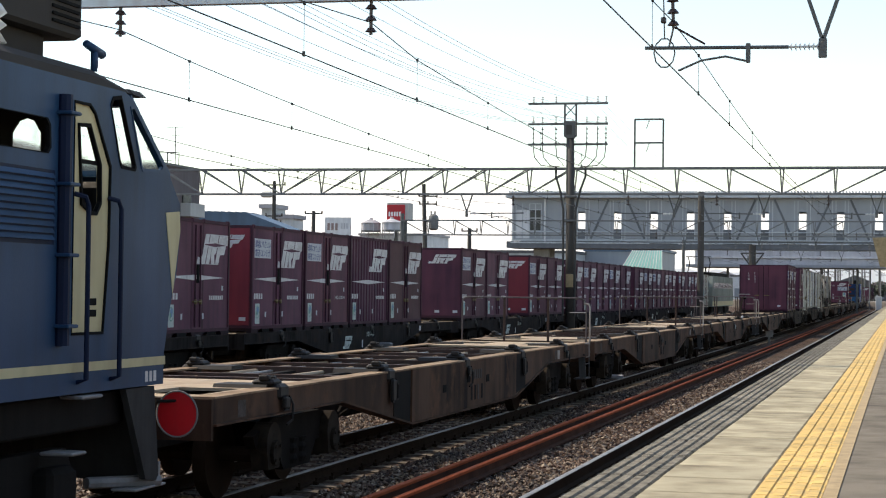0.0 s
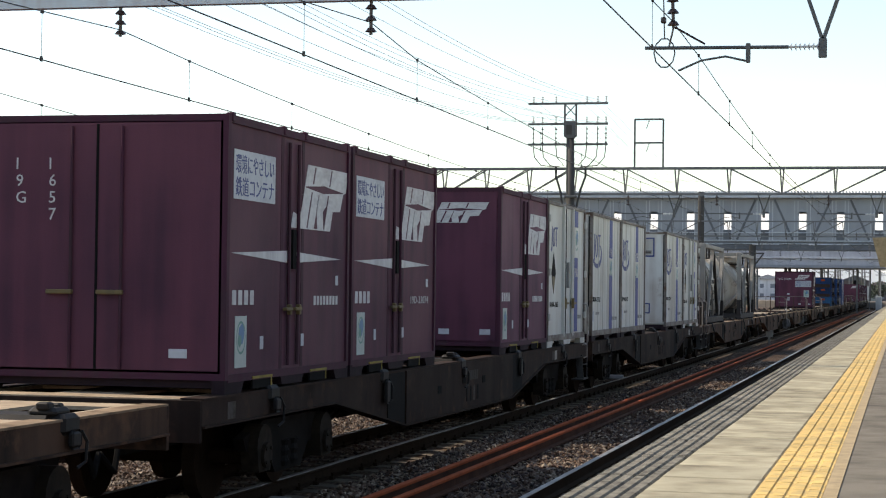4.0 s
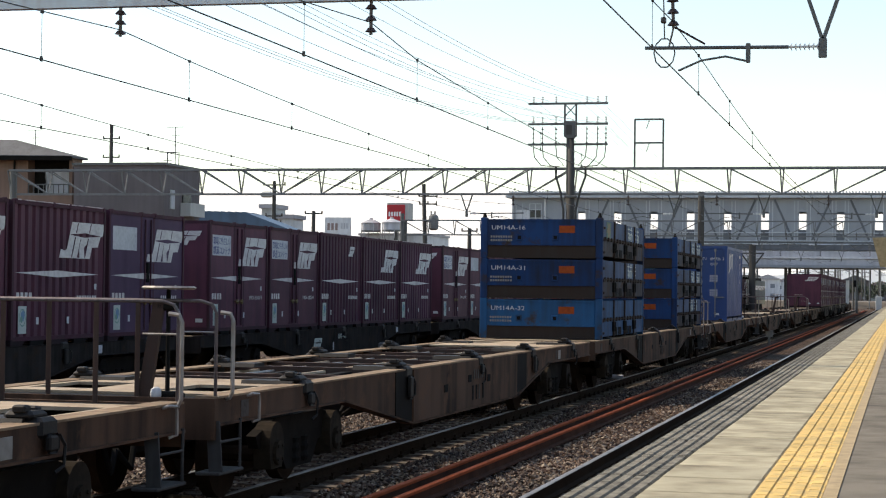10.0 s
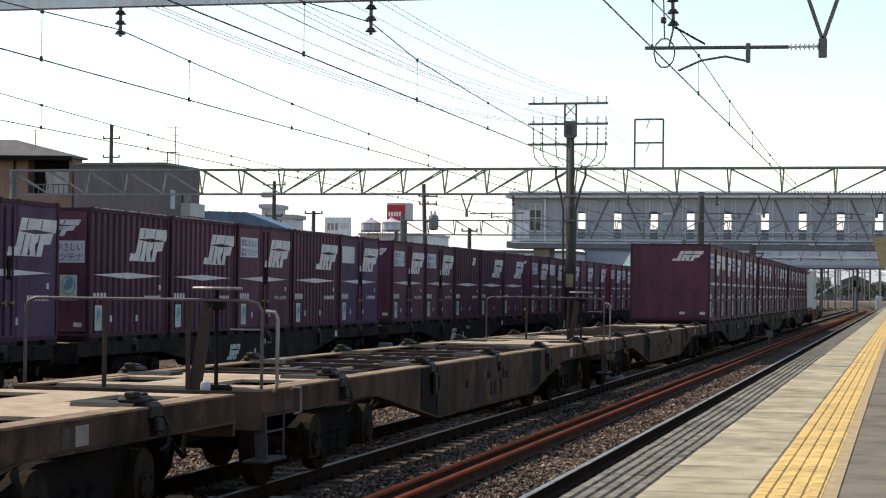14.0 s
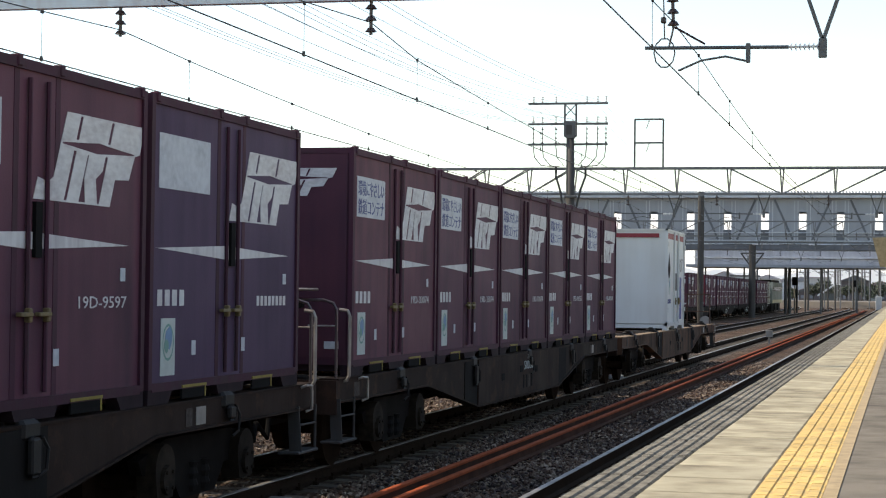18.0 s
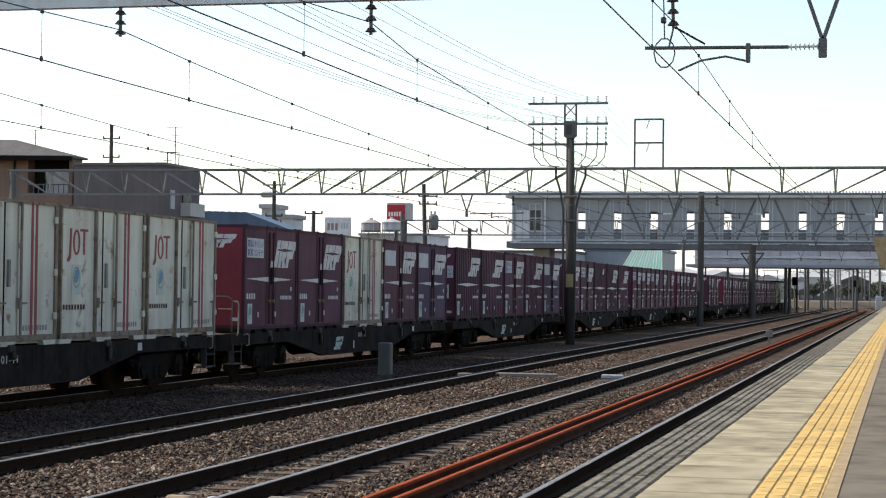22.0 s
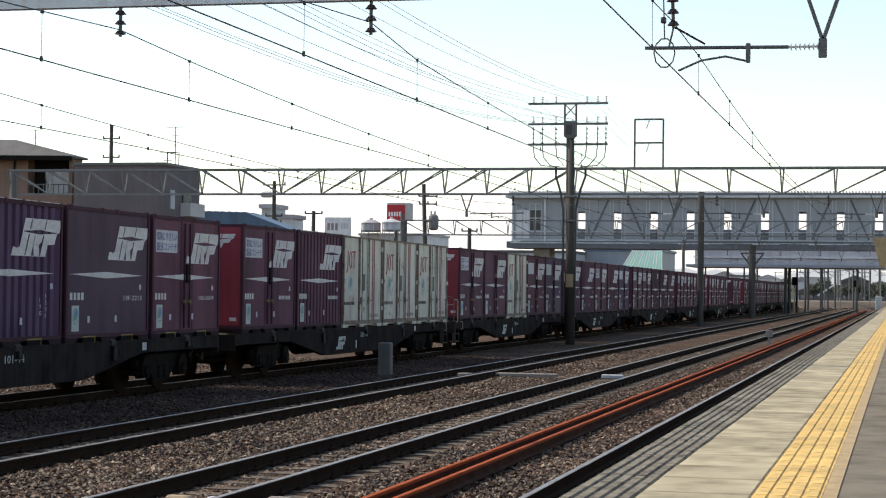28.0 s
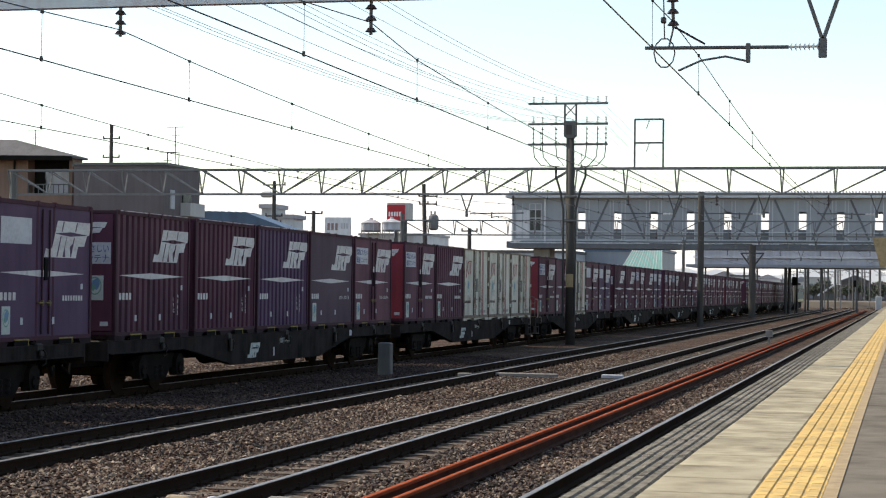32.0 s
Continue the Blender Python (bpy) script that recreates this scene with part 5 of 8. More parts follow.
    for x, r in ((-0.80, 0.03), (-0.60, 0.022), (0.05, 0.03), (0.62, 0.022), (0.80, 0.026)) if not grey else ():
        f = Form()
        f.tube((x, 4.0, 0.985), (x, 16.4, 0.985), r, 6)
        part("brake_pipe", f, "deck" if r > 0.025 else "steel", c)
    # a container lock amid each of the five places, with its hanging lever
    for i, y in enumerate((2.2, 6.05, 9.92, 13.7, 17.5) if end != "low" and not grey else (2.9, 6.75, 10.65, 14.5, 18.2)):
        for sx in (-1, 1) if not grey else (1,):
            f = Form()
            x = sx * (hw - 0.13)
            xi = sx * (hw - 0.62)
            f.prism([(y - 0.20, z1), (y + 0.20, z1), (y + 0.17, z1 + 0.045), (y - 0.17, z1 + 0.045)], 0, min(xi, x), max(xi, x + sx * 0.04))
            f.bev(min(x - sx * 0.12, x + sx * 0.1), max(x - sx * 0.12, x + sx * 0.1), y - 0.15, y + 0.11, z1 + 0.03, z1 + 0.095, 0.025)
            f.bev(x - 0.05, x + 0.05, y - 0.16, y - 0.06, z1 + 0.08, z1 + 0.135, 0.012)
            f.bev(x - 0.05, x + 0.05, y + 0.02, y + 0.10, z1 + 0.08, z1 + 0.120, 0.012)
            xo = sx * (hw + 0.03)
            f.bev(min(x, xo), max(x, xo), y - 0.13, y + 0.15, z1 - 0.10, z1 + 0.05, 0.03)
            f.bev(min(xo, sx * (hw + 0.065)), max(xo, sx * (hw + 0.065)), y - 0.07, y + 0.10, z1 - 0.34 if i in (1, 3) else z1 - 0.2, z1 - 0.06, 0.03)
            f.line([(xo, y + 0.16, z1 - 0.08), (xo + sx * 0.02, y + 0.21, z1 - 0.16), (xo + sx * 0.02, y + 0.19, z1 - 0.30), (xo, y + 0.09, z1 - 0.34)], 0.013, 5)
            part("container_lock", f, "lockgear", c)
    # end gear
    for e, ye in ((-1, ya), (1, yb)):
        railed = end != "none" and (e < 0) == (end == "low")
        f = Form()
        f.box(-hw, hw, ye - (0.05 if e < 0 else 0), ye + (0 if e < 0 else 0.05), 0.70, z1)
        part("headstock", f, sm, c)
        if railed and not grey:
            f = Form()
            f.bev(-hw + 0.03, hw - 0.03, min(ye, ye - e * 0.45), max(ye, ye - e * 0.45), z1 - 0.06, z1 - 0.012, 0.01)
            part("end_platform", f, "dark", c, "dark sunken end platform")
        f = Form()
        f.tube((0, ye, 0.88), (0, ye + e * 0.30, 0.88), 0.09, 8)
        f.bev(-0.14, 0.14, min(ye + e * 0.22, ye + e * 0.40), max(ye + e * 0.22, ye + e * 0.40), 0.74, 1.02, 0.03)
        part("coupler", f, "dark", c)
        f = Form()
        f.line([(0.5, ye, 0.8), (0.53, ye + e * 0.18, 0.45), (0.48, ye + e * 0.38, 0.62)], 0.028, 6)
        part("air_hose", f, "black", c)
        if not railed:
            continue
        x = hw
        y0 = 0.62 if e < 0 else 19.66
        st = Form()
        st.bar((x - 0.03, y0 - 0.22, 0.86), (x + 0.0, y0 - 0.22, 0.42), 0.12, 0.02)
        st.tube((x + 0.03, y0 + 0.29, 0.86), (x + 0.03, y0 + 0.29, 0.42), 0.014, 6)
        st.bev(x - 0.16, x + 0.06, y0 - 0.30, y0 + 0.32, 0.40, 0.43, 0.008)
        st.tube((x + 0.02, y0 - 0.2, 0.68), (x + 0.03, y0 + 0.29, 0.68), 0.012, 6)
        part("foot_step", st, "step", c)
        g = Form()
        yg = 1.26 if e < 0 else 19.68
        g.line([(x, yg - 0.10, 1.04), (x + 0.05, yg - 0.09, 1.06), (x + 0.06, yg + 0.05, 1.05), (x + 0.06, yg + 0.07, 1.0), (x + 0.06, yg + 0.07, 0.82), (x + 0.01, yg + 0.02, 0.80)], 0.015, 6)
        part("grab_iron", g, "steel", c)
        y = 0.47 if e < 0 else 20.0
        if end in ("low", "high"):
            f = Form()
            f.line([(-hw + 0.05, y, 1.04), (-hw + 0.05, y, 1.80), (-hw + 0.08, y, 1.86), (-hw + 0.15, y, 1.89), (hw - 0.18, y, 1.89), (hw - 0.08, y, 1.86), (hw - 0.04, y, 1.79), (hw - 0.04, y, 1.03)], 0.016, 7)
            part("end_rail", f, "railpipe", c, "thin tubular end rail")
            for xx in (-0.37, 0.47):
                f = Form()
                f.bev(xx - 0.022, xx + 0.022, y - 0.009, y + 0.009, 1.0, 1.88, 0.004)
                part("rail_post", f, "rustbar", c)
            f = Form()
            yq = y - e * 0.16
            f.line([(hw - 0.06, yq, 1.03), (hw + 0.03, yq, 1.05), (hw + 0.055, yq, 1.10), (hw + 0.055, yq, 1.72), (hw + 0.03, yq, 1.78), (hw - 0.06, yq, 1.79)], 0.019, 7)
            part("side_grab", f, "steel", c, "bright bent grab rail")
            f = Form()
            f.tube((hw - 0.36, y + 0.02, 1.62), (hw - 0.05, y + 0.02, 1.62), 0.010, 6)
            part("hand_bar", f, "steel", c)
        if end == "low" and not grey:
            f = Form()
            f.prism([(0.46, 1.04), (0.58, 1.04), (0.70, 1.87), (0.60, 1.87)], 1, y + 0.02, y + 0.07)
            p = part("brake_stand", f, "rustbar", c)
            g = Form()
            g.lathe([(1.985, 0.22), (2.0, 0.24), (2.015, 0.22)], 18, 2, (0.72, y + 0.08, 0))
            part("brake_wheel", g, "steel", p)
            g = Form()
            g.tube((0.72, y + 0.08, 1.03), (0.72, y + 0.08, 2.0), 0.020, 6)
            g.bev(0.62, 0.80, y + 0.02, y + 0.14, 1.80, 1.90, 0.02)
            g.bev(0.60, 0.86, y + 0.0, y + 0.16, 1.03, 1.10, 0.02)
            part("brake_shaft", g, "dark", p)
            g = Form()
            g.lathe([(1.03, 0.035), (1.07, 0.05), (1.12, 0.045), (1.14, 0.02)], 9, 2, (0.66, y - 0.03, 0))
            part("pedal_knob", g, "logo", p, "white knob at the brake stand's foot", smooth=True)
    if end == "tail":
        for x in (-1.1, -0.35, 0.4, 1.1):
            f = Form()
            f.tube((x, 20.0, 1.0), (x, 20.0, 1.98), 0.020, 6)
            part("rail_post", f, "rustbar", c)
        for z in (1.45, 1.98):
            f = Form()
            f.tube((-1.1, 20.0, z), (1.1, 20.0, z), 0.018, 6)
            part("tail_rail", f, "rustbar", c)
        for x in (-0.95, 0.95):
            g = Form()
            g.prism([(x + 0.17 * math.cos(6.283 * i / 16), 1.14 + 0.17 * math.sin(6.283 * i / 16)) for i in range(16)], 1, 20.07, 20.13)
            part("tail_lamp", g, "grey_trim", c)
    if caps:
        for sx, yy in ((-1, 1.15), (1, 2.2), (1, 6.05)):
            f = Form()
            f.lathe([(z1 + 0.13, 0.035), (z1 + 0.17, 0.05), (z1 + 0.21, 0.045), (z1 + 0.235, 0.02)], 9, 2, (sx * (hw - 0.14), yy, 0))
            part("lock_cap", f, "logo", c, "white painted lock cap", smooth=True)
    # sides: number, holes, plates
    xs = hw + 0.024 if not grey else hw + 0.002
    if number:
        writing(number, 0.19, "sticker_pale", at_side(xs, 10.2, 0.80), c, width=0.70)
        if not grey:
            writing("コキ", 0.09, "grey_trim", at_side(xs, 10.45, 0.96), c, width=0.18)
    else:
        bars(at_side(xs, 10.2, 0.80), 0.62, 0.13, 5, "tankdark" if not grey else "grey_trim", c)
    for y, m_ in ((10.12, "dark"), (10.34, "dark"), (10.52, "sill_mark"), (10.76, "dark")) if not grey else ((9.72, "signw"),):
        plate("data_mark", at_side(xs, y, 0.52), 0.09, 0.20, m_, c)
    for y, z in ((8.62, 0.70), (9.98, 0.77), (11.18, 0.73)) if not grey else ((8.6, 0.7),):
        f = Form()
        f.bev(xs - 0.01, xs + 0.004, y - 0.09, y + 0.09, z, z + 0.10, 0.003)
        part("sill_hole", f, "black", c)
    if grey:
        mark_logo(at_side(xs, 7.95, 0.52), (0.62, 0.33), c, "sticker_pale")
    for y, w, m_ in ((16.55, 0.14, "sill_mark"), (16.78, 0.22, "tankframe"), (1.0, 0.2, "sill_mark")) if not grey else ((15.9, 0.2, "signw"),):
        plate("card_holder", at_side(hw + 0.001, y, 0.86), w, 0.15, m_, c)
    # bogies
    for yc in (3.15, 17.25):
        bo = Form()
        for sx in (-1, 1):
            x = sx * 0.98
            bo.prism([(yc - 1.30, 0.62), (yc - 1.22, 0.50), (yc - 0.62, 0.46), (yc - 0.40, 0.24), (yc + 0.40, 0.24), (yc + 0.62, 0.46), (yc + 1.22, 0.50), (yc + 1.30, 0.62), (yc + 0.75, 0.76), (yc - 0.75, 0.76)],
                     0, min(x, x + sx * 0.10), max(x, x + sx * 0.10))
        bo.box(-0.95, 0.95, yc - 0.25, yc + 0.25, 0.30, 0.68)
        bogie = part("bogie", bo, bm_, c)
        for sx in (-1, 1):
            sp = Form()
            for k in (-0.14, 0.14):
                sp.lathe([(0.28 + 0.05 * i, 0.085 if i % 2 else 0.065) for i in range(6)], 10, 2, (sx * 1.05, yc + k, 0))
            part("spring", sp, "dark", bogie)
        for dy in (-0.95, 0.95):
            w = Form()
            for sx in (-1, 1):
                a = 0.50 * sx
                w.lathe([(min(a, a + sx * 0.13), 0.41), (max(a, a + sx * 0.13), 0.41)], 22, 0, (0, yc + dy, 0.41))
            w.tube((-0.95, yc + dy, 0.43), (0.95, yc + dy, 0.43), 0.075, 8)
            part("wheelset", w, "railside", bogie)
            for sx in (-1, 1):
                ab = Form()
                x = sx * 1.0
                xo = x + sx * 0.17
                # a drum over the axle end, flat below, on its saddle
                ring = [(yc + dy + 0.21 * math.cos(math.radians(a)), 0.53 + 0.21 * math.sin(math.radians(a))) for a in range(-20, 201, 20)]
                ab.prism(ring + [(yc + dy - 0.16, 0.30), (yc + dy + 0.16, 0.30)], 0, min(x, xo), max(x, xo))
                ab.tube((xo, yc + dy, 0.45), (xo + sx * 0.035, yc + dy, 0.45), 0.12, 12)
                for a in (45, 135, 225, 315):
                    q = math.radians(a)
                    ab.tube((xo + sx * 0.03, yc + dy + 0.09 * math.cos(q), 0.45 + 0.09 * math.sin(q)), (xo + sx * 0.05, yc + dy + 0.09 * math.cos(q), 0.45 + 0.09 * math.sin(q)), 0.018, 6)
                part("axle_box", ab, "drum" if not grey and not clean else bm_, bogie)
    if not grey:
        f = Form()
        f.tube((0.95, 4.35, 0.52), (1.0, 5.6, 0.74), 0.02, 6)
        f.line([(0.9, 4.3, 0.72), (1.0, 4.8, 0.66), (0.95, 5.2, 0.76)], 0.025, 6)
        part("brake_rod", f, "dark", c)
    f = Form()
    f.tube((-0.2, 9.0, 0.55), (-0.2, 10.4, 0.55), 0.22, 12)
    f.bev(0.35, 0.75, 8.2, 9.0, 0.44, 0.72, 0.03)
    part("brake_cylinder", f, "dark", c)
    return c


# ---- blue electric locomotive: local origin on the rail at its rear coupling, body along -y ----
def grown(lp, r):
    """An outline pushed away from its middle by about r."""
    cu, cw = sum(p[0] for p in lp) / len(lp), sum(p[1] for p in lp) / len(lp)
    out = []
    for u, w in lp:
        d = math.hypot(u - cu, w - cw)
        out.append((u + (u - cu) / d * r, w + (w - cw) / d * r))
    return out


def build_loco():
    c = thing("electric_locomotive", "weathered blue electric locomotive with cream cab door and stripe", "locomotive")
    hw = 1.40
    # outline of the cab end, bottom to top (y, z)
    front = [(-1.05, 1.26), (-1.04, 1.50), (-0.95, 1.80), (-0.80, 2.15), (-0.74, 2.45), (-0.76, 2.66), (-0.98, 2.87), (-1.76, 3.40)]
    side = [(-18.0, 1.26)] + [(y - 0.09, z) for y, z in front] + [(-1.95, 3.43), (-18.0, 3.43)]
    win_cab = [(-2.20, 3.30), (-2.16, 3.36), (-2.02, 3.38), (-1.74, 2.90), (-1.76, 2.87), (-2.00, 2.88), (-2.03, 2.92)]
    win_front = [(-1.84, 3.32), (-1.80, 3.33), (-1.20, 2.93), (-1.23, 2.90), (-1.60, 2.88), (-1.63, 2.91)]
    win_side = [(-4.75, 2.89), (-3.22, 2.89), (-3.18, 2.93), (-3.19, 3.08), (-3.24, 3.12), (-4.75, 3.12)]
    door = [(-2.80, 1.68), (-2.28, 1.68), (-2.20, 2.30), (-2.19, 2.86), (-2.46, 3.22), (-2.55, 3.27), (-2.80, 3.27)]
    win_door = [(-2.72, 3.12), (-2.54, 3.13), (-2.36, 2.86), (-2.35, 2.60), (-2.42, 2.52), (-2.50, 2.52), (-2.66, 2.58)]
    for sx in (-1, 1):
        def lay(u, w, d, sx=sx):
            return (sx * (hw - d), u, w)
        f = Form()
        sheet(f, side, [win_cab, win_front, win_side, door], lay, 0.03)
        body = part("side_wall", f, "locoblue", c, "weathered blue steel side")
        f = Form()
        sheet(f, door, [win_door], lambda u, w, d, sx=sx: (sx * (hw - 0.012 - d), u, w), 0.02)
        dr = part("cab_door", f, "lococream", c, "cream cab door with a tall window")
        for wn_, lp, par in (("window_seal", win_cab, body), ("window_seal", win_front, body), ("window_seal", win_side, body), ("window_seal", win_door, dr), ("door_seal", door, body)):
            f = Form()
            sheet(f, grown(lp, 0.016), [grown(lp, -0.012 if lp is not door else -0.004)], lambda u, w, d, sx=sx: (sx * (hw + 0.006 - d), u, w), 0.03)
            part(wn_, f, "black" if lp is not win_front else "locoblue", par)
        if sx > 0:
            f = Form()
            f.box(hw - 0.020, hw - 0.016, -2.70, -2.36, 2.86, 2.89)
            part("sash_bar", f, "black", dr)
            f = Form()
            for z in (1.79, 1.87):
                f.box(hw - 0.012, hw - 0.006, -2.50, -2.38, z, z + 0.05)
            part("door_vent", f, "black", dr)
    # nose, chamfered round to both sides; the windscreen opening stays free
    f = Form()
    for k in range(len(front) - 1):
        (ya, za), (yb, zb) = front[k], front[k + 1]
        ring = [(-hw, -0.09), (-hw + 0.03, -0.03), (-hw + 0.10, 0.0), (hw - 0.10, 0.0), (hw - 0.03, -0.03), (hw, -0.09)]
        vs = [(x, y + dy, z) for y, z in ((ya, za), (yb, zb)) for x, dy in ring]
        f.add(vs, [(i, i + 1, 7 + i, 6 + i) for i in range(5) if k < 6])
    nose = part("nose", f, "locoblue", c, "blue rounded cab nose")
    f = Form()
    for x in (-1.375, 0.0, 1.375):
        f.bar((x, -1.06 if x else -0.985, 2.865), (x, -1.84 if x else -1.765, 3.40), 0.045 if x else 0.10, 0.05, (0, 1, 1))
    f.bar((-1.3, -1.70, 3.37), (1.3, -1.70, 3.37), 0.10, 0.05)
    f.bar((-1.3, -1.02, 2.89), (1.3, -1.02, 2.89), 0.10, 0.05)
    part("windscreen_frame", f, "locoblue", nose)
    f = Form()
    vs = [(x, y + d, z) for d in (0.0, 0.008) for x, y, z in ((-1.35, -1.02, 2.87), (1.35, -1.02, 2.87), (1.35, -1.79, 3.39), (-1.35, -1.79, 3.39))]
    f.add(vs, [(0, 1, 2, 3), (4, 5, 6, 7), (0, 1, 5, 4), (1, 2, 6, 5), (2, 3, 7, 6), (3, 0, 4, 7)])
    ws = part("windscreen", f, "glass", nose, "clear windscreen glass")
    ws.visible_shadow = False
    # inside: floor, bulkhead with two arched panes, desk
    f = Form()
    f.box(-hw + 0.04, hw - 0.04, -17.5, -1.1, 2.0, 2.05)
    part("cab_floor", f, "locodark", c)
    f = Form()
    arch = [(0.0, 2.84), (0.22, 2.84), (0.22, 3.05), (0.17, 3.13), (0.11, 3.15), (0.05, 3.13), (0.0, 3.05)]
    sheet(f, [(-1.36, 2.05), (1.36, 2.05), (1.36, 3.42), (-1.36, 3.42)], [[(x + u, w) for u, w in arch] for x in (-1.22, -0.88, 0.66, 1.0)], lambda u, w, d: (u, -2.92 - d, w), 0.03)
    part("bulkhead", f, "locodark", c, "dark bulkhead with arched panes")
    f = Form()
    f.bev(-1.2, 1.2, -1.55, -1.1, 2.05, 2.80, 0.05)
    part("driver_desk", f, "locodark", c)
    # roof
    prof = [(-1.40, 3.43), (-1.385, 3.49), (-1.30, 3.55), (-1.05, 3.60), (-0.5, 3.64), (0.5, 3.64), (1.05, 3.60), (1.30, 3.55), (1.385, 3.49), (1.40, 3.43)]
    f = Form()
    f.prism(prof, 1, -17.6, -2.35)
    k = len(prof)
    low = [(x * (0.985 if abs(x) > 1.3 else 1.0), 3.43 + (z - 3.43) * 0.25) for x, z in prof]
    f.add([(x, -2.35, z) for x, z in prof] + [(x, -1.75, z) for x, z in low], [(i, i + 1, k + i + 1, k + i) for i in range(k - 1)] + [tuple(range(k, 2 * k))])
    f.prism([(-1.40, 3.425), (1.40, 3.425), (1.35, 3.47), (-1.35, 3.47)], 1, -1.78, -1.55)
    part("roof", f, "locodark", c, "sooty grey roof with a thin visor")
    f = Form()
    f.bev(-0.9, 0.95, -3.6, -1.72, 3.84, 4.6, 0.03)
    f.bev(-0.7, 0.80, -3.4, -2.05, 3.58, 3.85, 0.02)
    rb = part("roof_box", f, "locodark", c, "dark louvred roof equipment box")
    for i in range(8):
        g = Form()
        g.box(0.95, 0.965, -2.25, -1.80, 3.92 + i * 0.052, 3.942 + i * 0.052)
        part("louvre", g, "black", rb)
    f = Form()
    f.lathe([(3.6, 0.10), (3.68, 0.05), (3.72, 0.10), (3.76, 0.05), (3.80, 0.10), (3.86, 0.06)], 12, 2, (1.1, -3.45, 0))
    part("roof_insulator", f, "porcelain", c, smooth=True)
    f = Form()
    f.tube((1.2, -2.20, 3.755), (1.2, -1.92, 3.71), 0.028, 12, 0.034)
    f.tube((1.2, -2.06, 3.57), (1.2, -2.06, 3.74), 0.025, 6)
    f.tube((1.2, -2.02, 3.60), (1.2, -2.02, 3.72), 0.014, 6)
    part("horn", f, "locoblue", c, "blue air horn on the roof", smooth=True)
    # pipe channel and rails beside the door
    f = Form()
    f.tube((hw + 0.02, -3.0, 1.60), (hw + 0.02, -3.0, 3.30), 0.055, 10)
    gut = part("drain_pipe", f, "locopipe", c, "dark blue drain pipe beside the door")
    for z in (1.72, 2.2, 2.68, 3.16):
        g = Form()
        g.bev(hw - 0.01, hw + 0.11, -3.08, -2.92, z, z + 0.025, 0.006)
        part("pipe_clip", g, "locoblue", gut)
    for y in (-2.70, -2.14):
        f = Form()
        f.line([(hw, y, 1.34), (hw + 0.07, y, 1.36), (hw + 0.07, y, 2.56), (hw + 0.06, y - 0.03, 2.62), (hw, y - 0.08, 2.64)], 0.018, 7)
        part("handrail", f, "locopipe", c)
    f = Form()
    f.prism([(-1.14, 2.58), (-0.86, 2.60), (-0.84, 2.45), (-0.98, 1.95)], 0, hw - 0.03, hw + 0.004)
    part("front_flash", f, "lococream", c, "cream nose flash")
    f = Form()
    f.lathe([(-0.95, 0.12), (-0.78, 0.13), (-0.70, 0.12), (-0.66, 0.08)], 14, 1, (hw - 0.20, 0, 2.10))
    part("tail_lamp", f, "locoblue", c, "round tail lamp housing", smooth=True)
    f = Form()
    f.box(hw - 0.002, hw + 0.006, -17.8, -1.12, 1.41, 1.475)
    part("stripe", f, "lococream", c, "cream waist stripe")
    lv = Form()
    lv.box(hw - 0.002, hw + 0.004, -4.7, -3.10, 2.28, 2.78)
    lp_ = part("louvre_panel", lv, "locopipe", c)
    for i in range(10):
        g = Form()
        z = 2.31 + i * 0.046
        g.prism([(hw + 0.004, z), (hw + 0.022, z), (hw + 0.004, z + 0.034)], 1, -4.68, -3.12)
        part("louvre", g, "locoblue", lp_)
    bars(at_side(hw + 0.001, -1.50, 1.29), 0.24, 0.08, 3, "logo", c)
    # lower parts
    f = Form()
    f.prism([(-1.83, 1.25), (-1.29, 1.25), (-1.17, 0.52), (-1.43, 0.55)], 0, hw - 0.06, hw - 0.01)
    f.prism([(-1.35, 1.25), (-1.29, 1.25), (-1.17, 0.52), (-1.22, 0.52)], 0, -1.3, hw - 0.06)
    part("snow_guard", f, "locoskirt", c, "grimy slanted end guard")
    f = Form()
    f.bev(-1.28, 1.28, -17.6, -1.6, 0.98, 1.25, 0.02)
    part("underframe", f, "dark", c)
    for z, y0, y1 in ((1.22, -2.70, -2.36), (0.84, -2.85, -2.62), (0.46, -2.90, -2.62)):
        f = Form()
        f.bev(hw - 0.2, hw + 0.05, y0, y1, z, z + 0.025, 0.008)
        part("cab_step", f, "grey_trim", c)
    for yc in (-4.0, -9.0, -14.2):
        bo = Form()
        for sx in (-1, 1):
            x = sx * 1.02
            bo.prism([(yc - 1.9, 0.55), (yc - 1.6, 0.35), (yc + 1.6, 0.35), (yc + 1.9, 0.55), (yc + 1.7, 0.85), (yc - 1.7, 0.85)], 0, min(x, x + sx * 0.12), max(x, x + sx * 0.12))
        bogie = part("bogie", bo, "dark", c)
        for dy in (-1.4, 1.4):
            w = Form()
            for sx in (-1, 1):
                w.lathe([(min(0.5 * sx, 0.63 * sx), 0.55), (max(0.5 * sx, 0.63 * sx), 0.55)], 24, 0, (0, yc + dy, 0.55))
                w.bev(min(1.1 * sx, 1.28 * sx), max(1.1 * sx, 1.28 * sx), yc + dy - 0.22, yc + dy + 0.22, 0.38, 0.74, 0.04)
            part("wheelset", w, "dark", bogie)
    f = Form()
    f.tube((0, -1.2, 0.88), (0, -0.2, 0.88), 0.09, 8)
    part("coupler", f, "dark", c)
    f = Form()
    f.tube((hw - 0.35, -1.75, 0.54), (hw - 0.02, -1.15, 0.52), 0.045, 8)
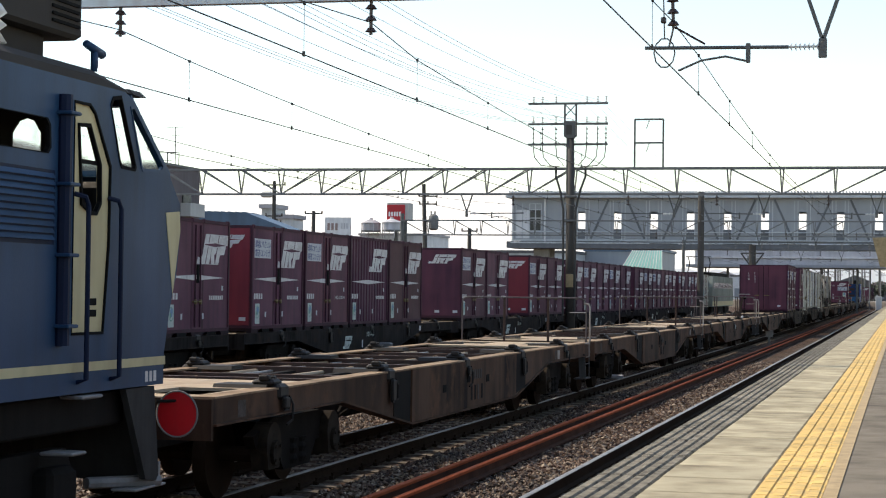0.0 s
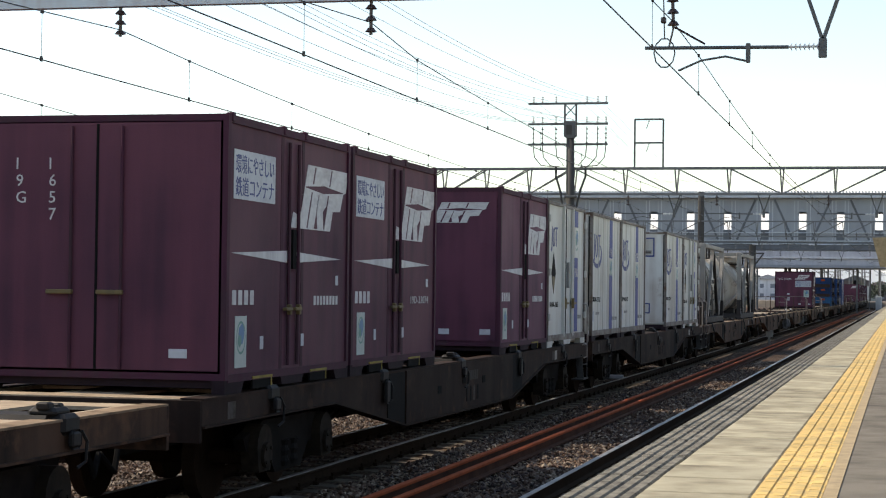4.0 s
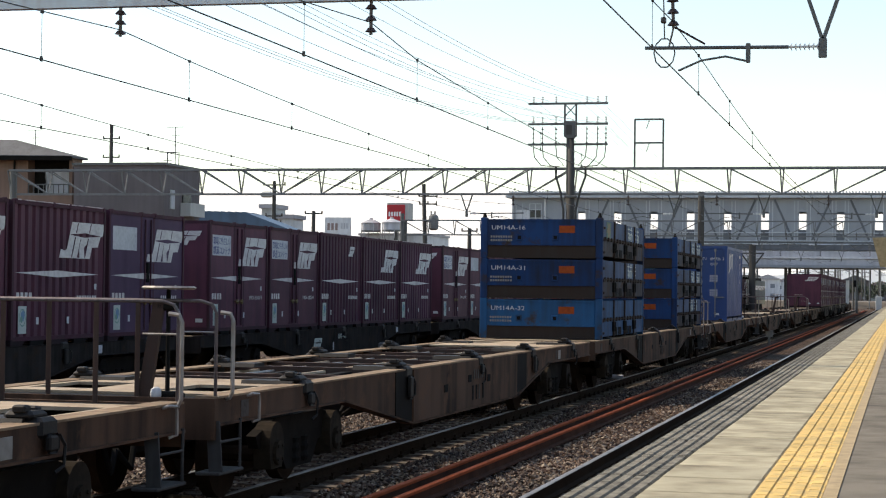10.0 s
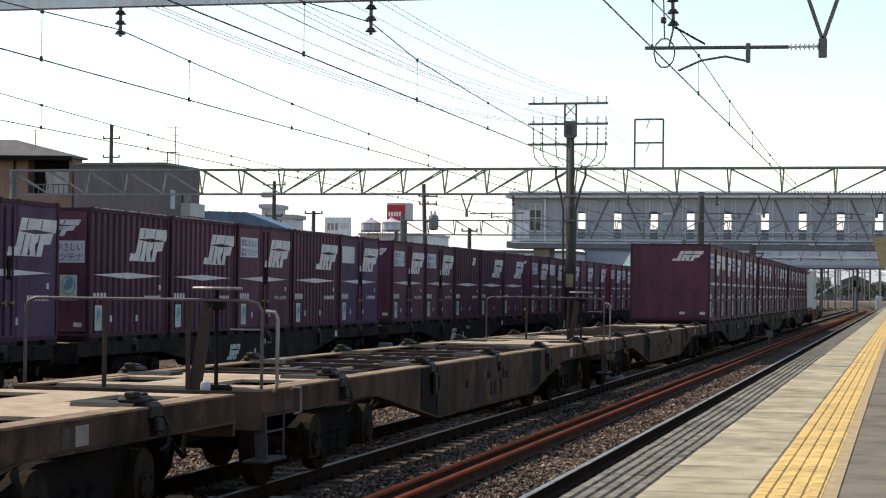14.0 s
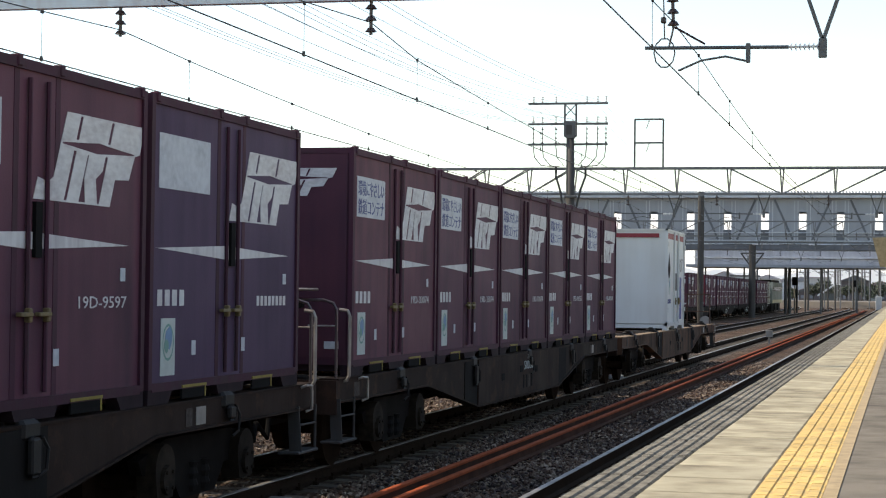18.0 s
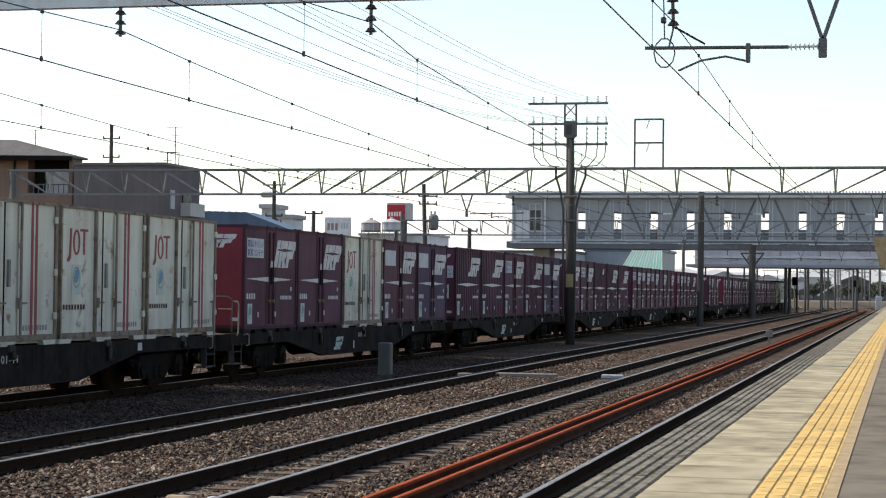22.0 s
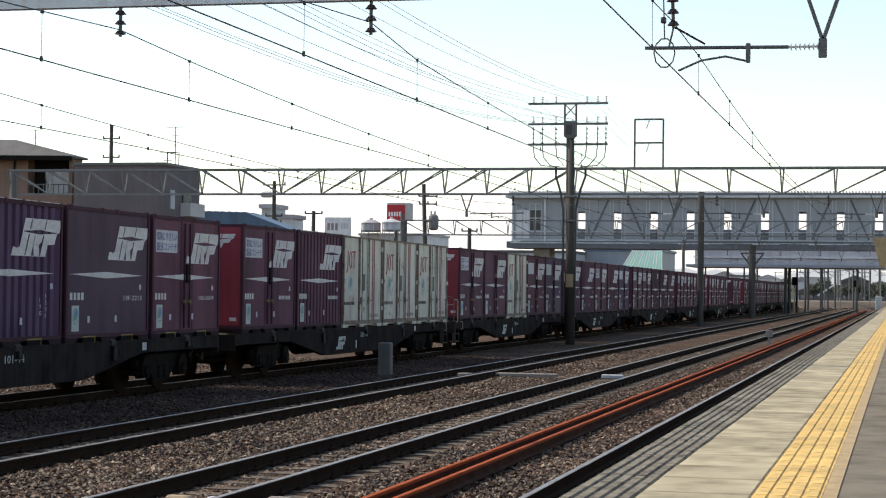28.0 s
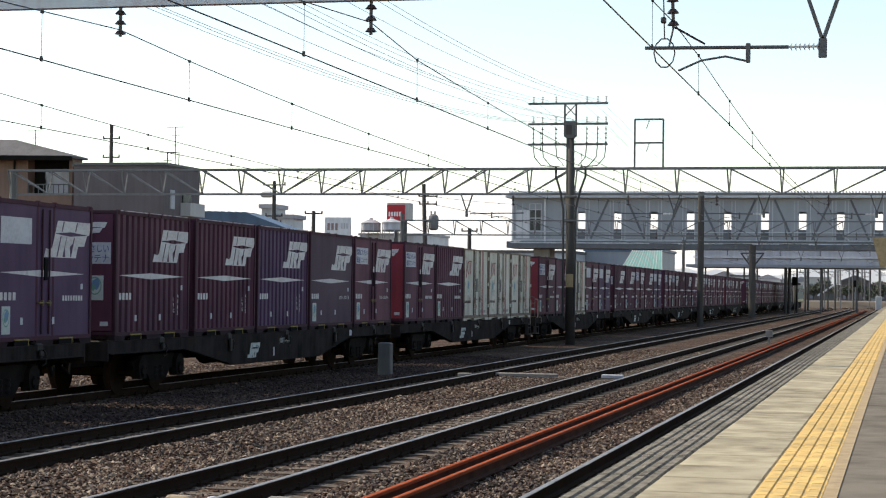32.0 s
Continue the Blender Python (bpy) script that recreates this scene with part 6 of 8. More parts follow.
    f.bev(hw - 0.22, hw - 0.02, -1.60, -1.0, 0.47, 0.49, 0.006)
    f.tube((hw - 0.05, -1.15, 0.48), (hw - 0.05, -1.12, 0.66), 0.03, 6)
    part("end_step", f, "grey_trim", c)
    g = Form()
    g.prism([(1.327 + 0.172 * math.cos(6.283 * i / 32), 0.995 + 0.182 * math.sin(6.283 * i / 32)) for i in range(32)], 1, -0.66, -0.64)
    d = part("marker_disc", g, "discred", c, "round red end marker disc")
    g = Form()
    for i in range(32):
        a0, a1 = 6.283 * i / 32, 6.283 * (i + 1) / 32
        g.tube((1.327 + 0.172 * math.cos(a0), -0.66, 0.995 + 0.182 * math.sin(a0)), (1.327 + 0.172 * math.cos(a1), -0.66, 0.995 + 0.182 * math.sin(a1)), 0.008, 5, caps=False)
    part("disc_rim", g, "grey_trim", d)
    g = Form()
    g.tube((1.327, -0.63, 0.85), (1.327, -0.63, 1.15), 0.014, 6)
    g.tube((1.327, -0.63, 1.10), (1.20, -0.80, 1.10), 0.014, 6)
    part("disc_stem", g, "dark", d)
    return c


# ---- the trains ----
def near_gap(n, t):
    u = t - 9.0
    return -46.60 + 20.4 * n - 20.268 * u + 0.02329 * u * u + 0.000846 * u ** 3


SPEED = [(0.0, 4.08), (2.0, 4.02), (8.5, 3.70), (13.5, 3.66), (22.0, 3.49), (32.0, 3.48)]


def far_way(t):
    """Distance that the slow train has gone at t seconds."""
    s = 0.0
    for (a, va), (b, vb) in zip(SPEED[:-1], SPEED[1:]):
        e = min(t, b)
        if e <= a:
            break
        ve = va + (vb - va) * (e - a) / (b - a)
        s += (va + ve) / 2 * (e - a)
    return s


TIMES = [0.0, 1.5, 3, 4.5, 6, 7.5, 9, 10.5, 12, 13.5, 15, 16.5, 18, 19.5, 21, 24, 28, 32]
NEAR_X, FAR_X = TRACKS["near"][0], TRACKS["far"][0]
NEAR_TRAIN, FAR_TRAIN = [], []

R19 = dict(label="maroon steel rail freight container with pale slogan panel and white stripe")
flat_sign = base_container("flat", "maroon", "sign", number="19D-33074", **R19)
flat_a = base_container("flat", "maroon", "sign", number="19D-17579", **R19)
flat_b = base_container("flat", "violet", "", number="19D-4221", label="faded violet freight container without a panel")
flat_c = base_container("flat", "maroon", "sign", number="19D-14355", **R19)
flat_d = base_container("flat", "maroon", "sign", number="19D-9597", **R19)
flat_plain = base_container("flat", "maroon", "", label="maroon steel rail freight container with white stripe")
flat_blank = base_container("flat", "maroon", "blank", number="19D-6630", label="maroon freight container with blank faded panel")
flat_violet = base_container("flat", "violet", "blank", label="faded violet rail freight container with white stripe")
flat_small = base_container("flat", "maroon", "", small=True, label="maroon freight container with a small white mark")
flat_brown = base_container("flat", "brown", "", label="faded brown rail freight container with white stripe")
flat_red = base_container("flat", "maroon", "sign", endcol="redend", label="maroon freight container with bright red end wall")
rib = base_container("rib", "maroon_rib", "", label="ribbed maroon rail freight container")
rib_small = base_container("rib", "maroon_rib", "", small=True, label="ribbed maroon container with a small mark")
rib_4783 = base_container("rib", "maroon_rib", "", number="19G 4783", endsign=True, label="ribbed maroon container with slogan sign on its end")
rib_4732 = base_container("rib", "maroon", "", number="19G 4732", label="ribbed purple-maroon container with upright number")
rib_1591 = base_container("rib", "violet", "", number="19G 1591", label="ribbed faded violet rail freight container")
flat_2213 = base_container("panel", "violet_grey", "", number="19F-2213", label="smooth faded grey-violet freight container with stains")
rib_sign = base_container("rib", "maroon_rib", "", endsign=True, label="ribbed maroon container with slogan sign on its end")
rib_15760 = base_container("rib", "maroon_rib", "", endsign=True, endnumber="19G-15760", label="single ribbed maroon container with slogan and green sticker on its end")
flat_1657 = base_container("flat", "maroon", "sign", endnumber="19G 1657", endlogo=False, label="maroon container with upright white number on its end")
jot_blue = base_reefer("blue", "white insulated container with blue stripes and brass handles", endnumber="21212")
jot_swoosh = base_reefer("swoosh", "white insulated container with blue stripe and curved blue mark", endnumber="21212")
jot_red = base_reefer("red", "cream insulated container with red double stripes and rust spots")
ur20 = base_reefer("plain", "clean white square insulated container with red top stripe")
tanks = [base_tank("cream tank container in a grey open frame", s) for s in ("UT10C-5065", "UT10C-5060")]
boxes = [base_openbox("worn blue low open box in a stack of three", s, i == 0, (0, 3, 4, 5, 5, 5)[i], i == 3) for i, s in enumerate(("UM14A-32", "UM14A-31", "UM14A-16", "UM14A-48", "UM14A-49", "UM14A-23"))]
blue20 = base_bluebox()
wagon_a = base_wagon(end="high")
wagon_b = base_wagon(end="low")
wagon_s = base_wagon(end="high", blackish=True)
WAGONS = {
    -4: base_wagon(end="high", number="51355"), 2: base_wagon(end="high", number="51052", caps=True, clean=True), 10: base_wagon(end="high", number="51431", blackish=True),
    12: base_wagon(end="low", number="50068", blackish=True), 13: base_wagon(end="tail"),
}
wagon_g = base_wagon(grey=True, end="none", number="101-44")
wagon_gl = base_wagon(grey=True, end="low", number="101-44")
wagon_gh = base_wagon(grey=True, end="high", number="101-44")
USED = set()
FRESH = set()


def put(base, train, s, x, z=0.0):
    """The base itself the first time, a copy after that; noted with its place along the train."""
    if base in USED and base not in FRESH:
        ob = copy_thing(base, pose(x, s, z))
    else:
        ob = base
        USED.add(base)
        FRESH.discard(base)
    train.append((ob, s, x, z))
    return ob


DECK = 1.075
NEAR_LOADS = {
    -2: (0.24, [(1, flat_1657), (2, flat_sign), (4, flat_plain), (5, jot_blue)]),
    -1: (-0.38, [(1, jot_swoosh), (2, jot_swoosh), (4, jot_swoosh), (5, jot_blue)]),
    3: (0.0, [(3, rib_15760)]),
    10: (0.0, [(1, flat_sign), (2, flat_blank), (3, flat_sign), (4, flat_b), (5, flat_a)]),
    11: (-0.18, [(1, flat_red), (2, flat_sign), (3, flat_small), (4, flat_d), (5, flat_violet)]),
    12: (0.2, [(1, flat_sign), (2, flat_sign), (3, flat_sign), (4, flat_c), (5, flat_sign)]),
    13: (-0.2, [(3, ur20)]),
}
for n in range(-6, 14):
    w = WAGONS[n] if n in WAGONS else wagon_s if n in (-2, -1, 11) else wagon_b if n in (-3, 0, 4, 6, 7, 8, 9) else wagon_a
    s = 20.4 * n
    put(w, NEAR_TRAIN, s, NEAR_X)
    shift, loads = NEAR_LOADS.get(n, (0, ()))
    for k, base in loads:
        put(base, NEAR_TRAIN, s + shift + 0.72 + 3.81 * (k - 1), NEAR_X, DECK)
for n, k, base in ((0, 0, tanks[0]), (0, 1, tanks[1])):
    put(base, NEAR_TRAIN, 20.4 * n + (0.78 if k == 0 else 13.55), NEAR_X, DECK)
for k in (0, 1):
    for i in range(3):
        put(boxes[k * 3 + i], NEAR_TRAIN, 20.4 * 5 + (1.20 if k == 0 else 13.70), NEAR_X, DECK + 0.797 * i)
put(blue20, NEAR_TRAIN, 20.4 * 6 + 7.72, NEAR_X, DECK)
loco = build_loco()
NEAR_TRAIN.append((loco, -6 * 20.4 + 0.0, NEAR_X, 0.0))

FAR_LOADS = {
    5: [flat_sign, flat_plain, flat_sign, flat_brown, jot_red],
    4: [flat_plain, flat_sign, flat_sign, flat_plain, flat_sign],
    3: [flat_sign, flat_sign, flat_plain, flat_sign, flat_plain],
    2: [flat_sign, flat_plain, None, flat_red, flat_plain],
    1: [flat_red, flat_sign, rib, flat_brown, None],
    0: [flat_sign, flat_blank, flat_sign, flat_plain, flat_plain],
    -1: [flat_sign, flat_sign, rib_small, rib, rib],
    -2: [rib_sign, rib, flat_sign, rib, flat_violet],
    -3: [flat_red, flat_plain, jot_red, flat_blank, flat_violet],
    -4: [flat_red, rib, jot_red, jot_red, jot_red],
    -5: [rib_4783, rib_4732, rib_1591, flat_2213, flat_sign],
    -6: [flat_plain, flat_sign, flat_plain, flat_sign, flat_violet],
}
FAR_Z = -0.08
FAR_SLIP = {(-5, 0): -0.16, (-6, 4): 0.24, (-3, 0): 0.32, (-3, 1): 0.25, (-3, 2): 0.25, (-3, 3): 0.22, (-3, 4): 0.18}
DULL = {}


def dull_base(base):
    """The same container with its pocket rims gone dark."""
    if base not in DULL:
        d = DULL[base] = copy_thing(base, pose(FAR_X, 0.0, DECK)) if base in USED else base
        USED.add(d)
        FRESH.add(d)
        for pk in d.children:
            if pk.name.startswith("fork_pocket"):
                for rim in pk.children:
                    bpy.data.objects.remove(rim)
    return DULL[base]


for n, loads in FAR_LOADS.items():
    s = 19.3 + 20.7 * n
    put({-3: wagon_gl, -4: wagon_gh}.get(n, wagon_g), FAR_TRAIN, s - 0.85, FAR_X, FAR_Z)
    for k, base in enumerate(loads):
        if base:
            put(dull_base(base) if n > -5 else base, FAR_TRAIN, s + 3.88 * k + FAR_SLIP.get((n, k), 0.0), FAR_X, DECK + FAR_Z - 0.02)


def far_loco():
    c = thing("electric_locomotive", "green and grey electric locomotive leading the slow train", "locomotive")
    f = Form()
    f.prism([(0.0, 1.1), (0.0, 2.6), (0.5, 3.45), (17.5, 3.45), (18.0, 2.6), (18.0, 1.1)], 0, -1.4, 1.4)
    part("body", f, "locogreen", c)
    f = Form()
    f.box(1.4, 1.412, 0.3, 17.7, 1.15, 1.5)
    part("stripe", f, "lococream", c)
    f = Form()
    f.box(-1.1, 1.1, 2.0, 16.0, 3.45, 3.75)
    part("roof", f, "dark", c)
    f = Form()
    f.box(1.4, 1.41, 0.9, 17.1, 2.5, 2.95)
    part("side_window", f, "darkglass", c)
    f = Form()
    f.box(-1.1, 1.1, -0.01, 0.3, 2.62, 3.0)
    part("rear_window", f, "darkglass", c)
    f = Form()
    f.line([(-0.8, 3.0, 3.75), (-0.8, 4.4, 4.5), (-0.8, 3.2, 4.95)], 0.04, 6)
    f.line([(0.8, 3.0, 3.75), (0.8, 4.4, 4.5), (0.8, 3.2, 4.95)], 0.04, 6)
    f.tube((-1.0, 3.2, 4.95), (1.0, 3.2, 4.95), 0.04, 6)
    part("pantograph", f, "dark", c)
    for yc in (3.5, 9.0, 14.5):
        f = Form()
        f.bev(-1.2, 1.2, yc - 1.9, yc + 1.9, 0.25, 1.08, 0.08)
        bg = part("bogie", f, "dark", c)
        for dy in (-1.2, 1.2):
            w = Form()
            for sx in (-1, 1):
                w.lathe([(min(0.5 * sx, 0.63 * sx), 0.5), (max(0.5 * sx, 0.63 * sx), 0.5)], 18, 0, (0, yc + dy, 0.58))
            w.tube((-0.6, yc + dy, 0.58), (0.6, yc + dy, 0.58), 0.08, 8)
            part("wheelset", w, "dark", bg)
    return c


FAR_TRAIN.append((far_loco(), 19.3 + 20.7 * 6 - 0.2, FAR_X, FAR_Z))

# ---- overhead line gear ----
def insulator(parent, p, q, r=0.06, n=4, mat="insul", name="insulator"):
    """A string of sheds from p to q."""
    p, q = Vector(p), Vector(q)
    f = Form()
    f.tube(p, q, r * 0.3, 6)
    d = q - p
    for i in range(n):
        a = p + d * ((i + 0.4) / n)
        e = p + d * ((i + 0.75) / n)
        f.tube(a, e, r * 0.5, 10, r)
    return part(name, f, mat, parent)


def lattice(parent, x0, x1, y, z0, z1, step, mat, depth=0.5, name="beam"):
    """A triangular lattice beam across the tracks: one low chord and two upper ones."""
    f = Form()
    f.bar((x0, y, z0), (x1, y, z0), 0.11, 0.09)
    part("lower_chord", f, mat, parent)
    for s in (-1, 1):
        f = Form()
        f.bar((x0, y + s * depth / 2, z1), (x1, y + s * depth / 2, z1), 0.09, 0.08)
        part("upper_chord", f, mat, parent)
    n = max(2, round((x1 - x0) / step))
    w = (x1 - x0) / n
    for i in range(n + 1):
        x = x0 + i * w
        f = Form()
        for s in (-1, 1):
            f.bar((x, y, z0), (x + s * 0.06, y + s * depth / 2, z1), 0.05, 0.05)
        part("strut", f, mat, parent)
        if i < n:
            f = Form()
            left = i < n / 2
            a, b_ = (x, x + w) if left else (x + w, x)
            for s in (-1, 1):
                f.bar((a, y + s * depth / 2, z1), (b_, y, z0), 0.05, 0.05)
            part("diagonal", f, mat, parent)
    return parent


def hanger(parent, x, y, z1, z0, mat):
    """A V bracket below the beam with its plate."""
    f = Form()
    f.bar((x - 0.24, y, z1), (x, y, z0 + 0.22), 0.055, 0.05)
    f.bar((x + 0.24, y, z1), (x, y, z0 + 0.22), 0.055, 0.05)
    f.bev(x - 0.055, x + 0.055, y - 0.03, y + 0.03, z0, z0 + 0.26, 0.01)
    return part("v_bracket", f, mat, parent)


def cantilever(parent, x, y, zc, side=1):
    """Steady arm assembly for one wire at x; the tube runs to a bracket on its side."""
    f = Form()
    xe = x + side * 1.9
    f.tube((x - side * 0.45, y, zc + 0.32), (xe - side * 0.45, y, zc + 0.30), 0.024, 8)
    part("tube", f, "gantrydark", parent)
    insulator(parent, (xe - side * 0.45, y, zc + 0.30), (xe - side * 0.05, y, zc + 0.30), 0.055, 7, "porcelain")
    f = Form()
    xb = x + side * 0.92
    f.bev(xb - 0.03, xb + 0.03, y - 0.03, y + 0.03, zc + 0.10, zc + 0.36, 0.008)
    pts = [(xb, y, zc + 0.12), (x + side * 0.62, y, zc + 0.19), (x + side * 0.30, y, zc + 0.14), (x, y, zc + 0.01)]
    f.line(pts, 0.016, 6)
    part("steady_arm", f, "gantrydark", parent)


GAN1 = 25.0
g1 = thing("catenary_gantry", "pale steel overhead-line gantry across the tracks", "gantry", "overhead-line gantries")
f = Form()
f.bar((-20.0, GAN1, 6.10), (2.6, GAN1, 6.10), 0.16, 0.15)
part("lower_chord", f, "gantry1", g1)
f = Form()
f.bar((-20.0, GAN1, 7.0), (2.6, GAN1, 7.0), 0.14, 0.12)
part("upper_chord", f, "gantry1", g1)
for i in range(22):
    x = -19.8 + i * 1.03
    f = Form()
    f.bar((x, GAN1, 6.15), (x + (0.5 if i % 2 else -0.5), GAN1, 7.0), 0.07, 0.07)
    part("diagonal", f, "gantry1", g1)
for x in (-20.0, 2.6):
    f = Form()
    f.bev(x - 0.16, x + 0.16, GAN1 - 0.16, GAN1 + 0.16, -0.3 if x < 0 else 1.05, 7.1, 0.03)
    part("post", f, "gantry1", g1)
for x, z in ((-10.96, 5.60), (-7.21, 5.55)):
    insulator(g1, (x, GAN1, 6.03), (x, GAN1, z), 0.085, 3)
insulator(g1, (-3.02, GAN1, 6.03), (-3.0, GAN1, 5.55), 0.085, 3)
hanger(g1, -1.04, GAN1, 6.05, 5.12, "gantrydark")
cantilever(g1, -2.93, GAN1, 4.97)
f = Form()
f.line([(-3.0, GAN1, 5.56), (-3.06, GAN1, 5.30)], 0.014, 6)
f.line([(-2.98, GAN1, 5.56), (-2.58, GAN1, 5.33)], 0.016, 6)
for i in range(10):
    a0, a1 = 6.283 * i / 10, 6.283 * (i + 1) / 10
    f.tube((-3.12 + 0.14 * math.cos(a0), GAN1, 5.22 + 0.20 * math.sin(a0)), (-3.12 + 0.14 * math.cos(a1), GAN1, 5.22 + 0.20 * math.sin(a1)), 0.010, 5)
f.line([(-3.12, GAN1, 5.42), (-3.14, GAN1, 6.0)], 0.010, 5)
f.bev(-3.17, -3.10, GAN1 - 0.04, GAN1 + 0.04, 5.62, 5.70, 0.01)
part("wire_hanger", f, "insul", g1, "dark hanger loop")

GAN2 = 77.0
g2 = thing("catenary_gantry", "long triangular lattice gantry of grey steel", "gantry", "overhead-line gantries")
lattice(g2, -38.9, -13.4, GAN2, 6.08, 7.14, 1.81, "gantry")
lattice(g2, -13.3, 1.6, GAN2, 6.08, 7.14, 2.1, "gantry")
for x, zz in ((-38.8, -0.3), (1.6, 1.05)):
    f = Form()
    f.tube((x, GAN2, zz), (x, GAN2, 7.2), 0.16, 10)
    part("post", f, "gantrydark", g2)
fr = Form()
for x in (-10.80, -9.62):
    fr.bar((x, GAN2, 7.1), (x, GAN2, 9.17), 0.07, 0.07)
for z in (8.20, 9.17):
    fr.bar((-10.80, GAN2, z), (-9.62, GAN2, z), 0.07, 0.07)
tf = part("top_frame", fr, "gantrydark", g2, "upright steel frame on the beam")
for z in (8.17, 9.13):
    insulator(tf, (-10.2, GAN2, z), (-10.32, GAN2, z - 0.34), 0.035, 4)

pole = thing("utility_pole", "dark trackside pole with three cross-arms and hanging cables", "pole")
f = Form()
f.tube((-13.36, GAN2 - 0.35, -0.2), (-13.44, GAN2 - 0.35, 8.5), 0.205, 14, 0.165)
part("shaft", f, "polec", pole, smooth=True)
f = Form()
f.prism([(-13.68, 8.50), (-13.60, 8.38), (-13.28, 8.38), (-13.20, 8.50), (-13.20, 9.10), (-13.68, 9.10)], 1, GAN2 - 0.55, GAN2 - 0.20)
sb_ = part("switch_box", f, "gantrydark", pole)
f = Form()
f.box(-13.58, -13.34, GAN2 - 0.57, GAN2 - 0.55, 8.52, 8.92)
part("box_door", f, "polec", sb_)
f = Form()
for x in (-13.68, -13.20):
    f.bar((x, GAN2 - 0.35, 8.45), (x, GAN2 - 0.35, 9.85), 0.07, 0.07)
f.bar((-13.68, GAN2 - 0.35, 9.3), (-13.2, GAN2 - 0.35, 9.8), 0.04, 0.04)
f.bar((-13.2, GAN2 - 0.35, 9.3), (-13.68, GAN2 - 0.35, 9.8), 0.04, 0.04)
part("head_frame", f, "gantrydark", pole)
ARMX = (-15.0, -14.62, -14.05, -12.75, -12.3, -11.95)
for z in (9.83, 8.98, 8.13):
    f = Form()
    f.bar((-15.22, GAN2 - 0.35, z), (-11.87, GAN2 - 0.35, z), 0.08, 0.09)
    arm = part("cross_arm", f, "gantrydark", pole)
    for x in ARMX if z > 8.5 else ():
        insulator(arm, (x, GAN2 - 0.35, z + 0.02), (x, GAN2 - 0.35, z + 0.30), 0.06, 3, "porcelain")
    if z < 8.5:
        for x in ARMX:
            insulator(arm, (x, GAN2 - 0.35, z + 0.75), (x, GAN2 - 0.35, z), 0.05, 4, "insul")
for x in ARMX:
    f = Form()
    s = 1 if x > -13.4 else -1
    f.line([(x, GAN2 - 0.35, 8.1), (x + s * -0.05, GAN2 - 0.35, 7.6), (x - s * 0.35, GAN2 - 0.35, 7.25), (-13.4 + s * 0.62, GAN2 - 0.4, 7.2)], 0.022, 6)
    part("drop_cable", f, "wire", pole)
for s in (-1, 1):
    f = Form()
    f.line([(-13.4 + s * 0.62, GAN2 - 0.4, 7.22), (-13.4 + s * 0.62, GAN2 - 0.4, 6.8), (-13.4 + s * 0.42, GAN2 - 0.5, 6.2), (-13.4 + s * 0.26, GAN2 - 0.6, 5.4), (-13.4 + s * 0.24, GAN2 - 0.6, 1.0)], 0.05, 7)
    part("cable_pipe", f, "wire", pole)
f = Form()
f.bev(-13.52, -13.22, GAN2 - 0.64, GAN2 - 0.55, 2.2, 2.75, 0.01)
part("warning_plate", f, "ochre", pole, "faded yellow plate")
for z in (4.9, 5.9):
    f = Form()
    f.bev(-13.62, -13.1, GAN2 - 0.66, GAN2 - 0.5, z, z + 0.1, 0.02)
    part("band", f, "gantrydark", pole)

GANTRIES = [(GAN1, 0), (GAN2, 0), (124.0, 1), (176.0, 1), (222.0, 1), (268.0, 1)]
for y, far in GANTRIES:
    if far:
        g = thing("catenary_gantry", "distant lattice gantry over the tracks", "gantry", "overhead-line gantries")
        if y < 150:
            lattice(g, -33.35, 1.8, y, 5.80, 6.78, 1.85, "gantry", 0.3)
        else:
            lattice(g, -20.0, 1.8, y, 6.08, 6.9, 2.4, "gantry", 0.4)
        mid = {124.0: (-12.95, 8.7, 0.21), 176.0: (-13.6, 6.6, 0.33)}.get(y, (-12.9, 7.0, 0.15))
        for x, top, r in ((-33.35, 7.25, 0.13) if y < 150 else (-20.0, 7.0, 0.15), mid, (1.8, 7.0, 0.15)):
            f = Form()
            f.tube((x, y, -0.3), (x, y, top), r, 10)
            part("post", f, "polec" if (x, top, r) == mid else "gantrydark", g)
        if y == 176.0:
            f = Form()
            f.bev(-14.7, -12.5, y - 0.1, y + 0.1, 5.75, 5.87, 0.02)
            part("bracket_arm", f, "polec", g)
            for s in (-1, 1):
                f = Form()
                f.bar((-13.6 + s * 1.0, y, 5.75), (-13.6 + s * 0.25, y, 4.75), 0.13, 0.13)
                part("bracket_strut", f, "polec", g)
        for x in (-15.9, -11.05, -7.4, -2.93):
            hanger(g, x + 1.9, y, 6.05, 5.12, "gantrydark")
            cantilever(g, x, y, 4.97)
            insulator(g, (x, y, 6.05), (x, y, 5.6), 0.08, 3)
for x in (-15.9, -11.05, -7.4, -2.93):
    hanger(g2, x + 1.9 if x > -15 else x - 2.0, GAN2, 6.05, 5.12, "gantrydark")
    cantilever(g2, x, GAN2, 4.97, 1 if x > -15 else -1)
    insulator(g2, (x, GAN2, 6.05), (x, GAN2, 5.6), 0.08, 3)


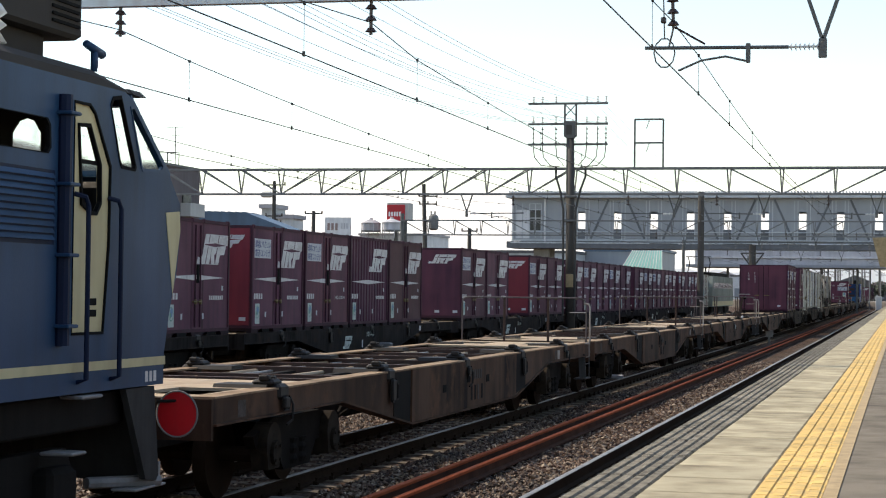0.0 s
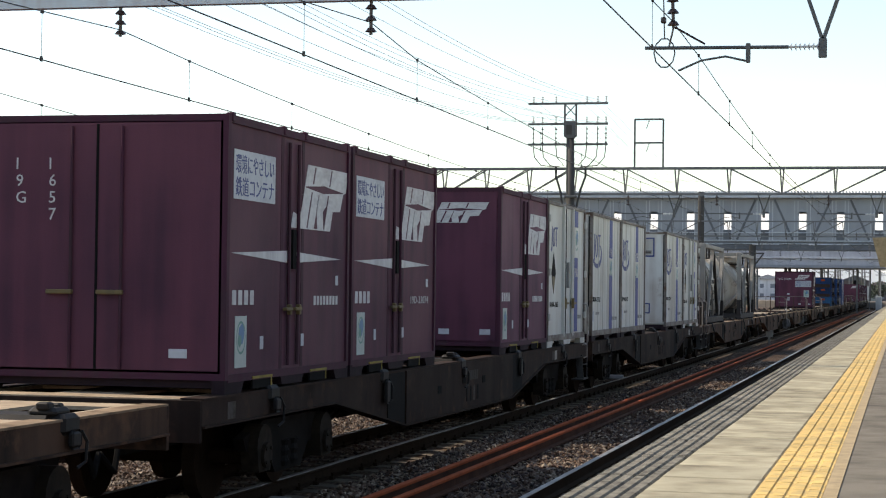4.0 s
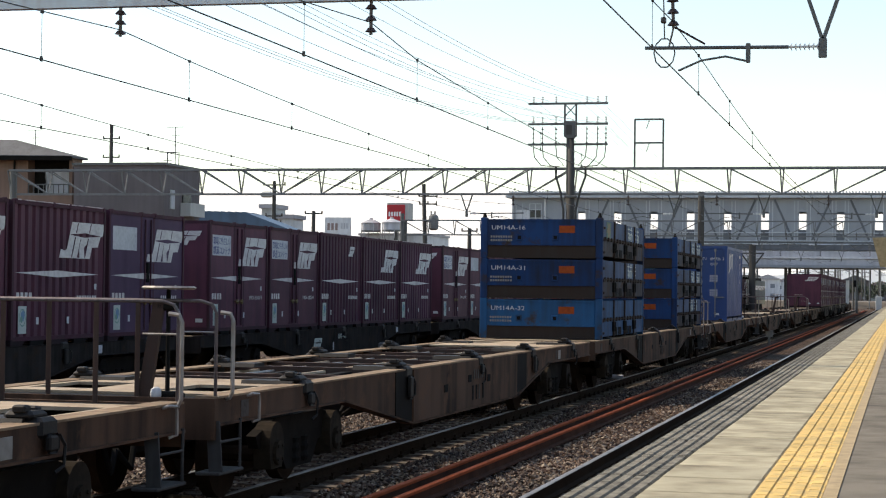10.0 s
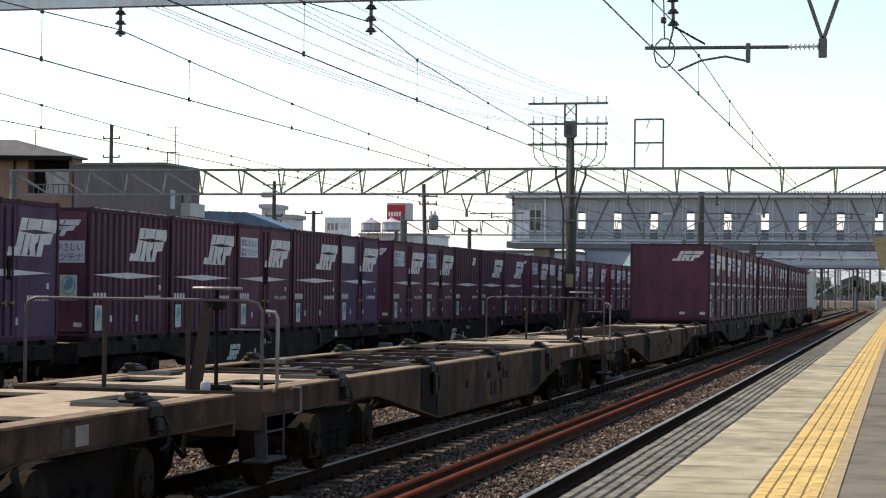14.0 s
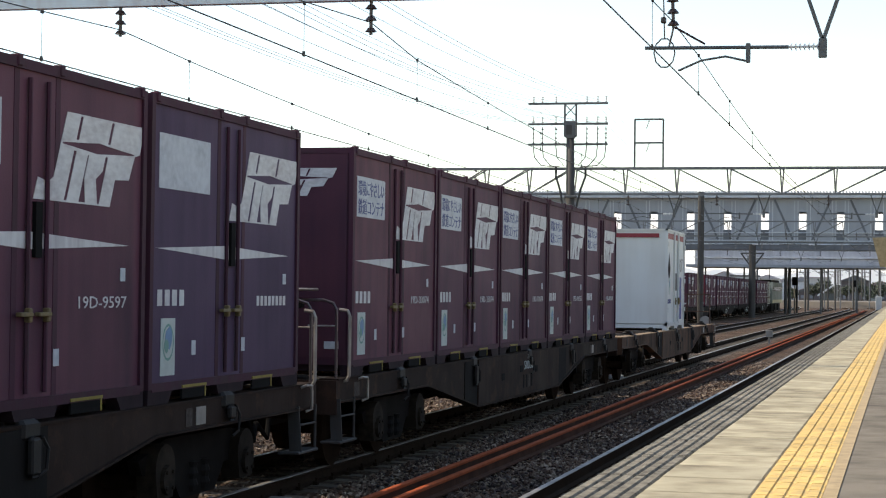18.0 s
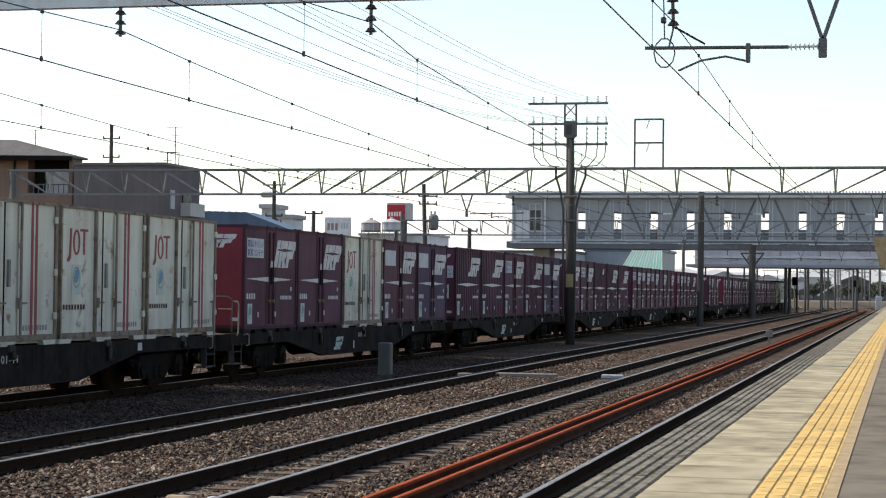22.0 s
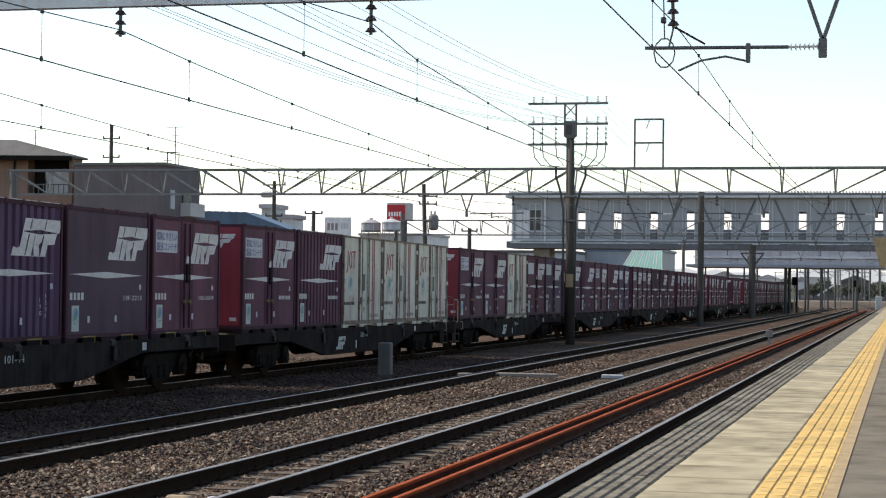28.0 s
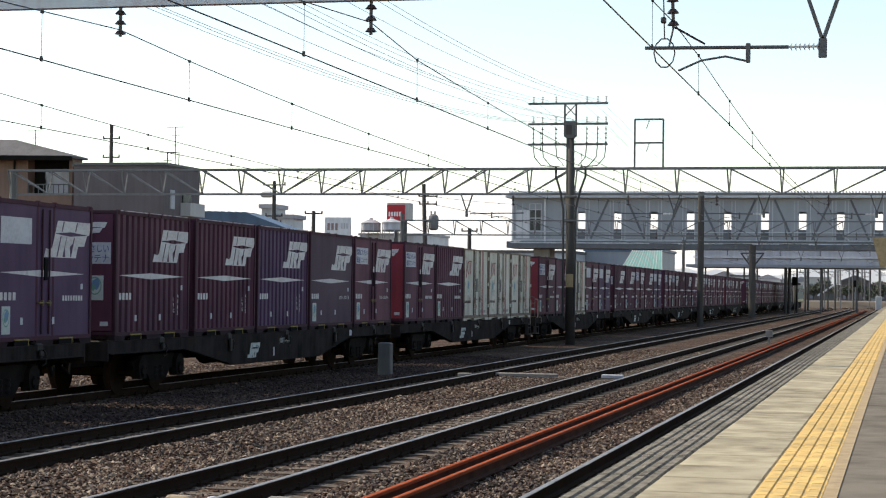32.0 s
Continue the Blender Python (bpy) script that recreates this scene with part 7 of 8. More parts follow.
def overhead(x, label, phase, top, sag, first, r=0.0088):
    """Contact wire with its messenger; first: where the messenger hangs at the first gantry."""
    o = thing("overhead_line", label, "overhead wire", "overhead wires")
    ys = [-27.0] + [g[0] for g in GANTRIES] + [320.0]
    c, m = Form(), Form()
    drops, pts = [], []
    for i, (a, b_) in enumerate(zip(ys[:-1], ys[1:])):
        for k in range(16):
            u = k / 16
            off = first * max(0.0, 1 - abs(a + (b_ - a) * u - GAN1) / 3.2)
            pts.append((x + off, a + (b_ - a) * u, top - 4 * sag * u * (1 - u)))
        y = a + (phase if i else 3.25)
        while y < b_ - 1 and y < 130:
            u = (y - a) / (b_ - a)
            drops.append((x, y, top - 4 * sag * u * (1 - u)))
            y += 5.15
    m.line(pts, r * 0.85, 6)
    c.line([(x, y, 4.975) for y in ys], r, 6)
    part("contact_wire", c, "wire", o)
    part("messenger_wire", m, "wire", o)
    for px, py, pz in drops:
        if -1 < py < 95:
            f = Form()
            f.tube((px, py, 4.97), (px, py, pz), 0.0035, 5)
            f.bev(px - 0.016, px + 0.016, py - 0.03, py + 0.03, pz - 0.024, pz + 0.024, 0.006)
            f.bev(px - 0.012, px + 0.012, py - 0.03, py + 0.03, 4.95, 5.02, 0.005)
            part("dropper", f, "wire", o)
    return o


overhead(-2.97, "contact and messenger wire over the platform track", 2.90, 5.65, 0.50, -0.05)
overhead(-7.40, "contact and messenger wire over the near train", 3.30, 5.72, 0.50, 0.19)
overhead(-11.02, "contact and messenger wire over the middle track", 2.85, 5.70, 0.52, 0.05)
overhead(-15.80, "contact and messenger wire over the far train", 2.30, 5.66, 0.52, 0.0)
fw = thing("feeder_lines", "thin parallel feeder wires on the pole's arms", "overhead wire")
for z, fall, rise in ((9.90, 0.070, 0.00120), (9.03, 0.081, 0.00114)):
    for x in ARMX:
        f = Form()
        fa = fall * (1 + 0.06 * math.sin(x * 9 + z))
        pts = [(x, GAN2 - 0.35 - d, z - fa * d + rise * d * d) for d in range(62, -1, -4)]
        for k in range(1, 13):
            u = k / 12
            pts.append((x, GAN2 - 0.35 + (130.35 - GAN2) * u, z - 4 * 1.3 * u * (1 - u)))
        f.line(pts, 0.0062, 5)
        part("feeder_wire", f, "wiregrey", fw)

# ---- station footbridge ----
BR = 180.0
br = thing("station_footbridge", "grey clad station footbridge with a row of small windows", "footbridge", kind="structure")
XL, XR = -37.3, 8.0
wins = [-30.35 + 3.52 * i for i in range(11)]


def pierced(y0, y1, ww, shift=0.0):
    f = Form()
    z0, z1, za, zb = 6.95, 11.15, 8.15, 9.85
    f.box(XL, XR, y0, y1, z0, za)
    f.box(XL, XR, y0, y1, zb, z1)
    x = XL
    for c in wins:
        f.box(x, c - ww / 2 + shift, y0, y1, za, zb)
        x = c + ww / 2 + shift
    f.box(x, XR, y0, y1, za, zb)
    return f


part("front_wall", pierced(BR, BR + 0.18, 0.70), "bridge", br, "blue-grey cladding wall")
part("back_wall", pierced(BR + 4.2, BR + 4.4, 1.5, -0.35), "bridge", br)
f = Form()
f.box(XL - 0.5, XR, BR - 0.7, BR + 5.1, 11.16, 11.42)
roof = part("roof", f, "bridge_light", br, "pale ribbed roof")
f = Form()
for i in range(150):
    x = XL - 0.4 + i * 0.30
    f.box(x, x + 0.12, BR + 0.4, BR + 4.6, 11.424, 11.86)
part("roof_ribs", f, "bridge_light", roof, kind="stuff")
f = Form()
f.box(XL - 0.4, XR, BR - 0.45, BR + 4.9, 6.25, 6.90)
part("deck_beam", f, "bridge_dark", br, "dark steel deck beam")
f = Form()
f.box(XL, XR, BR - 0.06, BR + 0.0, 6.98, 7.12)
f.box(XL, XR, BR - 0.5, BR - 0.44, 6.72, 6.84)
part("sill_line", f, "bridge_light", br)
for c in wins:
    f = Form()
    for x in (c - 0.75, c - 0.44, c + 0.40, c + 0.72):
        f.box(x - 0.035, x + 0.035, BR - 0.045, BR, 7.14, 10.9)
    w = part("window_frame", f, "bridge_light", br)
    f = Form()
    f.box(c - 0.40, c + 0.40, BR - 0.03, BR + 0.03, 8.95, 9.03)
    part("transom", f, "bridge_light", w)
for i, c in enumerate(wins[:-1]):
    xa, xb = c + 0.9, c + 3.52 - 0.9
    if i % 2:
        xa, xb = xb, xa
    f = Form()
    f.bar((xa, BR - 0.03, 7.2), (xb, BR - 0.03, 11.0), 0.20, 0.05, (0, 1, 0))
    part("facade_brace", f, "bridge_dark", br)
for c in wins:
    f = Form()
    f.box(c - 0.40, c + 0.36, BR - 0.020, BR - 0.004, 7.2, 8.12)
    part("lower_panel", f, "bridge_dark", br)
f = Form()
f.tube((XL, BR - 0.35, 7.85), (XR, BR - 0.35, 7.85), 0.05, 6)
part("service_pipe", f, "bridge_light", br)
f = Form()
f.box(-36.85, -35.52, BR - 0.05, BR + 0.01, 7.2, 10.0)
part("door_panel", f, "hazepale", br, "pale flush panel")
f = Form()
for x in (-36.85, -36.2, -35.50, -34.92, -34.34):
    f.box(x - 0.04, x + 0.04, BR - 0.09, BR - 0.05, 7.2, 10.6)
for z in (7.9, 9.15, 9.98, 10.55):
    f.box(-35.46, -34.38, BR - 0.088, BR - 0.052, z, z + 0.07)
wf_ = part("window_frame", f, "bridge_light", br)
for x0, x1 in ((-35.46, -34.96), (-34.88, -34.38)):
    for z0, z1 in ((8.0, 9.14), (9.24, 9.96)):
        f = Form()
        f.box(x0 + 0.02, x1 - 0.02, BR - 0.07, BR - 0.055, z0, z1)
        part("pane", f, "darkglass", wf_)
for x in (-33.95, -37.2):
    f = Form()
    f.tube((x, BR - 0.16, 6.9), (x, BR - 0.16, 11.1), 0.09, 8)
    part("downpipe", f, "hazepale", br, "pale downpipe")
for x in (-34.4, -0.6):
    f = Form()
    f.bev(x - 0.8, x + 0.8, BR + 0.6, BR + 3.4, -0.4, 6.25, 0.05)
    part("pier", f, "pole_concrete", br)

# older low structure behind the footbridge, and the green roof beside it
ob_ = thing("old_station_roof", "pale old concourse roof behind the footbridge", "station building")
f = Form()
f.box(-23.0, 6.0, 214, 224, 5.36, 6.9)
part("fascia", f, "hazegrey", ob_)
f = Form()
f.box(-24.0, 6.0, 213.5, 225, 5.05, 5.35)
part("lower_roof", f, "bridge", ob_)
f = Form()
f.box(-23.2, 6.0, 213.8, 214.0, 6.1, 6.22)
part("gutter", f, "hazepale", ob_)
for x in (-22.0, -17.6, -12.4, -9.0, -5.0, -0.8):
    f = Form()
    f.box(x - 0.09, x + 0.09, 216, 216.2, -0.3 if x < -1.4 else 1.0, 5.05)
    part("post", f, "gantrydark", ob_)
gr = thing("green_roof_shed", "shed with a pale green ribbed tin roof", "shed")
f = Form()
f.add([(-29.0, 196, 4.1), (-24.5, 196, 4.1), (-25.4, 203, 6.6), (-28.6, 203, 6.6)], [(0, 1, 2, 3)])
f.add([(-29.0, 196, 4.0), (-24.5, 196, 4.0), (-25.4, 203, 6.5), (-28.6, 203, 6.5)], [(3, 2, 1, 0)])
r_ = part("roof", f, "greentin", gr)
for i in range(14):
    u = i / 13
    g = Form()
    g.bar((-29.0 + 4.5 * u, 196, 4.12), (-28.6 + 3.2 * u, 203, 6.62), 0.07, 0.07)
    part("seam", g, "pale", r_)
f = Form()
f.box(-28.8, -24.7, 196.3, 206, -0.3, 4.05)
part("wall", f, "pale", gr)

# canopy of the platform, its tan edge
cn = thing("platform_canopy", "tan edged platform canopy", "canopy")
f = Form()
f.prism([(-1.62, 5.15), (4.5, 5.3), (4.5, 3.6), (-1.2, 3.55)], 1, 104.0, 104.3)
part("gable", f, "ochre", cn)
f = Form()
f.prism([(-1.55, 5.1), (4.5, 5.25), (4.5, 5.0), (-1.5, 4.9)], 1, 104.3, 165.0)
part("roof", f, "bridge", cn)
for y in (106, 120, 134, 148, 162):
    f = Form()
    f.box(2.4, 2.6, y, y + 0.2, 1.05, 5.0)
    part("post", f, "gantry", cn)


# ---- houses and far things ----
def window_unit(parent, x0, x1, y, z0, z1, bars_=1, mat="darkglass"):
    f = Form()
    f.box(x0 - 0.06, x1 + 0.06, y - 0.05, y + 0.02, z0 - 0.06, z1 + 0.06)
    w = part("window", f, "bridge_light", parent)
    n = bars_ + 1
    for i in range(n):
        a = x0 + (x1 - x0) * i / n
        f = Form()
        f.box(a + 0.03, a + (x1 - x0) / n - 0.03, y - 0.06, y - 0.051, z0, z1)
        part("pane", f, mat, w)
    return w


h1 = thing("brown_house", "three-storey brown house with a grey tiled hip roof", "house")
f = Form()
f.box(-62, -48.5, 98.0, 99.3, -0.5, 9.2)
f.box(-48.5, -45.95, 98.0, 99.3, -0.5, 7.2)
f.box(-45.95, -45.75, 98.0, 99.3, -0.5, 9.2)
f.box(-48.5, -45.95, 98.9, 99.3, 7.2, 9.2)
part("wall", f, "housebrown", h1)
f = Form()
f.add([(-63, 97.3, 9.42), (-45.5, 97.3, 9.22), (-45.5, 99.5, 9.22), (-63, 99.5, 9.42), (-63, 97.3, 9.56), (-45.5, 97.3, 9.34), (-45.5, 99.5, 9.34), (-63, 99.5, 9.56), (-49.5, 98.5, 10.35), (-58, 98.5, 10.55)],
      [(0, 1, 5, 4), (1, 2, 6, 5), (2, 3, 7, 6), (3, 0, 4, 7), (4, 5, 8, 9), (5, 6, 8), (6, 7, 9, 8), (7, 4, 9), (3, 2, 1, 0)])
part("roof", f, "tile", h1, "grey tiled hip roof")
f = Form()
f.add([(-63, 97.18, 9.24), (-45.45, 97.18, 9.06), (-45.45, 97.3, 9.06), (-63, 97.3, 9.24), (-63, 97.18, 9.50), (-45.45, 97.18, 9.30), (-45.45, 97.3, 9.30), (-63, 97.3, 9.50)],
      [(0, 1, 5, 4), (1, 2, 6, 5), (2, 3, 7, 6), (3, 0, 4, 7), (4, 5, 6, 7), (3, 2, 1, 0)])
part("eave", f, "dark", h1)
# dark panel over the brown wall paints the shade inside the recess
f = Form()
f.box(-48.5, -45.95, 98.88, 98.9, 7.2, 9.2)
part("recess_wall", f, "dark", h1)
window_unit(h1, -47.7, -46.4, 98.86, 7.25, 8.6, 2, "hazegrey")
f = Form()
f.box(-48.45, -45.95, 97.95, 98.0, 7.72, 7.78)
for i in range(9):
    f.box(-48.45 + i * 0.31, -48.41 + i * 0.31, 97.96, 98.0, 7.2, 7.75)
part("balcony_rail", f, "gantrydark", h1)
window_unit(h1, -47.9, -46.3, 97.96, 3.2, 5.0, 1)
f = Form()
f.tube((-49.3, 97.92, 0.0), (-49.3, 97.92, 9.2), 0.06, 6)
part("downpipe", f, "dark", h1)

h2 = thing("grey_building", "dark grey flat-roofed building", "building")
f = Form()
f.box(-44.9, -39.5, 96.4, 101.7, -0.5, 8.72)
part("wall", f, "housegrey", h2)
f = Form()
f.box(-45.0, -39.4, 96.3, 101.8, 8.72, 8.86)
part("parapet", f, "gantrydark", h2)
f = Form()
f.box(-39.5, -39.42, 97.2, 97.75, 6.35, 7.4)
sw = part("window", f, "bridge_light", h2)
f = Form()
f.box(-39.42, -39.41, 97.3, 97.65, 6.45, 7.3)
part("pane", f, "signw", sw)
f = Form()
f.box(-39.5, -39.42, 99.0, 100.2, 6.5, 7.3)
part("window", f, "darkglass", h2)
f = Form()
f.box(-39.5, -38.9, 98.8, 101.0, 6.0, 6.75)
part("balcony", f, "pale", h2)
f = Form()
for xx in (-40.65, -39.95):
    f.box(xx, xx + 0.04, 99.5, 99.54, 8.86, 9.65)
f.box(-40.65, -39.91, 99.5, 99.54, 9.61, 9.65)
part("roof_rail", f, "gantrydark", h2)

h3 = thing("blue_roof_house", "low house with a dull blue tin roof", "house")
f = Form()
f.box(-55, -40.6, 120.6, 122.6, -0.5, 5.9)
part("wall", f, "pale", h3)
f = Form()
f.prism([(-56, 6.2), (-55, 7.4), (-43.2, 7.1), (-39.6, 5.8), (-39.6, 5.65)], 1, 120, 123)
rf = part("roof", f, "bluetin", h3)
for i in range(24):
    g = Form()
    x = -55 + i * 0.5
    g.box(x, x + 0.05, 119.9, 123, 7.38 - (x + 55) * 0.0254, 7.46 - (x + 55) * 0.0254)
    part("seam", g, "bluetin", rf)


def street_pole(x, y, h, arms, label="slim utility pole with insulators"):
    p = thing("utility_pole", label, "pole", "distant utility poles")
    f = Form()
    f.tube((x, y, -0.4), (x - (0.35 if h == 10.2 else 0.0), y, h), 0.21, 8, 0.15)
    part("shaft", f, "polec", p)
    for dz, half in arms:
        f = Form()
        f.bar((x - half, y, h - dz), (x + half, y, h - dz), 0.10, 0.10)
        a = part("cross_arm", f, "polec", p)
        for k in (-1, 0, 1):
            g = Form()
            g.tube((x + k * half * 0.95, y, h - dz), (x + k * half * 0.95, y, h - dz + 0.22), 0.06, 6)
            part("insulator", g, "insul", a)
    return p


street_pole(-62.0, 140, 15.0, [(1.1, 0.72), (2.6, 0.72)])
street_pole(-48.12, 140, 10.45, [(0.3, 0.93), (2.75, 0.7), (3.3, 0.6)])
street_pole(-35.62, 140, 10.2, [(0.95, 0.75), (1.55, 0.7)])
street_pole(-44.85, 140, 8.1, [(0.2, 0.72)], "stout dark utility pole with one cross-arm")
street_pole(-32.3, 140, 6.8, [(0.22, 0.62)])
cab_ = Form()
cab_.bev(-49.15, -48.22, 139.6, 140.1, 9.15, 9.62, 0.12)
solid("pole_transformer", cab_, "pale", "pale lamp-shaped box on a pole's arm", "transformer", "pole boxes")
tr_ = Form()
tr_.lathe([(6.62, 0.20), (6.75, 0.38), (7.55, 0.40), (7.72, 0.36), (7.86, 0.15)], 14, 2, (-35.08, 139.7, 0))
tr_.bar((-35.6, 140, 7.3), (-35.0, 139.7, 7.3), 0.12, 0.12)
tr_.tube((-35.25, 139.6, 7.7), (-35.25, 139.6, 8.1), 0.06, 6)
tr_.tube((-34.95, 139.6, 7.7), (-34.95, 139.6, 8.1), 0.06, 6)
solid("pole_transformer", tr_, "gantry", "grey transformer can on a pole", "transformer", "pole boxes")

for x, y, z, h in ((-48.3, 98.5, 10.2, 0.70), (-39.54, 98, 8.6, 2.35), (-39.99, 98, 8.6, 0.95)):
    a = thing("tv_aerial", "thin rooftop television aerial", "aerial", "rooftop aerials")
    f = Form()
    f.tube((x, y, z - 0.3), (x, y, z + h), 0.025, 6)
    part("mast", f, "gantrydark", a)
    for k, w in ((0.0, 0.5), (0.45, 0.25), (1.0, 0.2)):
        f = Form()
        f.tube((x - w, y, z + h - k), (x + w, y, z + h - k), 0.02, 5)
        part("element", f, "gantrydark", a)

sg = thing("red_roof_sign", "red advertising sign with pale lettering bars on a tower", "sign")
f = Form()
f.box(-77.8, -74.9, 280, 282, 12.75, 15.2)
part("board", f, "signred", sg)
f = Form()
f.box(-74.9, -74.4, 280.1, 283, 12.75, 15.2)
f.box(-77.8, -74.4, 280.1, 283, 15.2, 15.5)
part("side", f, "pale", sg)
bars(at_end(-77.5, 279.95, 13.4), 2.1, 0.7, 5, "signwhite", sg)
f = Form()
f.box(-76.9, -76.4, 281, 281.5, -1, 12.75)
f.box(-75.3, -74.9, 281, 281.5, -1, 12.75)
part("legs", f, "gantrydark", sg)
s2_ = thing("white_roof_sign", "pale roof sign with coloured bars paled for haze", "sign")
f = Form()
f.box(-87.84, -83.65, 280, 280.4, 10.3, 13.2)
part("board", f, "hazepale", s2_)
# bar colours carry the haze of the distance
bars(at_end(-87.4, 279.95, 11.2), 1.9, 1.1, 3, "hazered", s2_)
bars(at_end(-85.2, 279.95, 11.4), 1.3, 0.9, 3, "hazegrey", s2_)
f = Form()
f.box(-86.9, -86.7, 280.1, 280.3, 8.5, 10.4)
f.box(-84.4, -84.2, 280.1, 280.3, 8.5, 10.4)
part("legs", f, "gantrydark", s2_)


def block(x0, x1, y, depth, h, mat, label, floors=2, win=3, roof="tile", gable=False):
    b_ = thing("distant_building", label, "building", "distant buildings")
    f = Form()
    f.box(x0, x1, y, y + depth, -1.0, h)
    part("wall", f, mat, b_)
    f = Form()
    if gable:
        f.prism([(x0 - 0.5, h), (x1 + 0.5, h), ((x0 + x1) / 2, h + (x1 - x0) * 0.22)], 1, y - 0.5, y + depth + 0.5)
    else:
        f.box(x0 - 0.2, x1 + 0.2, y - 0.2, y + depth + 0.2, h, h + 0.35)
    part("roof", f, roof, b_)
    for i in range(floors):
        for k in range(win):
            w = (x1 - x0) / win
            a = x0 + w * (k + 0.25)
            z = 1.2 + i * (h - 1) / floors
            f = Form()
            f.box(a, a + w * 0.4, y - 0.04, y + 0.01, z, z + (h - 1) / floors * 0.42)
            part("window", f, "hazeglass" if y > 400 else "darkglass", b_)
    return b_


block(-83, -72, 283, 14, 10.5, "hazepale", "pale flat-roofed building with tanks", 3, 4, "hazetile")
for x, y, r in ((-80.78, 281.6, 1.50), (-76.70, 279.0, 1.50)):
    tk = thing("roof_tank", "round grey rooftop tank on a stand", "tank", "rooftop tanks")
    f = Form()
    f.lathe([(11.25, r * 0.94), (12.25, r * 0.94), (12.32, r * 1.04), (12.42, r * 1.04), (12.85, r * 0.45), (12.95, r * 0.2), (13.2, r * 0.16)], 20, 2, (x, y, 0))
    part("shell", f, "hazegrey", tk)
    for k in range(6):
        g = Form()
        a = k * math.pi / 3
        g.bar((x + r * math.cos(a), y + r * math.sin(a), 10.0), (x + r * math.cos(a), y + r * math.sin(a), 12.3), 0.12, 0.12)
        part("stand_leg", g, "hazegrey", tk)
    g = Form()
    g.lathe([(11.0, r * 1.02), (11.25, r * 1.05), (11.27, r * 0.9)], 20, 2, (x, y, 0))
    part("stand_ring", g, "gantry", tk)
block(-96, -83.4, 279.5, 12, 8.7, "pale", "pale low building under a roof sign", 2, 4)
block(-52.66, -51.55, 150, 3, 8.75, "pale", "slim pale rooftop room behind the pole", 1, 1, "hazetile")
block(-51.4, -50.1, 150.5, 3, 7.9, "hazepale", "small pale house behind the pole", 2, 2, "hazetile")
block(-70, -40, 230, 16, 6.8, "bridge_light", "long pale low building", 1, 8)
block(-40, -30, 240, 14, 7.3, "bridge", "long grey low trackside hall", 1, 3, "bluetin")
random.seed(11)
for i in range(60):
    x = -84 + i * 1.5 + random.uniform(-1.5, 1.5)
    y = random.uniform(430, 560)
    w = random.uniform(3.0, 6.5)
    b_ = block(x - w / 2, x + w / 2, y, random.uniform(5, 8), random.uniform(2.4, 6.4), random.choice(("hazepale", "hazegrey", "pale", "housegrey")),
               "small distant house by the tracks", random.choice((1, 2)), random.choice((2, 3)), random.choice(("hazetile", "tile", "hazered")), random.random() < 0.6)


def clump(x, y, z, r, n, seed, label):
    """A leafy crown of many small leaf pieces on a trunk with limbs."""
    g = np.random.default_rng(seed)
    t = thing("tree", label, "tree", "distant trees")
    f = Form()
    f.tube((x, y, -1), (x, y, z), 0.22, 7, 0.12)
    for k in range(4):
        a = k * 1.7
        f.tube((x, y, z * 0.7), (x + r * 0.6 * math.cos(a), y + r * 0.6 * math.sin(a), z + r * 0.4), 0.10, 5, 0.04)
    part("trunk", f, "polec", t)
    f = Form()
    for _ in range(n):
        d = g.normal(size=3)
        d /= np.linalg.norm(d)
        p_ = np.array((x, y, z + r * 0.5)) + d * r * g.uniform(0.35, 1.05) * np.array((1, 1, 0.75))
        u = g.normal(size=3) * 0.15
        v = g.normal(size=3) * 0.15
        f.add([p_ - u, p_ + v, p_ + u, p_ - v], [(0, 1, 2, 3)])
    part("crown", f, "leaf", t)


for i in range(9):
    clump(-21.0 + i * 2.3 + 0.5 * (i % 3), 372 + (i * 29) % 46, 1.8 + 0.6 * (i % 3), 1.2 + (i * 5 % 4) * 0.3, 420, 60 + i, "grey-green bushy tree beyond the line")
for i in range(4):
    clump(-78 + i * 9.3 + (i % 3), 400 + (i * 37) % 60, 2.0 + i % 2, 1.5 + (i % 4) * 0.3, 260, 20 + i, "small dark tree in the distance")

# trackside small things
pb = Form()
pb.bev(-12.95, -12.62, 45.9, 46.2, -0.2, 0.66, 0.03)
solid("concrete_post", pb, "gantrydark", "short grey concrete marker post by the track", "marker post")
km = thing("kilometre_marker", "small white marker post beside the track", "marker post")
f = Form()
f.bev(-5.75, -5.66, 83.8, 83.88, -0.2, 0.2, 0.01)
part("post", f, "pole_concrete", km)
f = Form()
f.bev(-5.86, -5.55, 83.72, 83.79, 0.12, 0.42, 0.01)
part("plate", f, "pole_concrete", km)

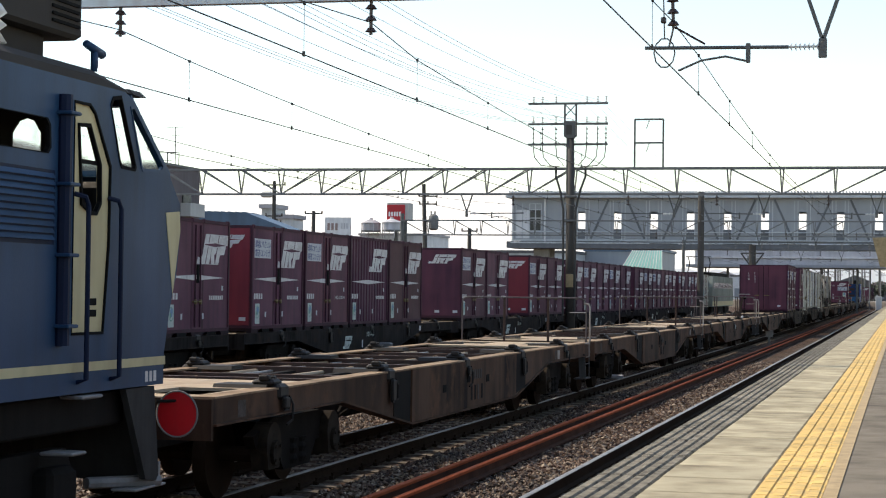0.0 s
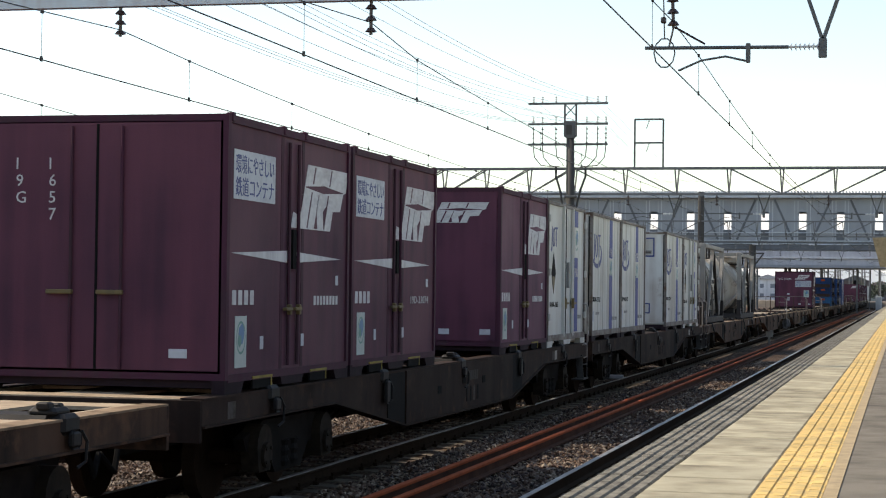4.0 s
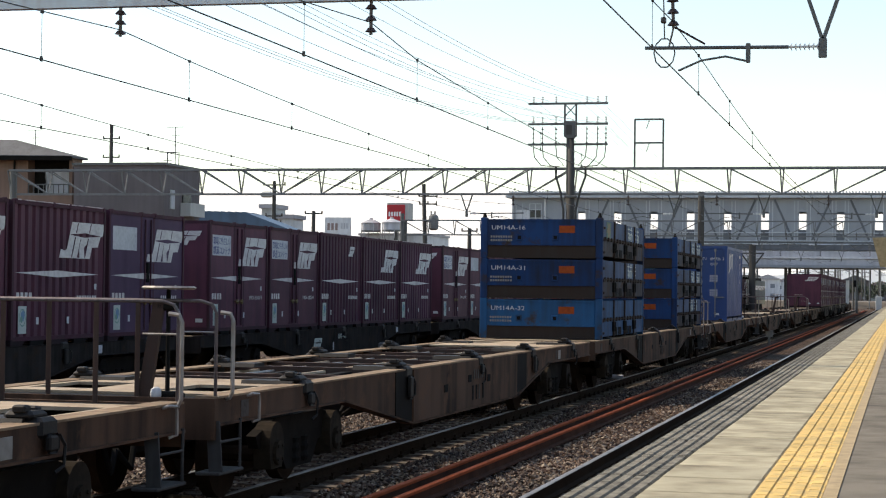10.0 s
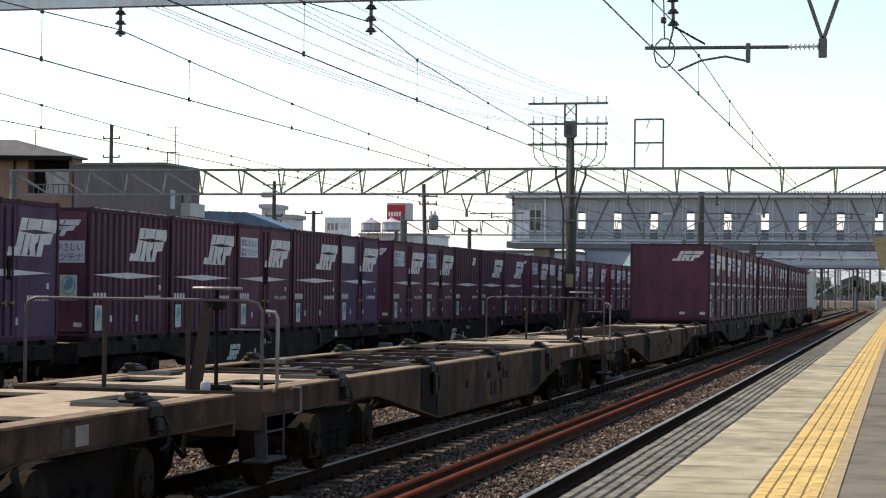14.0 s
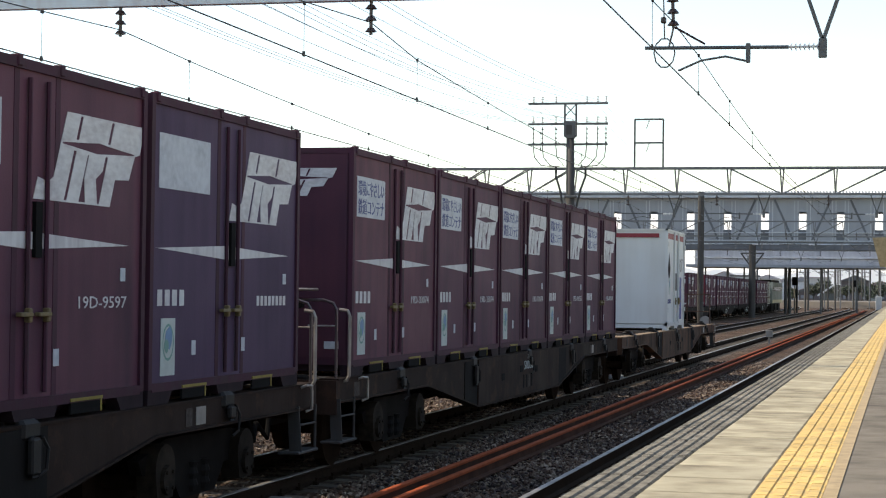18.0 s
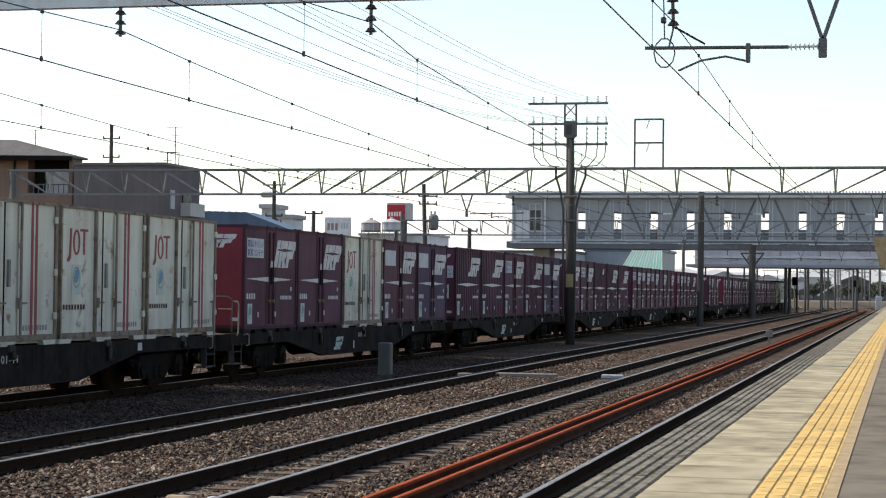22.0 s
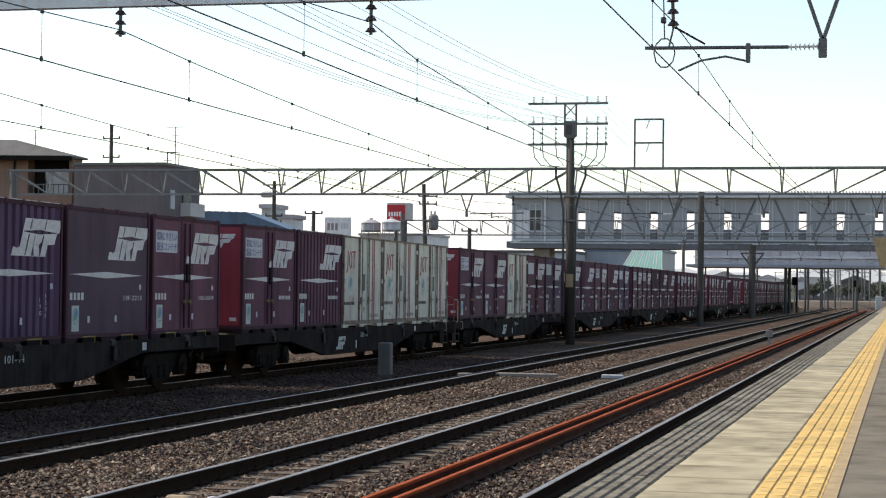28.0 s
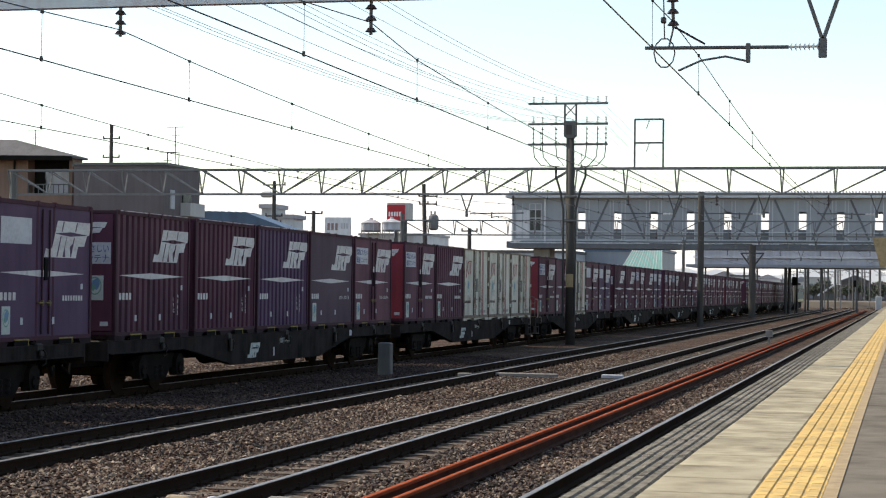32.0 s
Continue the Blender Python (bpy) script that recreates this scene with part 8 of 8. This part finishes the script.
FINE_MASTS = [(-15.0 + 0.95 * i + 0.3 * (i % 3), 300.0 + (i * 37) % 60, 6.2 + 0.5 * (i % 4)) for i in range(14)]
MASTS = [(-12.86, 215.0, 6.2), (-12.14, 225.0, 5.6), (-11.65, 235.0, 6.0), (-10.63, 260.0, 6.0), (-9.49, 250.0, 6.2), (-9.24, 270.0, 5.8), (-7.25, 290.0, 6.4), (-6.8, 330.0, 7.0),
         (-5.4, 330.0, 7.0), (-4.3, 360.0, 7.5), (-12.0, 370.0, 7.0), (-9.0, 400.0, 7.5), (-18.5, 380.0, 7.0)]
for x, y, h in MASTS:
    p = thing("catenary_mast", "thin dark upright trackside mast", "mast", "trackside masts")
    f = Form()
    f.tube((x, y, -0.3), (x, y, h), 0.18 if y == 215.0 else 0.11, 8)
    part("shaft", f, "polec", p)
    if y > 240:
        f = Form()
        f.bar((x - 1.4, y, h - 0.5), (x + 0.2, y, h - 0.5), 0.09, 0.09)
        f.bar((x - 1.2, y, h - 0.5), (x, y, h - 1.4), 0.07, 0.07)
        part("bracket", f, "polec", p)
for x, y, h in FINE_MASTS:
    p = thing("catenary_mast", "thin pale steel mast far down the line", "mast", "trackside masts")
    f = Form()
    f.tube((x, y, -0.3), (x, y, h), 0.10, 6)
    part("shaft", f, "gantry", p)
    f = Form()
    f.bar((x - 0.9, y, h - 0.7), (x + 0.9, y, h - 0.7), 0.10, 0.10)
    part("bracket", f, "gantry", p)
for x, y, h in ((-6.95, 290.0, 4.3), (-12.4, 225.0, 4.1)):
    p = thing("railway_signal", "dark colour-light signal head on a post", "signal", "signals")
    f = Form()
    f.tube((x, y, -0.3), (x, y, h), 0.09, 8)
    part("post", f, "pole_concrete", p)
    f = Form()
    f.bev(x - 0.32, x + 0.32, y - 0.2, y + 0.1, h - 1.0, h, 0.08)
    part("head", f, "black", p)
pr = thing("gabled_shed", "small open shed with a bright sloping roof", "shed")
f = Form()
f.prism([(-14.3, 1.8), (-14.3, 2.05), (-11.1, 4.25), (-11.1, 3.95)], 1, 330.0, 335.0)
part("roof", f, "hazepale", pr)
f = Form()
f.box(-13.4, -11.3, 331.0, 334.0, -0.8, 2.3)
part("wall", f, "gantrydark", pr)
f = Form()
f.prism([(318, -0.5), (319.5, 0.9), (330, 1.1), (332, -0.5)], 0, -30.0, 8.0)
solid("earth_bank", f, "earth", "low brown earth bank beyond the bend of the line", "earth bank", kind="structure")
cabinet = Form()
cabinet.bev(-3.9, -3.0, 285, 286, -0.2, 1.9, 0.05)
solid("relay_cabinet", cabinet, "pale", "pale trackside equipment cabinet", "cabinet")
for x, y, w, m_ in ((-6.93, 17.42, 0.26, "deck"), (-6.55, 17.40, 0.16, "signw"), (-5.95, 17.62, 0.24, "pole_concrete"), (-7.05, 46.7, 0.55, "signw"), (-10.64, 45.8, 0.35, "pole_concrete"), (-9.2, 46.4, 1.6, "pole_concrete")):
    litter = Form()
    litter.bev(x - w / 2, x + w / 2, y - 0.07, y + 0.07, -0.16, -0.05, 0.02)
    solid("cable_cover", litter, m_, "pale cable cover lying on the ballast", "cover", "cable covers")

# hazy town and hills far beyond the line; the sheet glows as haze
hz = bpy.data.materials.new("distant_haze_glow")
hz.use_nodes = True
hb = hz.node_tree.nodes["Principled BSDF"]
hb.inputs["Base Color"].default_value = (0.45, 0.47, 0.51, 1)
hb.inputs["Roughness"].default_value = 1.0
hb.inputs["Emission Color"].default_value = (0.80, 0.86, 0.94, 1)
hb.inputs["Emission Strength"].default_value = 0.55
M["haze"] = hz
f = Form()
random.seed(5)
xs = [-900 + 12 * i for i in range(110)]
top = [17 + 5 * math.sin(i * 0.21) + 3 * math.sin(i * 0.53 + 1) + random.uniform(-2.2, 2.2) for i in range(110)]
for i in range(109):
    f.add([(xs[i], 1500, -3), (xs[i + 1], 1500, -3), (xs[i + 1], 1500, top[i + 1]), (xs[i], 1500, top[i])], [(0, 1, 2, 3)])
solid("backdrop", f, "haze", "pale hazy skyline sheet with a faint glow, far beyond the railway", "skyline", kind="structure")

# an upright sheet that glows white in place of the bright low sky
hs_ = hz.copy()
hs_.name = "horizon_sky_haze"
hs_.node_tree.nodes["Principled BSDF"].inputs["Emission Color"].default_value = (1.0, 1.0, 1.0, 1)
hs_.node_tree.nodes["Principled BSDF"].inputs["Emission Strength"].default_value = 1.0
M["skyglow"] = hs_
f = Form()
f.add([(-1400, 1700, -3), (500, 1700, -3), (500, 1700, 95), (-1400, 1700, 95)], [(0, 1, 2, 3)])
solid("backdrop", f, "skyglow", "glowing white sheet for the bright horizon sky", "sky haze", kind="structure")


def motions():
    """The near train runs towards and past the camera; the far train draws slowly away."""
    for ob, s, x, z in NEAR_TRAIN:
        walk(ob, [(t, pose(x, near_gap(0, t) + s, z)) for t in TIMES])
    for ob, s, x, z in FAR_TRAIN:
        walk(ob, [(t, pose(x, s + far_way(t), z)) for t in TIMES])


motions()
